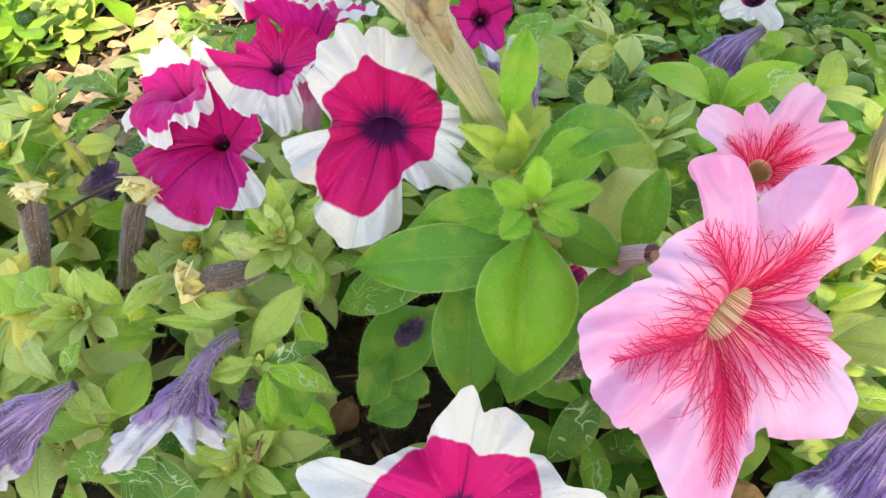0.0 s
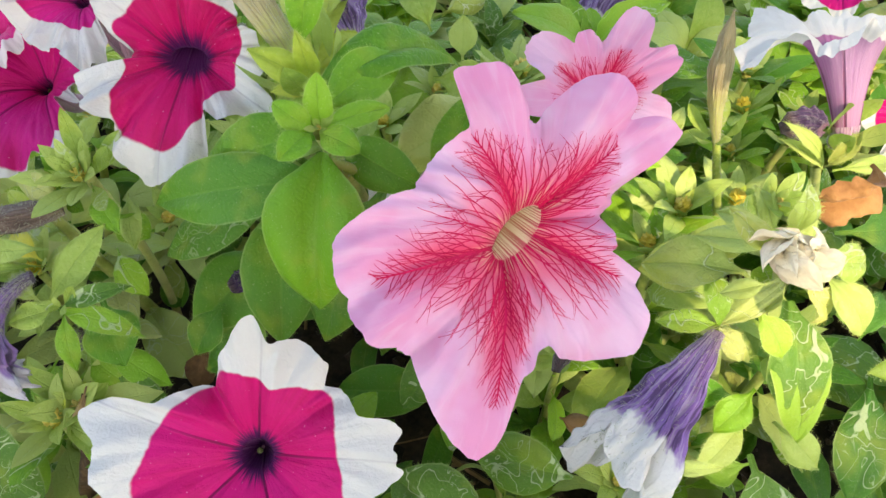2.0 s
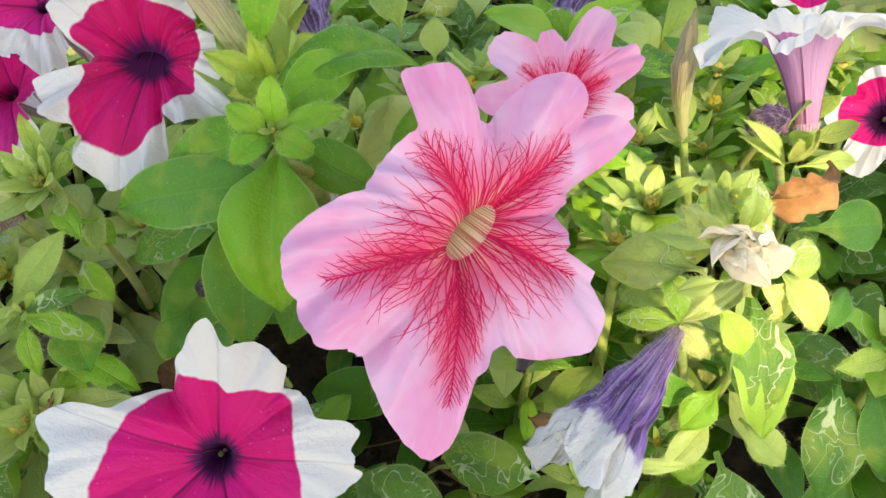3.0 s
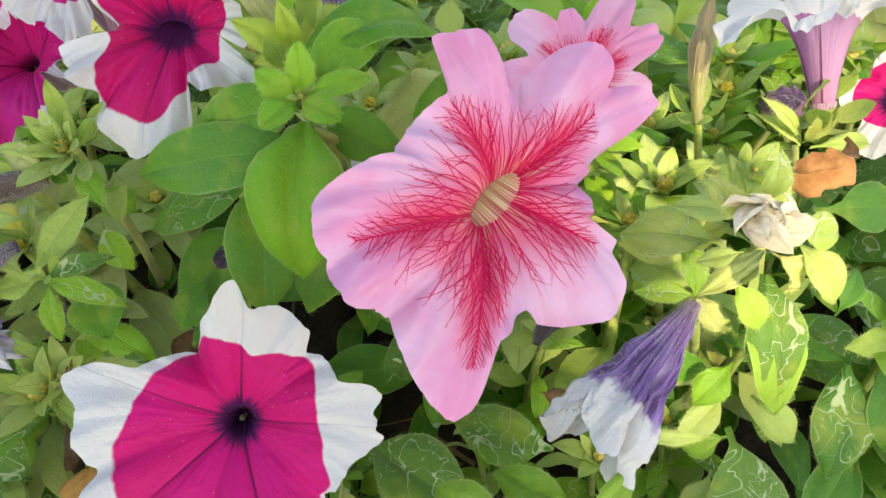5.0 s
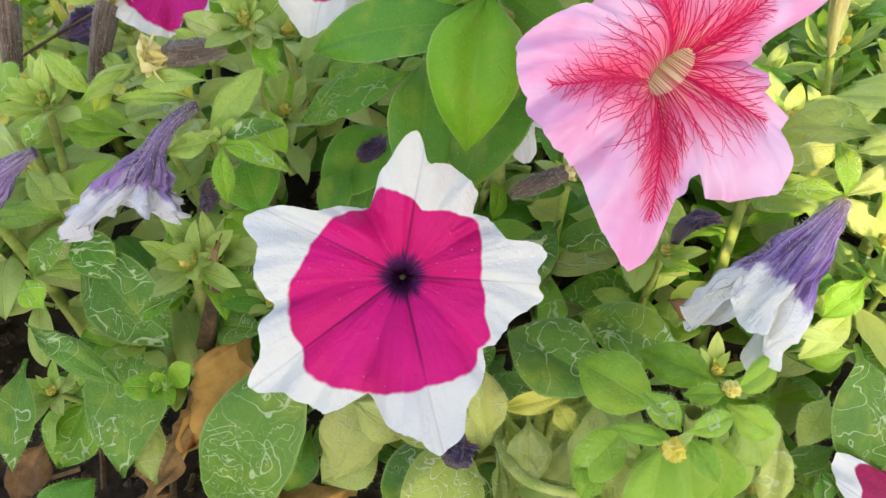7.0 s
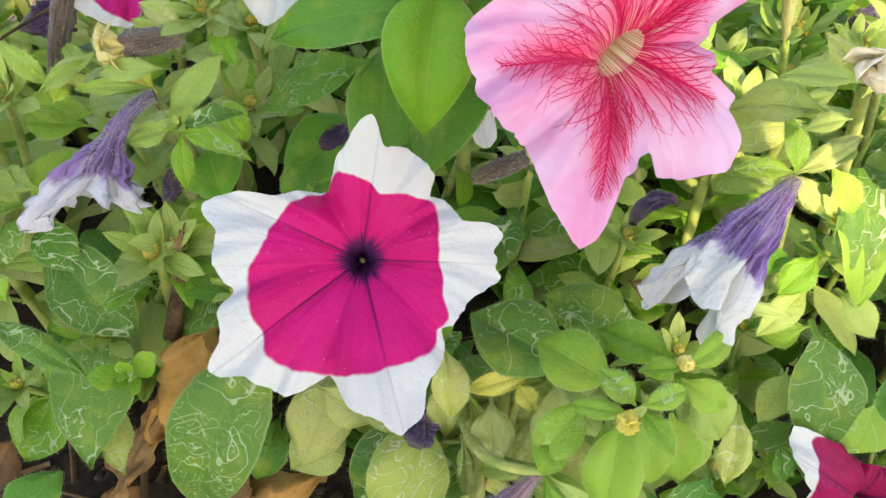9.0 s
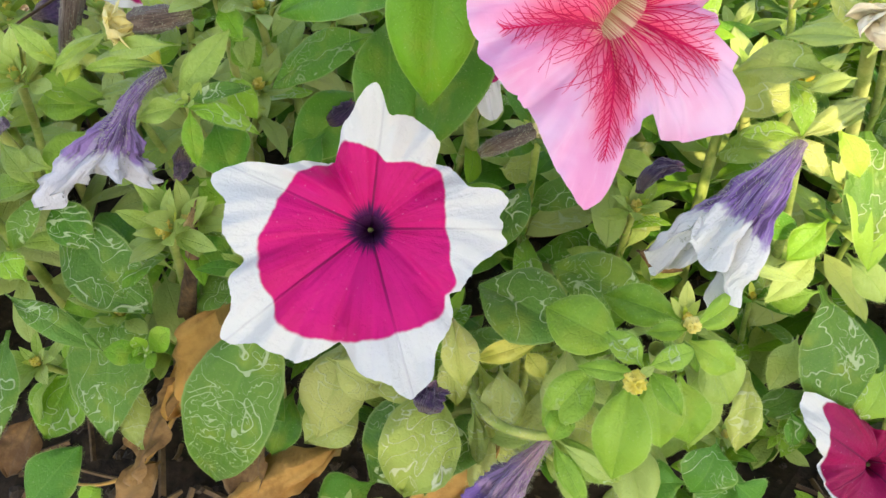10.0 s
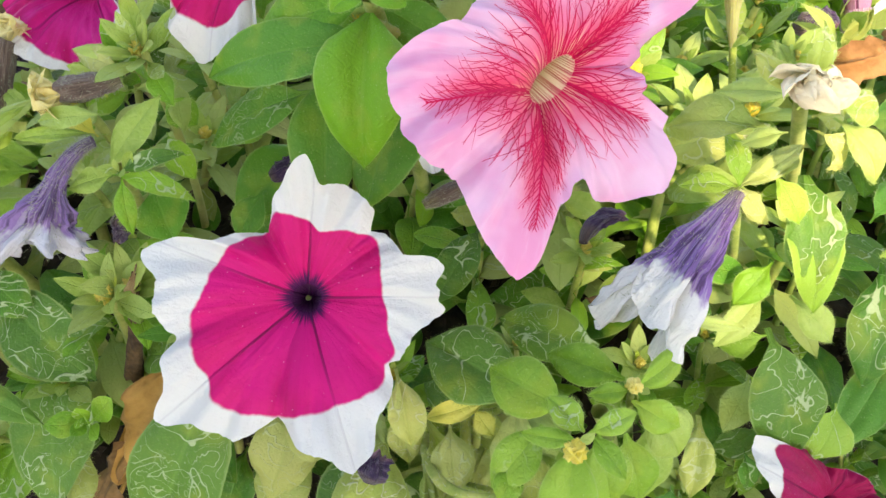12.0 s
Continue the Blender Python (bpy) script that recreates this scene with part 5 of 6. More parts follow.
leaf(s, (-0.1485, 0.1943, 0.1220), (-0.1439, 0.2061, 0.1350), 0.00725, LEAF_YELLOW, bend=0.15)
leaf(s, (-0.1378, 0.2060, 0.1200), (-0.1528, 0.2076, 0.1300), 0.01281, LEAF_YELLOW, bend=0.1)
leaf(s, (-0.1059, 0.1454, 0.1200), (-0.1196, 0.1582, 0.1270), 0.00934, LEAF_PALE, bend=0.05)
leaf(s, (-0.1050, 0.1454, 0.1200), (-0.1361, 0.1502, 0.1100), 0.01116, LEAF_SOFT, bend=0.1)
leaf(s, (-0.1033, 0.1436, 0.1180), (-0.1193, 0.1335, 0.1000), 0.01031, LEAF_MINED, bend=0.1)
leaf(s, (-0.1027, 0.1467, 0.1200), (-0.0943, 0.1675, 0.1250), 0.01505, LEAF_SOFT, bend=0.1)
leaf(s, (-0.1048, 0.1477, 0.1100), (-0.0909, 0.1344, 0.1000), 0.01697, LEAF_DEEP, bend=0.1)

for base, tip, width, mat in (
        ((-0.0521, 0.1682, 0.1660), (-0.0636, 0.1778, 0.1700), 0.0067, LEAF_LIME), ((-0.0979, 0.1739, 0.1500), (-0.1106, 0.1830, 0.1550), 0.0054, LEAF_LIME),
        ((-0.0949, 0.1677, 0.1500), (-0.0823, 0.1762, 0.1560), 0.0047, LEAF_PALE), ((-0.0954, 0.1709, 0.1420), (-0.0913, 0.1769, 0.1460), 0.0073, LEAF_LIME),
        ((-0.0605, 0.1685, 0.1500), (-0.0704, 0.1773, 0.1520), 0.0083, LEAF_YELLOW), ((-0.0547, 0.1593, 0.1580), (-0.0821, 0.1630, 0.1540), 0.0051, LEAF_PALE),
        ((-0.1114, 0.1496, 0.1400), (-0.1292, 0.1663, 0.1400), 0.0071, LEAF_PALE), ((-0.1087, 0.1509, 0.1430), (-0.1053, 0.1587, 0.1500), 0.0068, LEAF_SOFT),
        ((-0.0903, 0.1736, 0.1300), (-0.1136, 0.1768, 0.1280), 0.0127, LEAF_SOFT), ((-0.0989, 0.1478, 0.1250), (-0.1190, 0.1602, 0.1200), 0.0099, LEAF_PALE),
        ((-0.1083, 0.1492, 0.1150), (-0.1365, 0.1520, 0.1100), 0.0088, LEAF_SOFT), ((-0.0699, 0.1691, 0.1280), (-0.0797, 0.1770, 0.1320), 0.0076, LEAF_PALE),
        ((-0.0911, 0.1903, 0.1400), (-0.1004, 0.1978, 0.1460), 0.0064, LEAF_PALE)):
    leaf(s, base, tip, width, mat, bend=0.12, fold=0.5)

# ---- mined leaves low down ----
s = shoot("low petunia shoot with large mined leaves", (-0.0918, 0.1256, 0.0950), (-0.1291, 0.1450, 0.0050))
leaf(s, (-0.1024, 0.1446, 0.1000), (-0.0724, 0.1178, 0.0850), 0.02893, LEAF_MINED, bend=0.10, wide=0.5, stalk=0.03)
leaf(s, (-0.1113, 0.1139, 0.1000), (-0.0814, 0.0992, 0.0920), 0.01073, LEAF_MINED, bend=0.08)
leaf(s, (-0.0877, 0.1267, 0.0750), (-0.0874, 0.0835, 0.0550), 0.03444, LEAF_MINED, bend=0.08, wide=0.42, stalk=0.03)
leaf(s, (-0.1211, 0.1104, 0.0800), (-0.1175, 0.0786, 0.0700), 0.01521, LEAF_MINED, bend=0.08)
leaf(s, (-0.1095, 0.1144, 0.0500), (-0.1215, 0.0942, 0.0350), 0.02693, LEAF, bend=0.1)
leaf(s, (-0.1105, 0.1217, 0.1000), (-0.1183, 0.1293, 0.1050), 0.01109, LEAF, bend=0.1)
leaf(s, (-0.0988, 0.1425, 0.0950), (-0.1178, 0.1369, 0.1000), 0.00876, LEAF_PALE, bend=0.1)
leaf(s, (-0.0859, 0.1090, 0.0600), (-0.0776, 0.0837, 0.0500), 0.01387, LEAF_FADED, bend=0.1)
leaf(s, (-0.0603, 0.1597, 0.1000), (-0.0451, 0.1470, 0.0950), 0.01776, LEAF_MINED, bend=0.1)
leaf(s, (-0.0668, 0.1591, 0.0900), (-0.0507, 0.1487, 0.0800), 0.01866, LEAF_MINED, bend=0.1)
leaf(s, (-0.0683, 0.1555, 0.1100), (-0.0729, 0.1424, 0.1000), 0.01081, LEAF, bend=0.1)
leaf(s, (-0.0574, 0.1583, 0.1100), (-0.0454, 0.1500, 0.1050), 0.01148, LEAF, bend=0.1)
whorl(s, (-0.0707, 0.1024, 0.0850), (0.0, -0.5, 0.85), 0.014, 7, LEAF, 21, ratio=0.6, bud=False)

s = shoot("drooping mined leaf below the rimmed flower", (-0.0308, 0.1009, 0.0900), (-0.0503, 0.1155, 0.0000))
leaf(s, (-0.0280, 0.1043, 0.0980), (-0.0521, 0.0721, 0.0450), 0.03575, LEAF_MINED, bend=0.12, wide=0.45, stalk=0.02)
leaf(s, (-0.0043, 0.1100, 0.0750), (-0.0156, 0.0850, 0.0550), 0.02505, LEAF_FADED, bend=0.1, stalk=0.03)
leaf(s, (-0.0087, 0.1027, 0.0800), (0.0117, 0.0956, 0.0700), 0.01695, LEAF_FADED, bend=0.1)
leaf(s, (0.0288, 0.0962, 0.0650), (0.0033, 0.0749, 0.0400), 0.03753, LEAF_MINED, bend=0.1, stalk=0.03)
leaf(s, (-0.0269, 0.1057, 0.0500), (-0.0351, 0.0882, 0.0350), 0.01873, LEAF_DEEP, bend=0.1)
leaf(s, (0.0023, 0.0797, 0.0300), (-0.0188, 0.0727, 0.0200), 0.02279, LEAF_DEEP, bend=0.1)
leaf(s, (-0.1160, 0.0673, 0.0400), (-0.1002, 0.0846, 0.0500), 0.02137, LEAF_SHADE, bend=0.1)
leaf(s, (-0.0987, 0.0674, 0.0400), (-0.0928, 0.0734, 0.0400), 0.00975, LEAF, bend=0.1)

# ---- bushy shoot at the front ----
s = shoot("bushy fresh petunia shoot with two opening buds", (0.0847, 0.0768, 0.1320), (0.1173, 0.1069, 0.0100), r=0.0022)
for base, tip, width, mat, bend, fold, roll in (
        ((0.0671, 0.0941, 0.1120), (0.0398, 0.1149, 0.1080), 0.0265, LEAF_MINED, 0.12, 0.6, 0),
        ((0.0927, 0.1140, 0.1040), (0.0645, 0.1264, 0.1020), 0.0205, LEAF_MINED, 0.12, 0.6, 0),
        ((0.0758, 0.0818, 0.1260), (0.0576, 0.0957, 0.1240), 0.0185, LEAF_SOFT, 0.14, 0.6, 0),
        ((0.0924, 0.0887, 0.1280), (0.0741, 0.0983, 0.1260), 0.0130, LEAF_SOFT, 0.14, 0.7, 0),
        ((0.0784, 0.0702, 0.1360), (0.0708, 0.0786, 0.1380), 0.0085, LEAF_SOFT, 0.10, 0.6, 0),
        ((0.0770, 0.0681, 0.1340), (0.0636, 0.0726, 0.1300), 0.0058, LEAF_SOFT, 0.12, 0.6, 0),
        ((0.0811, 0.0694, 0.1360), (0.0935, 0.0743, 0.1360), 0.0068, LEAF_SOFT, 0.12, 0.6, 0),
        ((0.0820, 0.0693, 0.1320), (0.0897, 0.0607, 0.1260), 0.0072, LEAF_SOFT, 0.14, 0.7, 0),
        ((0.0953, 0.0796, 0.1300), (0.1075, 0.0747, 0.1240), 0.0102, LEAF_SOFT, 0.14, 0.6, 0),
        ((0.0955, 0.0835, 0.1320), (0.1129, 0.0973, 0.1280), 0.0092, LEAF_SOFT, 0.10, 0.6, 0),
        ((0.0923, 0.0814, 0.1340), (0.0820, 0.0804, 0.1340), 0.0060, LEAF_SOFT, 0.10, 0.6, 0),
        ((0.0798, 0.0727, 0.1180), (0.0758, 0.0541, 0.0980), 0.0175, LEAF_SOFT, 0.10, 0.7, 8),
        ((0.0875, 0.0766, 0.1140), (0.0909, 0.0630, 0.1000), 0.0165, LEAF_SOFT, 0.10, 0.7, -8),
        ((0.0953, 0.0767, 0.1140), (0.0997, 0.0648, 0.0980), 0.0150, LEAF_SOFT, 0.10, 0.7, 0),
        ((0.0713, 0.0811, 0.1120), (0.0575, 0.0696, 0.1000), 0.0145, LEAF_SOFT, 0.10, 0.7, 10),
        ((0.1043, 0.0868, 0.1120), (0.1139, 0.0770, 0.1000), 0.0180, LEAF_PALE, 0.10, 0.6, 0),
        ((0.0626, 0.0671, 0.0900), (0.0718, 0.0539, 0.0800), 0.0080, LEAF, 0.10, 0.6, 0),
        ((0.0649, 0.0716, 0.0880), (0.0822, 0.0602, 0.0820), 0.0058, LEAF_PALE, 0.18, 0.8, 0)):
    leaf(s, base, tip, width, mat, bend=bend, fold=fold, roll=roll, wave=0.07, stalk=0.06)
whorl(s, (0.0957, 0.0841, 0.1320), (0.1, -0.45, 0.88), 0.007, 5, LEAF_PALE, 31)
whorl(s, (0.0766, 0.0656, 0.1360), (0.0, -0.5, 0.86), 0.007, 4, LEAF_PALE, 32)
part("opening_bud", crumple_mesh((0.0752, 0.0627, 0.1400), 0.0030, 2.4, 1.6), BUD_YELLOW, s, "pale yellow opening bud")
part("opening_bud", crumple_mesh((0.0940, 0.0817, 0.1360), 0.0024, 5.4, 1.6), BUD_YELLOW, s, "pale yellow opening bud")
stalk(s, [(0.0701, 0.0978, 0.1000), (0.0517, 0.0954, 0.0900), (0.0347, 0.0988, 0.0600), (0.0290, 0.1293, 0.0000)], 0.0016, 0.0014, None, "branch")
stalk(s, [(0.0565, 0.0990, 0.0800), (0.0551, 0.0925, 0.0600), (0.0565, 0.0886, 0.0300)], 0.0015, 0.0017, None, "branch")
stalk(s, [(0.0364, 0.1266, 0.0000), (0.0349, 0.0928, 0.0500), (0.0512, 0.0767, 0.0850), (0.0637, 0.0776, 0.0750)], 0.0013, 0.0012, None, "branch")
leaf(s, (0.0639, 0.0743, 0.0780), (0.0730, 0.0595, 0.0600), 0.00884, LEAF_PALE, bend=0.1)
leaf(s, (0.0667, 0.0719, 0.0750), (0.0853, 0.0649, 0.0700), 0.00820, LEAF_PALE, bend=0.1)
leaf(s, (0.0646, 0.0753, 0.0800), (0.0639, 0.0791, 0.0880), 0.00690, LEAF, bend=0.1)
leaf(s, (0.0501, 0.1045, 0.0700), (0.0447, 0.0948, 0.0550), 0.01589, LEAF_FADED, bend=0.1)

s = shoot("bleached yellow-green petunia shoot with crumpled leaves", (0.0440, 0.0998, 0.0850), (0.0545, 0.1214, 0.0000))
leaf(s, (0.0408, 0.0952, 0.0880), (0.0504, 0.0782, 0.0700), 0.01511, LEAF_BLEACHED, bend=0.15, fold=0.7)
leaf(s, (0.0327, 0.1027, 0.0900), (0.0334, 0.0882, 0.0750), 0.01219, LEAF_BLEACHED, bend=0.15, fold=0.8)
leaf(s, (0.0580, 0.1009, 0.0900), (0.0608, 0.0926, 0.0820), 0.00801, LEAF_FADED, bend=0.1)
leaf(s, (0.0673, 0.0972, 0.1000), (0.0633, 0.0735, 0.0820), 0.01593, LEAF_FADED, bend=0.15, fold=0.4)
leaf(s, (0.0811, 0.0849, 0.1000), (0.0828, 0.0676, 0.0850), 0.01490, LEAF_PALE, bend=0.15)
leaf(s, (0.0719, 0.0832, 0.0950), (0.0727, 0.0689, 0.0800), 0.01308, LEAF_BLEACHED, bend=0.15)
leaf(s, (0.1083, 0.0907, 0.1000), (0.1057, 0.0712, 0.0800), 0.01440, LEAF_PALE, bend=0.12)
leaf(s, (0.1277, 0.0939, 0.0850), (0.1241, 0.0746, 0.0700), 0.01246, LEAF_BLEACHED, bend=0.12, fold=0.8)
leaf(s, (0.0400, 0.0806, 0.0750), (0.0629, 0.0754, 0.0750), 0.00714, LEAF_PALE, bend=0.2)
leaf(s, (0.0310, 0.0946, 0.0600), (0.0279, 0.0774, 0.0500), 0.01751, LEAF_BLEACHED, bend=0.15, fold=0.8)
leaf(s, (-0.0006, 0.0994, 0.0600), (-0.0207, 0.0862, 0.0500), 0.02174, LEAF_FADED, bend=0.15, fold=0.6)
leaf(s, (0.0134, 0.0959, 0.0550), (0.0094, 0.0783, 0.0450), 0.02180, LEAF_BLEACHED, bend=0.15, fold=0.6)
leaf(s, (0.1505, 0.1115, 0.0800), (0.1412, 0.0972, 0.0700), 0.01339, LEAF_PALE, bend=0.12)
leaf(s, (0.0311, 0.1044, 0.1050), (0.0350, 0.0864, 0.0920), 0.01274, LEAF_BLEACHED, bend=0.2, fold=0.9)
leaf(s, (0.0603, 0.0961, 0.1050), (0.0383, 0.0942, 0.0950), 0.00791, LEAF_YELLOW, bend=0.2, fold=0.7)
leaf(s, (0.0470, 0.0900, 0.0960), (0.0480, 0.0740, 0.0860), 0.0150, LEAF_FADED, bend=0.2, fold=0.9)
leaf(s, (0.0546, 0.0933, 0.1020), (0.0598, 0.0867, 0.0980), 0.00746, LEAF_YELLOW, bend=0.15)
leaf(s, (0.0250, 0.0890, 0.0830), (0.0160, 0.0625, 0.0640), 0.0285, LEAF_TRAILED, bend=0.16, fold=0.9, blunt=1.0, wide=0.5, stalk=0.03, wave=0.34)
leaf(s, (0.0385, 0.0830, 0.0840), (0.0405, 0.0700, 0.0700), 0.0070, LEAF_FADED, bend=0.12, fold=0.9)
# green calyx that holds the low withered flower
leaf(s, (0.0640, 0.0745, 0.1040), (0.0600, 0.0652, 0.1010), 0.0090, LEAF_SOFT, "sepal", bend=0.2, fold=0.5, blunt=0.8)
leaf(s, (0.0600, 0.0665, 0.0990), (0.0706, 0.0509, 0.0850), 0.0056, LEAF_SOFT, "sepal", bend=0.12, fold=0.5)
leaf(s, (0.0612, 0.0668, 0.0985), (0.0806, 0.0592, 0.0850), 0.0050, LEAF_PALE, "sepal", bend=0.15, fold=0.5)
leaf(s, (0.0606, 0.0680, 0.0980), (0.0500, 0.0625, 0.0800), 0.0060, LEAF_SOFT, "sepal", bend=0.1, fold=0.4)
stalk(s, [(0.0600, 0.0672, 0.0990), (0.0494, 0.0671, 0.1000), (0.0416, 0.0697, 0.0990), (0.0374, 0.0796, 0.0940), (0.0394, 0.1044, 0.0700)], 0.0014, 0.0017, None, "branch")
stalk(s, [(0.0397, 0.0971, 0.0820), (0.0489, 0.1005, 0.0900), (0.0634, 0.0980, 0.0980)], 0.0019, 0.0017, None, "branch")
stalk(s, [(0.0526, 0.0991, 0.0950), (0.0514, 0.0930, 0.0750), (0.0529, 0.0891, 0.0400)], 0.0017, 0.0020, None, "branch")

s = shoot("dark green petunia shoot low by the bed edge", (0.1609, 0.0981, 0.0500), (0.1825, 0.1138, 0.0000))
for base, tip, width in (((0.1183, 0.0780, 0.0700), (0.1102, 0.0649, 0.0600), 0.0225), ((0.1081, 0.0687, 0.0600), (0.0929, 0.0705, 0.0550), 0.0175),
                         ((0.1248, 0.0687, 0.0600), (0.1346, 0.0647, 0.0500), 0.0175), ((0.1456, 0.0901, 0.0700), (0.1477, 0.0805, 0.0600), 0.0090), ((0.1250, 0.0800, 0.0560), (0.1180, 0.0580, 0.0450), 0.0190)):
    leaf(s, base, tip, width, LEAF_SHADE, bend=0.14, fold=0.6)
leaf(s, (0.1575, 0.1026, 0.0550), (0.1530, 0.0854, 0.0400), 0.01431, LEAF, bend=0.15)
leaf(s, (0.1616, 0.1024, 0.0550), (0.1667, 0.0850, 0.0450), 0.01431, LEAF_DEEP, bend=0.15)
leaf(s, (0.1646, 0.1043, 0.0600), (0.1805, 0.0973, 0.0500), 0.01230, LEAF_RICH, bend=0.15)
leaf(s, (0.1579, 0.1024, 0.0600), (0.1434, 0.0989, 0.0500), 0.01228, LEAF_MINED, bend=0.15)
leaf(s, (0.1722, 0.0976, 0.0500), (0.1805, 0.0809, 0.0350), 0.01848, LEAF_MINED, bend=0.15)
rf = random.Random(404)
for i in range(5):
    fx, fy = 0.030 + 0.0145 * i + rf.uniform(-0.004, 0.004), rf.uniform(0.085, 0.105)
    s = shoot("yellowing petunia shoot with limp crumpled leaves", (fx, fy, 0.072), (fx, fy + 0.006, 0.0), r=0.0014)
    for q in range(7):
        a = radians(-90 + 46 * (q - 3) + rf.uniform(-18, 18))
        ln, up_z = rf.uniform(0.020, 0.032), rf.uniform(-0.012, 0.004)
        leaf(s, (fx, fy, 0.074 - 0.004 * q), (fx + math.cos(a) * ln, fy + math.sin(a) * ln, 0.074 - 0.004 * q + up_z), ln * rf.uniform(0.42, 0.62), rf.choice((LEAF_BLEACHED, LEAF_FADED, LEAF_FADED, LEAF_PALE, LEAF_MINED)), bend=0.15, fold=rf.uniform(0.2, 0.8))

# ---- sunlit shoots at the bed's bright side; strong sun is partly put into their pale leaf colours ----
s = shoot("pale sunlit petunia shoot with star-like sepals", (0.1314, 0.1342, 0.1520), (0.1798, 0.1687, 0.0100))
for tip, width, mat in (((0.1291, 0.1488, 0.1640), 0.0084, LEAF_SOFT), ((0.1538, 0.1463, 0.1580), 0.0085, LEAF_FADED), ((0.1405, 0.1286, 0.1430), 0.0078, LEAF_FADED), ((0.1161, 0.1390, 0.1500), 0.0074, LEAF_SOFT)):
    leaf(s, (0.1312, 0.1351, 0.1525), tip, width, mat, bend=0.12, fold=0.6)
leaf(s, (0.1599, 0.1458, 0.1400), (0.1611, 0.1193, 0.1150), 0.0200, LEAF_MINED, bend=0.08, fold=0.4, stalk=0.05)
leaf(s, (0.1456, 0.1400, 0.1500), (0.1533, 0.1307, 0.1400), 0.0110, LEAF_SOFT, bend=0.10)
leaf(s, (0.1409, 0.1583, 0.1500), (0.1176, 0.1623, 0.1420), 0.01731, LEAF_BLEACHED, bend=0.12)
leaf(s, (0.1593, 0.1440, 0.1350), (0.1636, 0.1168, 0.1120), 0.02126, LEAF_SOFT, bend=0.1, stalk=0.03)
leaf(s, (0.1504, 0.1305, 0.1200), (0.1396, 0.1227, 0.1100), 0.01217, LEAF, bend=0.1)
leaf(s, (0.1485, 0.1343, 0.1100), (0.1233, 0.1370, 0.1150), 0.01116, LEAF_DEEP, bend=0.1)
leaf(s, (0.1111, 0.1058, 0.1300), (0.1364, 0.1075, 0.1200), 0.00457, LEAF_PALE, bend=0.06)
leaf(s, (0.1523, 0.1152, 0.1000), (0.1617, 0.0872, 0.0700), 0.0285, LEAF_MINED, bend=0.1, fold=0.5, stalk=0.06, wide=0.52)
leaf(s, (0.1486, 0.1146, 0.1040), (0.1358, 0.1167, 0.0960), 0.0120, LEAF_SOFT, bend=0.12)
leaf(s, (0.1765, 0.0997, 0.0800), (0.1689, 0.0862, 0.0700), 0.0206, LEAF_SOFT, bend=0.12)
leaf(s, (0.1497, 0.1261, 0.1100), (0.1334, 0.1130, 0.1000), 0.01083, LEAF_PALE, bend=0.1)
leaf(s, (0.1599, 0.1239, 0.1100), (0.1733, 0.1134, 0.1000), 0.01266, LEAF_PALE, bend=0.1)

s = shoot("bright pale rosette of downy leaves in the sun", (0.1445, 0.1460, 0.1780), (0.2208, 0.2085, 0.0200), r=0.0022)
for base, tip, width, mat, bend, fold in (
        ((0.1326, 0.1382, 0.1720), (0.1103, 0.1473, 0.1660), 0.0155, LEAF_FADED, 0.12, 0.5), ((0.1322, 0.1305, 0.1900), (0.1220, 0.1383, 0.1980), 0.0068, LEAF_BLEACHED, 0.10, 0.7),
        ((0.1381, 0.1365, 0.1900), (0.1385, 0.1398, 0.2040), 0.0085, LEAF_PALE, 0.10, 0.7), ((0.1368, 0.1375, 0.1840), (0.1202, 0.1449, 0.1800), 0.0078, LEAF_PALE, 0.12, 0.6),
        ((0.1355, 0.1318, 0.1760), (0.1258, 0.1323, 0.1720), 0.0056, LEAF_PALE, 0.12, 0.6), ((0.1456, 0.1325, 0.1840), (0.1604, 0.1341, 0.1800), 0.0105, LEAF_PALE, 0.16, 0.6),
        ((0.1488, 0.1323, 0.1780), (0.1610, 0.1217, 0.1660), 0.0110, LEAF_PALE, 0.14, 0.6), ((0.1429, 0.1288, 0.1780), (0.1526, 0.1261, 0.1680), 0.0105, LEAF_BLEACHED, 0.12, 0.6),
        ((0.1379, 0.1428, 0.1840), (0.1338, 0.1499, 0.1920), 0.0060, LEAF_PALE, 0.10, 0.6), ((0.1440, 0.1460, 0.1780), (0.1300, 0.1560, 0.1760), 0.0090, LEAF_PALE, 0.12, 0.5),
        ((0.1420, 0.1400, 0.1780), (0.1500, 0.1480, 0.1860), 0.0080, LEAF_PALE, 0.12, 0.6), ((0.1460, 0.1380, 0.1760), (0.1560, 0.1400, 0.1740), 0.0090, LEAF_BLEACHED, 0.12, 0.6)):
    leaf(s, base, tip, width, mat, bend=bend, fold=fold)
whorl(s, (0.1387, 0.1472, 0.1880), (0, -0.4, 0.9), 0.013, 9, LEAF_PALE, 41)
stalk(s, [(0.1587, 0.2192, 0.1390), (0.1628, 0.2148, 0.1200), (0.1783, 0.2248, 0.0800)], 0.0014, 0.0018, None, "branch")

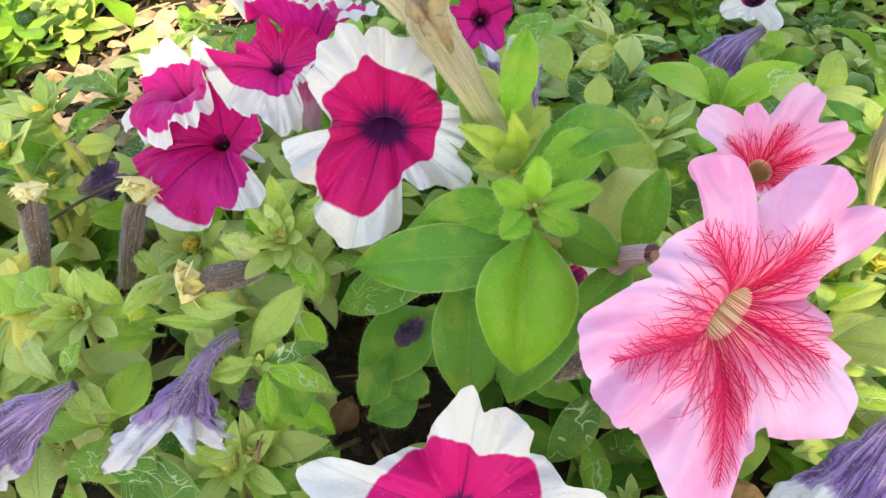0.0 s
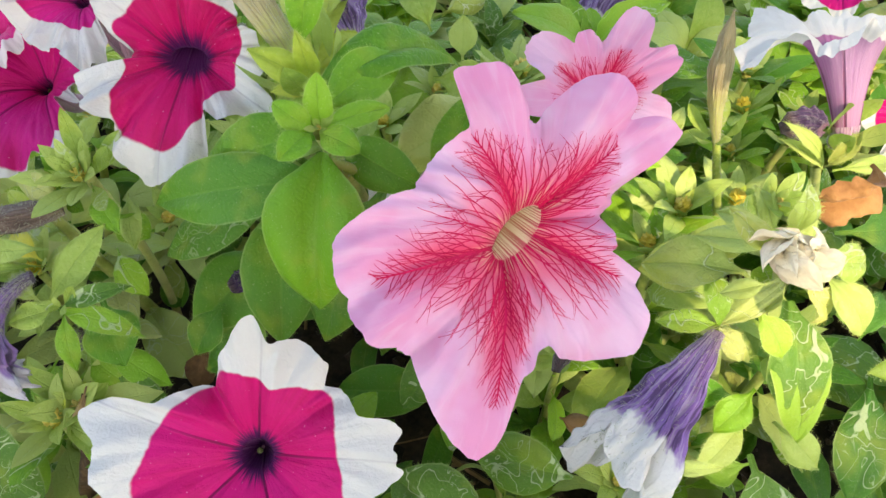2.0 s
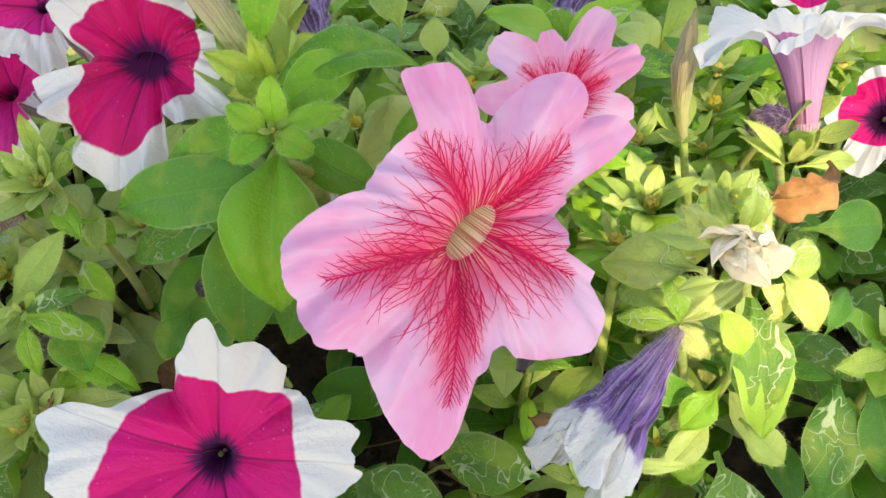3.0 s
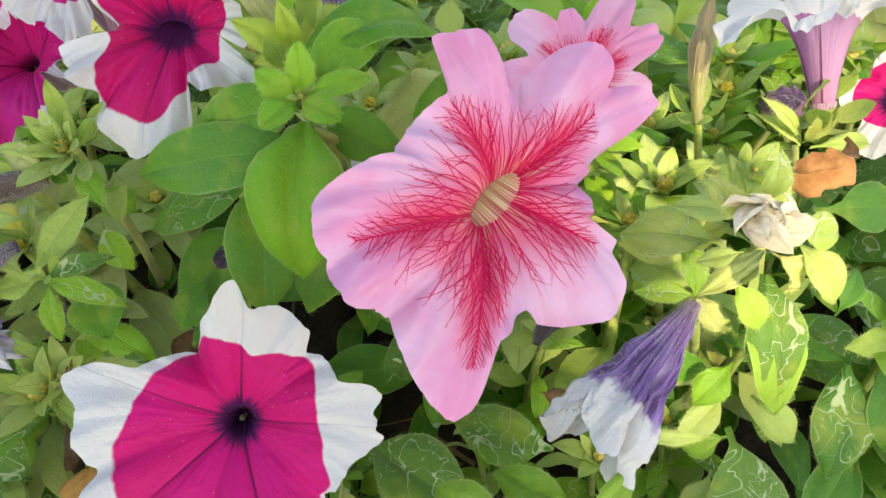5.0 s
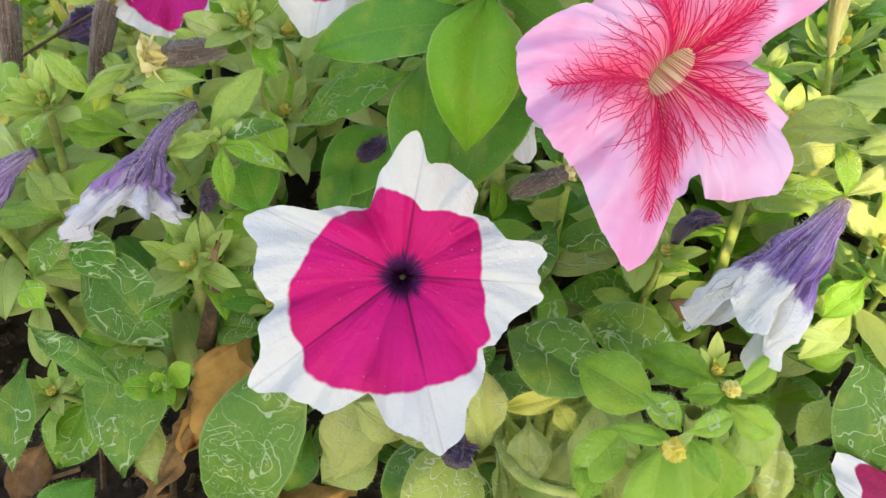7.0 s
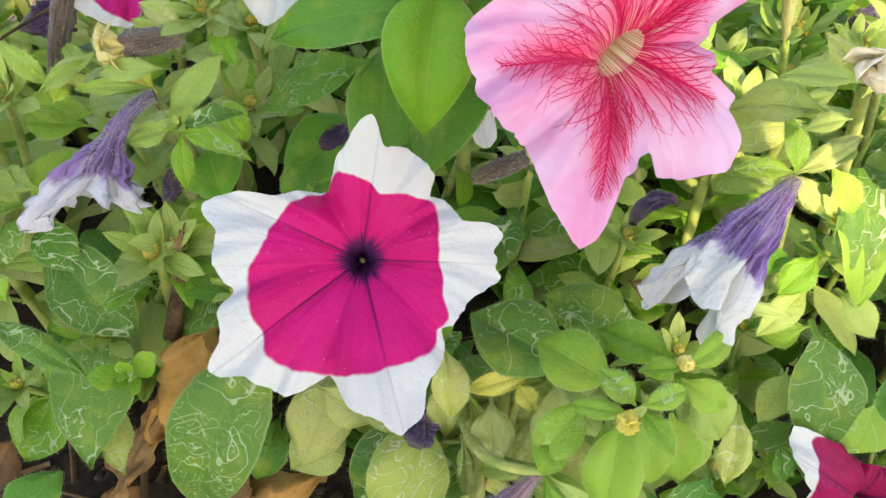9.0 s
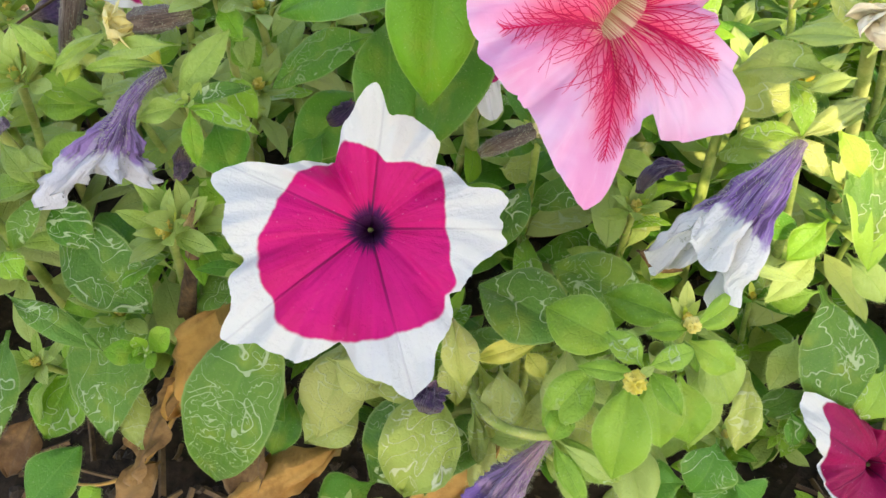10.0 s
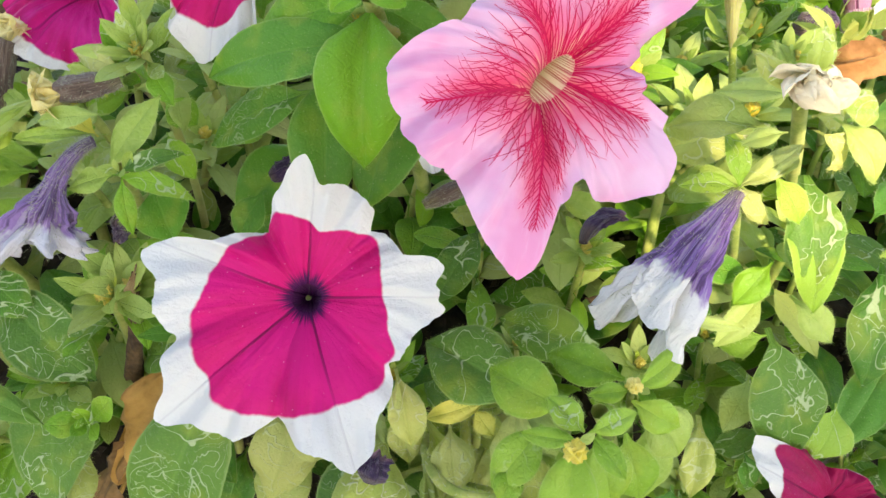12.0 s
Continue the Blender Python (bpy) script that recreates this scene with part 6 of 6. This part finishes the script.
s = shoot("petunia shoot under the white side-turned flower", (0.1709, 0.1820, 0.1650), (0.2607, 0.2659, 0.0200))
leaf(s, (0.1718, 0.1819, 0.1650), (0.1572, 0.1850, 0.1800), 0.00580, LEAF_PALE, bend=0.1)
leaf(s, (0.1713, 0.1807, 0.1650), (0.1586, 0.1863, 0.1720), 0.00437, LEAF_PALE, bend=0.1)
leaf(s, (0.1729, 0.1799, 0.1670), (0.1755, 0.1772, 0.1820), 0.00656, LEAF_FADED, bend=0.1)
leaf(s, (0.1806, 0.1839, 0.1600), (0.2034, 0.1901, 0.1550), 0.00642, LEAF_PALE, bend=0.1)
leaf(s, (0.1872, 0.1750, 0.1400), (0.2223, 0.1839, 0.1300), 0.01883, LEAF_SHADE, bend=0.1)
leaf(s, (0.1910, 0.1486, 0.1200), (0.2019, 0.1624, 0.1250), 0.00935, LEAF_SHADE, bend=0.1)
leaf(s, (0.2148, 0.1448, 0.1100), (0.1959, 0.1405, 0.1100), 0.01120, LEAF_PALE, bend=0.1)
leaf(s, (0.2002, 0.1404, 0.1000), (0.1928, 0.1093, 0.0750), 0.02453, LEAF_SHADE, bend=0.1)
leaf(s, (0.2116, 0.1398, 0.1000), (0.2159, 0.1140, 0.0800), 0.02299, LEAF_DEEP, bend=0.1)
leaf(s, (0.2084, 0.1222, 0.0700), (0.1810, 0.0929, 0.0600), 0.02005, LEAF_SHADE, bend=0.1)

# dry folded leaf lying on the bright shoot
d = thing("dead_leaf", (0.1580, 0.1590, 0.1720), "folded orange-brown dry leaf resting on shoots", "dead leaf", "dead leaves")
part("blade", leaf_mesh((0.1520, 0.1570, 0.1790), (0.1720, 0.1610, 0.1830), 0.0150, bend=0.2, fold=2.4, stalk=0.02, wave=0.4, seed=4.0, roll=48, nu=22, nv=8, blunt=0.45), DRY_FOLD, d)

# ---- litter on the soil ----
def dead_leaf(label, base, tip, width, bend, fold, roll, seed):
    d = thing("dead_leaf", base, label, "dead leaf", "dead leaves")
    part("blade", leaf_mesh(base, tip, width, bend=bend, fold=fold, roll=roll, wave=0.32, seed=seed, stalk=0.06, nu=22, nv=7), DRY if "orange" in label else DRY_DULL, d)


dead_leaf("curled orange-brown dead leaf hanging by the stems", (-0.0477, 0.1320, 0.0750), (-0.0737, 0.1037, 0.0350), 0.02289, 0.12, 0.5, 10, 1.0)
dead_leaf("narrow twisted brown dead leaf on the soil", (-0.0693, 0.1151, 0.0450), (-0.0936, 0.0853, 0.0080), 0.01330, 0.1, 0.9, 30, 2.0)
dead_leaf("brown dead leaf upright from the litter", (-0.0418, 0.1039, 0.0350), (-0.0540, 0.0773, 0.0060), 0.01960, 0.1, 0.4, 0, 3.0)
dead_leaf("orange dead leaf with curled tip on soil", (-0.0095, 0.0961, 0.0300), (-0.0582, 0.0788, 0.0080), 0.01531, 0.14, 0.7, -15, 4.0)
dead_leaf("broad orange-tan dead leaf caught below the withered flower", (0.0510, 0.0850, 0.0640), (0.0120, 0.0600, 0.0380), 0.0150, 0.1, 0.5, 0, 5.0)
dead_leaf("dull brown dead leaf at the bed edge", (-0.1378, 0.1104, 0.0200), (-0.1481, 0.0903, 0.0060), 0.01801, 0.1, 0.4, 0, 6.0)
dead_leaf("brown dead leaf lying flat in shade", (-0.0849, 0.0952, 0.0120), (-0.1004, 0.0793, 0.0060), 0.01546, 0.1, 0.3, 0, 7.0)
dead_leaf("brown scrap of dead leaf under shoots", (-0.0383, 0.1705, 0.0600), (-0.0332, 0.1829, 0.0700), 0.01254, 0.1, 0.3, 0, 8.0)
dead_leaf("curled russet dead leaf behind the bed", (0.1368, 0.4320, 0.0450), (0.1564, 0.4108, 0.0500), 0.01775, 0.3, 0.6, 0, 9.0)
dead_leaf("russet dead leaf on far soil", (0.0794, 0.3873, 0.0300), (0.1012, 0.4199, 0.0300), 0.01433, 0.2, 0.5, 0, 10.0)
dead_leaf("reddish spotted fading leaf below the folded flower", (0.0950, 0.1345, 0.1000), (0.1108, 0.1282, 0.0970), 0.00754, 0.1, 0.3, 0, 11.0)

tw = thing("dry_stalk", (-0.0860, 0.1290, 0.0050), "dry brown frayed stalk standing among shoots", "dry stalk", "dry stalks")
part("stem", tube_mesh([(-0.0860, 0.1290, 0.0050), (-0.0700, 0.1240, 0.0550), (-0.0600, 0.1350, 0.0900), (-0.0560, 0.1447, 0.1100)], [0.0040, 0.0036, 0.0026, 0.0010], 14, 3, 0.3, n=30, crumple=0.7), TWIG, tw)
part("split_end", leaf_mesh((-0.0606, 0.1355, 0.0930), (-0.0552, 0.1455, 0.1130), 0.0026, bend=0.1, fold=0.6, wave=0.3, seed=6.0, stalk=0.0, nu=12, nv=2), DRY_PALE, tw, "pale tan split end")
tw = thing("dry_stalk", (-0.1206, 0.0882, 0.0060), "thin pale dry stem lying on soil", "dry stalk", "dry stalks")
part("stem", tube_mesh([(-0.1196, 0.0874, 0.0080), (-0.0985, 0.0830, 0.0080), (-0.0849, 0.0952, 0.0120), (-0.0757, 0.1157, 0.0300)], [0.0006, 0.0009, 0.0010], 6, n=16), DRY, tw)
tw = thing("dry_stalk", (-0.1689, 0.2395, 0.1000), "thin pale stem slanting between flowers", "dry stalk", "dry stalks")
part("stem", tube_mesh([(-0.1773, 0.2365, 0.1000), (-0.1561, 0.2496, 0.1100), (-0.1329, 0.2562, 0.1200), (-0.1067, 0.2422, 0.1400)], [0.0007, 0.0007, 0.0007], 6, n=12), TWIG, tw)

rl = random.Random(55)
scraps = bmesh.new()
scraps.loops.layers.uv.new("leaf")
for i in range(150):
    a, ln = rl.uniform(0, 6.28), rl.uniform(0.010, 0.030)
    x, y = rl.gauss(-0.215, 0.05), rl.gauss(0.43, 0.08)
    p = Vector((x, y, rl.uniform(0.006, 0.016)))
    one = leaf_mesh(p, p + Vector((math.cos(a) * ln, math.sin(a) * ln, rl.uniform(-0.002, 0.008))), ln * rl.uniform(0.4, 0.7), bend=rl.uniform(0, 0.3), fold=rl.uniform(0.2, 1.0), wave=0.2, seed=i * 1.9, stalk=0.05, nu=8, nv=3, hint=(0, -0.2, 1))
    me = bpy.data.meshes.new("scrap")
    one.to_mesh(me)
    one.free()
    scraps.from_mesh(me)
    bpy.data.meshes.remove(me)
for f in scraps.faces:
    f.smooth = True
me = bpy.data.meshes.new("leaf_litter")
scraps.to_mesh(me)
scraps.free()
me.materials.append(STRAW)
tagged(new("leaf_litter", me), "curled tan dead leaves covering bare soil", "litter", kind="stuff")

rnd = random.Random(77)


def litter(count, x0, x1, y0, y1, kind, seed):
    """Loose soil crumbs or straw scraps, joined: nobody could count them."""
    r = random.Random(seed)
    verts, faces = [], []
    for _ in range(count):
        x, y = r.uniform(x0, x1), r.uniform(y0, y1)
        p = Vector((x, y, 0))
        z = noise.noise(p * 14) * 0.010 + noise.noise(p * 45) * 0.005 + abs(noise.noise(p * 120)) * 0.004
        if kind == "crumb":
            size = r.uniform(0.0008, 0.0042)
            n0 = len(verts)
            for dz, k in ((-0.4, 0.8), (0.3, 1.0), (0.9, 0.45)):
                for q in range(5):
                    a = q * 1.2566 + r.uniform(-0.3, 0.3) + dz
                    verts.append((x + math.cos(a) * size * k * r.uniform(0.7, 1.2), y + math.sin(a) * size * k * r.uniform(0.7, 1.2), z + size * dz))
            for lvl in (0, 5):
                for q in range(5):
                    faces.append((n0 + lvl + q, n0 + lvl + (q + 1) % 5, n0 + lvl + 5 + (q + 1) % 5, n0 + lvl + 5 + q))
            faces.append(tuple(n0 + 10 + q for q in range(5)))
        else:
            a, ln, w = r.uniform(0, 6.28), r.uniform(0.006, 0.03), r.uniform(0.0004, 0.0016)
            dx, dy = math.cos(a) * ln / 2, math.sin(a) * ln / 2
            px, py = -math.sin(a) * w, math.cos(a) * w
            tilt = r.uniform(-0.003, 0.006)
            n0 = len(verts)
            for s_, zz in ((-1, 0.001), (0, 0.0022), (1, 0.001 + tilt)):
                verts += [(x + dx * s_ - px, y + dy * s_ - py, z + zz), (x + dx * s_, y + dy * s_, z + zz + w), (x + dx * s_ + px, y + dy * s_ + py, z + zz)]
            for b in (0, 3):
                faces += [(n0 + b, n0 + b + 1, n0 + b + 4, n0 + b + 3), (n0 + b + 1, n0 + b + 2, n0 + b + 5, n0 + b + 4)]
    me = bpy.data.meshes.new(kind)
    me.from_pydata(verts, [], faces)
    return me


# near scraps are darker than the far straw: shade put into the litter colour
for name, kind, count, mat, label, seed, y0, y1 in (("soil_crumbs", "crumb", 8000, CLOD, "loose crumbs of dry brown soil", 5, 0.0, 0.8), ("dark_litter", "straw", 700, TWIG, "stems and leaf scraps, darkened to match shaded near soil", 7, 0.0, 0.34),
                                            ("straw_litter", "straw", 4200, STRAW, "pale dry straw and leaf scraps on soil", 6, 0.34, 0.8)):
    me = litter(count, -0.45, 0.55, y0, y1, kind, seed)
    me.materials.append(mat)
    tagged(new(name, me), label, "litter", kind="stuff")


# ---- the rest of the planting ----
def bush(seed, height, size, pairs, mats, label, dark_low=True):
    """An upright leafy petunia shoot at the origin: opposite leaves up the stem and a tuft on top."""
    r = random.Random(seed)
    b = thing("petunia_shoot", (0, 0, 0), label, "plant shoot", "bedding petunia shoots")
    lean = Vector((r.uniform(-0.3, 0.3), r.uniform(-0.3, 0.1), 1)).normalized()
    top = lean * height
    part("stem", tube_mesh([(0, 0, -0.01), top * 0.5 + Vector((0.006, 0, 0)), top], [0.0022, 0.0014], 6, n=6), STEM, b)
    blades = []
    for i in range(pairs):
        u = 0.3 + 0.66 * i / pairs
        at = top * u
        turn = i * 90 + r.uniform(-25, 25)
        for side in (0, 180):
            a = radians(turn + side + r.uniform(-20, 20))
            ln = size * (1.1 - 0.45 * i / pairs) * r.uniform(0.7, 1.2)
            way = Vector((math.cos(a), math.sin(a), r.uniform(-0.2, 0.6))).normalized()
            # lowest two leaf pairs take deep green: understory shade put into the colour
            blades.append((at, at + way * ln, ln * r.uniform(0.34, 0.50), (LEAF_DEEP if dark_low and i < 2 else r.choice(mats)), dict(bend=r.uniform(0.02, 0.25), fold=r.uniform(0.15, 0.6), hint=(0, -0.25, 1), seed=seed * 7.7 + i * 2 + side, nu=10, nv=3, roll=r.uniform(-30, 30), wave=0.09, blunt=r.uniform(0.65, 0.95), wide=r.uniform(0.44, 0.56))))
    for i in range(12):
        a = radians(137.5 * i)
        way = Vector((math.cos(a), math.sin(a) - 0.15, 0.42 + 0.11 * i)).normalized()
        ln = size * (0.66 - 0.036 * i)
        blades.append((top, top + way * ln, ln * r.uniform(0.30, 0.40), mats[0] if i < 6 else LEAF_LIME if i > 9 else LEAF_PALE, dict(bend=r.uniform(0, 0.15), hint=(0, -0.3, 1), seed=seed + i * 1.3, nu=8, nv=3)))
    part("bud", crumple_mesh(top + Vector((0, -0.001, 0.004)), 0.0022, seed, 2.0, (1, 1, 1.3)), BUD_YELLOW, b)
    for p, q, w, m, more in blades:
        leaf(b, p, q, w, m, **more)
    return b


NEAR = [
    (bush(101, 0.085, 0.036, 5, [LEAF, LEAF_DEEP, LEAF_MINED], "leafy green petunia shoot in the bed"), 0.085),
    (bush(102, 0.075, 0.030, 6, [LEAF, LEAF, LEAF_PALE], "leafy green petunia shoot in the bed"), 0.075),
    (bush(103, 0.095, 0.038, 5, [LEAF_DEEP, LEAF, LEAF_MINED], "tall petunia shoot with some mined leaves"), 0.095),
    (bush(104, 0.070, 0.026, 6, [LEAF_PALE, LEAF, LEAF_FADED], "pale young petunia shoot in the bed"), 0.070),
    # palest shoot, without dark low leaves: bright sun put into the leaf colour
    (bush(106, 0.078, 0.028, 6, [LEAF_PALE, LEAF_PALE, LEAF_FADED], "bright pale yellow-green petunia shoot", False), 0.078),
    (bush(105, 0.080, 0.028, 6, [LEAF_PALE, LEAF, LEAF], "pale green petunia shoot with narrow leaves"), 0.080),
]


def blade_set(seed, height, size, pairs):
    """Leaf blades of one far shoot at the origin, joined: vertices, quads and leaf coordinates."""
    r = random.Random(seed)
    whole = bmesh.new()
    whole.loops.layers.uv.new("leaf")
    for i in range(pairs * 2 + 9):
        tuft = i >= pairs * 2
        u = 1.0 if tuft else 0.3 + 0.66 * (i // 2) / pairs
        a = radians(137.5 * i + r.uniform(-25, 25))
        ln = size * (r.uniform(0.3, 0.6) if tuft else (1.1 - 0.45 * (i // 2) / pairs) * r.uniform(0.7, 1.2))
        way = Vector((math.cos(a), math.sin(a), r.uniform(0.4, 1.2) if tuft else r.uniform(-0.2, 0.6))).normalized()
        at = Vector((0, 0, height * u))
        one = leaf_mesh(at, at + way * ln, ln * r.uniform(0.35, 0.58), bend=r.uniform(0.02, 0.25), fold=r.uniform(0.15, 0.6), hint=(0, -0.25, 1), seed=seed * 7.7 + i, nu=8, nv=2, roll=r.uniform(-30, 30), wave=0.09, blunt=r.uniform(0.65, 0.95), wide=r.uniform(0.44, 0.56))
        me = bpy.data.meshes.new("blade")
        one.to_mesh(me)
        one.free()
        whole.from_mesh(me)
        bpy.data.meshes.remove(me)
    me = bpy.data.meshes.new("blades")
    whole.to_mesh(me)
    whole.free()
    v = np.empty(len(me.vertices) * 3)
    me.vertices.foreach_get("co", v)
    f = np.empty(len(me.loops), dtype=np.int32)
    me.loops.foreach_get("vertex_index", f)
    w = np.empty(len(me.loops) * 2)
    me.uv_layers["leaf"].data.foreach_get("uv", w)
    bpy.data.meshes.remove(me)
    return v.reshape(-1, 3), f.reshape(-1, 4), w


FAR_MATS = [LEAF, LEAF_MINED, LEAF_FADED, LEAF, LEAF_PALE]
FAR = [(blade_set(111, 0.065, 0.036, 5), 0.065), (blade_set(112, 0.060, 0.032, 6), 0.060), (blade_set(113, 0.060, 0.042, 4), 0.060), (blade_set(114, 0.065, 0.046, 4), 0.065)]
far_v, far_f, far_uv, far_m, far_n = [], [], [], [], 0


def canopy(x, y):
    """Height of the planting: low at the near edge, full in the middle, lower behind."""
    if y < 0.10:
        return 0.055
    if y < 0.16:
        return 0.055 + (y - 0.10) / 0.06 * 0.05
    if y < 0.31:
        return 0.112
    return max(0.06, 0.112 - (y - 0.31) * 0.45)


def keep_clear(x, y):
    """Open soil at the near edge, bare patches behind and the hollow under the big shoot."""
    if y < 0.125 and x < 0.0 - (0.115 - y) * 0.5:
        return True
    if math.hypot((x + 0.022) / 0.034, (y - 0.185) / 0.05) < 1 or math.hypot((x + 0.046) / 0.024, (y - 0.215) / 0.062) < 1:
        return True
    if math.hypot((x + 0.215) / 0.052, (y - 0.41) / 0.10) < 1 or math.hypot((x + 0.17) / 0.07, (y - 0.54) / 0.05) < 1 or math.hypot((x - 0.085) / 0.03, (y - 0.42) / 0.04) < 1 or math.hypot((x - 0.37) / 0.05, (y - 0.45) / 0.04) < 1:
        return True
    return False


used = set()
pick = random.Random(8)
for i in range(27):
    for j in range(20):
        x = -0.44 + 0.036 * i + rnd.uniform(-0.014, 0.014)
        y = 0.02 + 0.036 * j + rnd.uniform(-0.014, 0.014)
        if keep_clear(x, y) or y < 0.045:
            continue
        near = y < 0.32 and -0.22 < x < 0.32
        if not near:
            (vs_, fs_, ws_), tall = rnd.choice(FAR)
            k = canopy(x, y) / tall * rnd.uniform(0.75, 1.1)
            m = np.array(pose(x, y, 0, rnd.uniform(-14, 14), rnd.uniform(-14, 14), rnd.uniform(0, 360)))
            far_v.append(vs_ * k @ m[:3, :3].T + m[:3, 3])
            far_f.append(fs_ + far_n)
            far_uv.append(ws_)
            far_m.append(np.full(len(fs_), rnd.randrange(5)))
            far_n += len(vs_)
            continue
        proto, tall = rnd.choice(NEAR)
        # paler shoots on the sunny side, so the colour holds part of the sunlight
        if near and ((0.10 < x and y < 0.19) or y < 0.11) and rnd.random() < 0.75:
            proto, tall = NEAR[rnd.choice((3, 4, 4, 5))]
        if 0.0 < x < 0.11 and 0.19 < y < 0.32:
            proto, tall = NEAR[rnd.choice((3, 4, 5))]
        # deeper green shoots past here: shade put into the leaf colour
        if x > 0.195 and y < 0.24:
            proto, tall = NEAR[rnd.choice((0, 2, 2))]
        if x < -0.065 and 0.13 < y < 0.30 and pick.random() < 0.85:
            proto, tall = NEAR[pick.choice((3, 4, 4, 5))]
        elif -0.065 <= x < 0.0 and y < 0.27:
            proto, tall = NEAR[pick.choice((0, 2))]
        k = canopy(x, y) / tall * rnd.uniform(0.82, 1.08)
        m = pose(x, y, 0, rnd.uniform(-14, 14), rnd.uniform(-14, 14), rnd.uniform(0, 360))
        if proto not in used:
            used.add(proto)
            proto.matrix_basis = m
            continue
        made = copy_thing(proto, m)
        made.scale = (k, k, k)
far_me = bpy.data.meshes.new("back_foliage")
far_me.from_pydata(np.concatenate(far_v).tolist(), [], np.concatenate(far_f).tolist())
far_me.uv_layers.new(name="leaf").data.foreach_set("uv", np.concatenate(far_uv))
for mat in FAR_MATS:
    far_me.materials.append(mat)
far_me.polygons.foreach_set("material_index", np.concatenate(far_m).astype(np.int32))
far_me.polygons.foreach_set("use_smooth", [True] * len(far_me.polygons))
tagged(new("back_foliage", far_me), "mass of green and yellowing petunia leaves behind", "foliage", kind="stuff")

# ---- overhanging branch of a made-up small tree outside the view, added to hold the sun off most of the bed ----
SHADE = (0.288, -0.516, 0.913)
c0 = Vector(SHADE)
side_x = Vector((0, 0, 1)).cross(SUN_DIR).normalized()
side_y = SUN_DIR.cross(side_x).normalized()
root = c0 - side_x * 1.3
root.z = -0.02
branch = thing("small_tree", root, "unseen leafy tree added to shade the flower bed", "tree")
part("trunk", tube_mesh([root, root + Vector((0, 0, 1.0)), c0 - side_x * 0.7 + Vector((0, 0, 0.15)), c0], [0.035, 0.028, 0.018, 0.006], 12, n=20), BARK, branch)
crown = bmesh.new()
lay = crown.loops.layers.uv.new("leaf")
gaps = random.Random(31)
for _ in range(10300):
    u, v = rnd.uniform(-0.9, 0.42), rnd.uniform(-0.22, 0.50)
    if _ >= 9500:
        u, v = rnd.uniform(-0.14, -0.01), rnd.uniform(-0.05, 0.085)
    # leaves are left out to shape where sun reaches the bed
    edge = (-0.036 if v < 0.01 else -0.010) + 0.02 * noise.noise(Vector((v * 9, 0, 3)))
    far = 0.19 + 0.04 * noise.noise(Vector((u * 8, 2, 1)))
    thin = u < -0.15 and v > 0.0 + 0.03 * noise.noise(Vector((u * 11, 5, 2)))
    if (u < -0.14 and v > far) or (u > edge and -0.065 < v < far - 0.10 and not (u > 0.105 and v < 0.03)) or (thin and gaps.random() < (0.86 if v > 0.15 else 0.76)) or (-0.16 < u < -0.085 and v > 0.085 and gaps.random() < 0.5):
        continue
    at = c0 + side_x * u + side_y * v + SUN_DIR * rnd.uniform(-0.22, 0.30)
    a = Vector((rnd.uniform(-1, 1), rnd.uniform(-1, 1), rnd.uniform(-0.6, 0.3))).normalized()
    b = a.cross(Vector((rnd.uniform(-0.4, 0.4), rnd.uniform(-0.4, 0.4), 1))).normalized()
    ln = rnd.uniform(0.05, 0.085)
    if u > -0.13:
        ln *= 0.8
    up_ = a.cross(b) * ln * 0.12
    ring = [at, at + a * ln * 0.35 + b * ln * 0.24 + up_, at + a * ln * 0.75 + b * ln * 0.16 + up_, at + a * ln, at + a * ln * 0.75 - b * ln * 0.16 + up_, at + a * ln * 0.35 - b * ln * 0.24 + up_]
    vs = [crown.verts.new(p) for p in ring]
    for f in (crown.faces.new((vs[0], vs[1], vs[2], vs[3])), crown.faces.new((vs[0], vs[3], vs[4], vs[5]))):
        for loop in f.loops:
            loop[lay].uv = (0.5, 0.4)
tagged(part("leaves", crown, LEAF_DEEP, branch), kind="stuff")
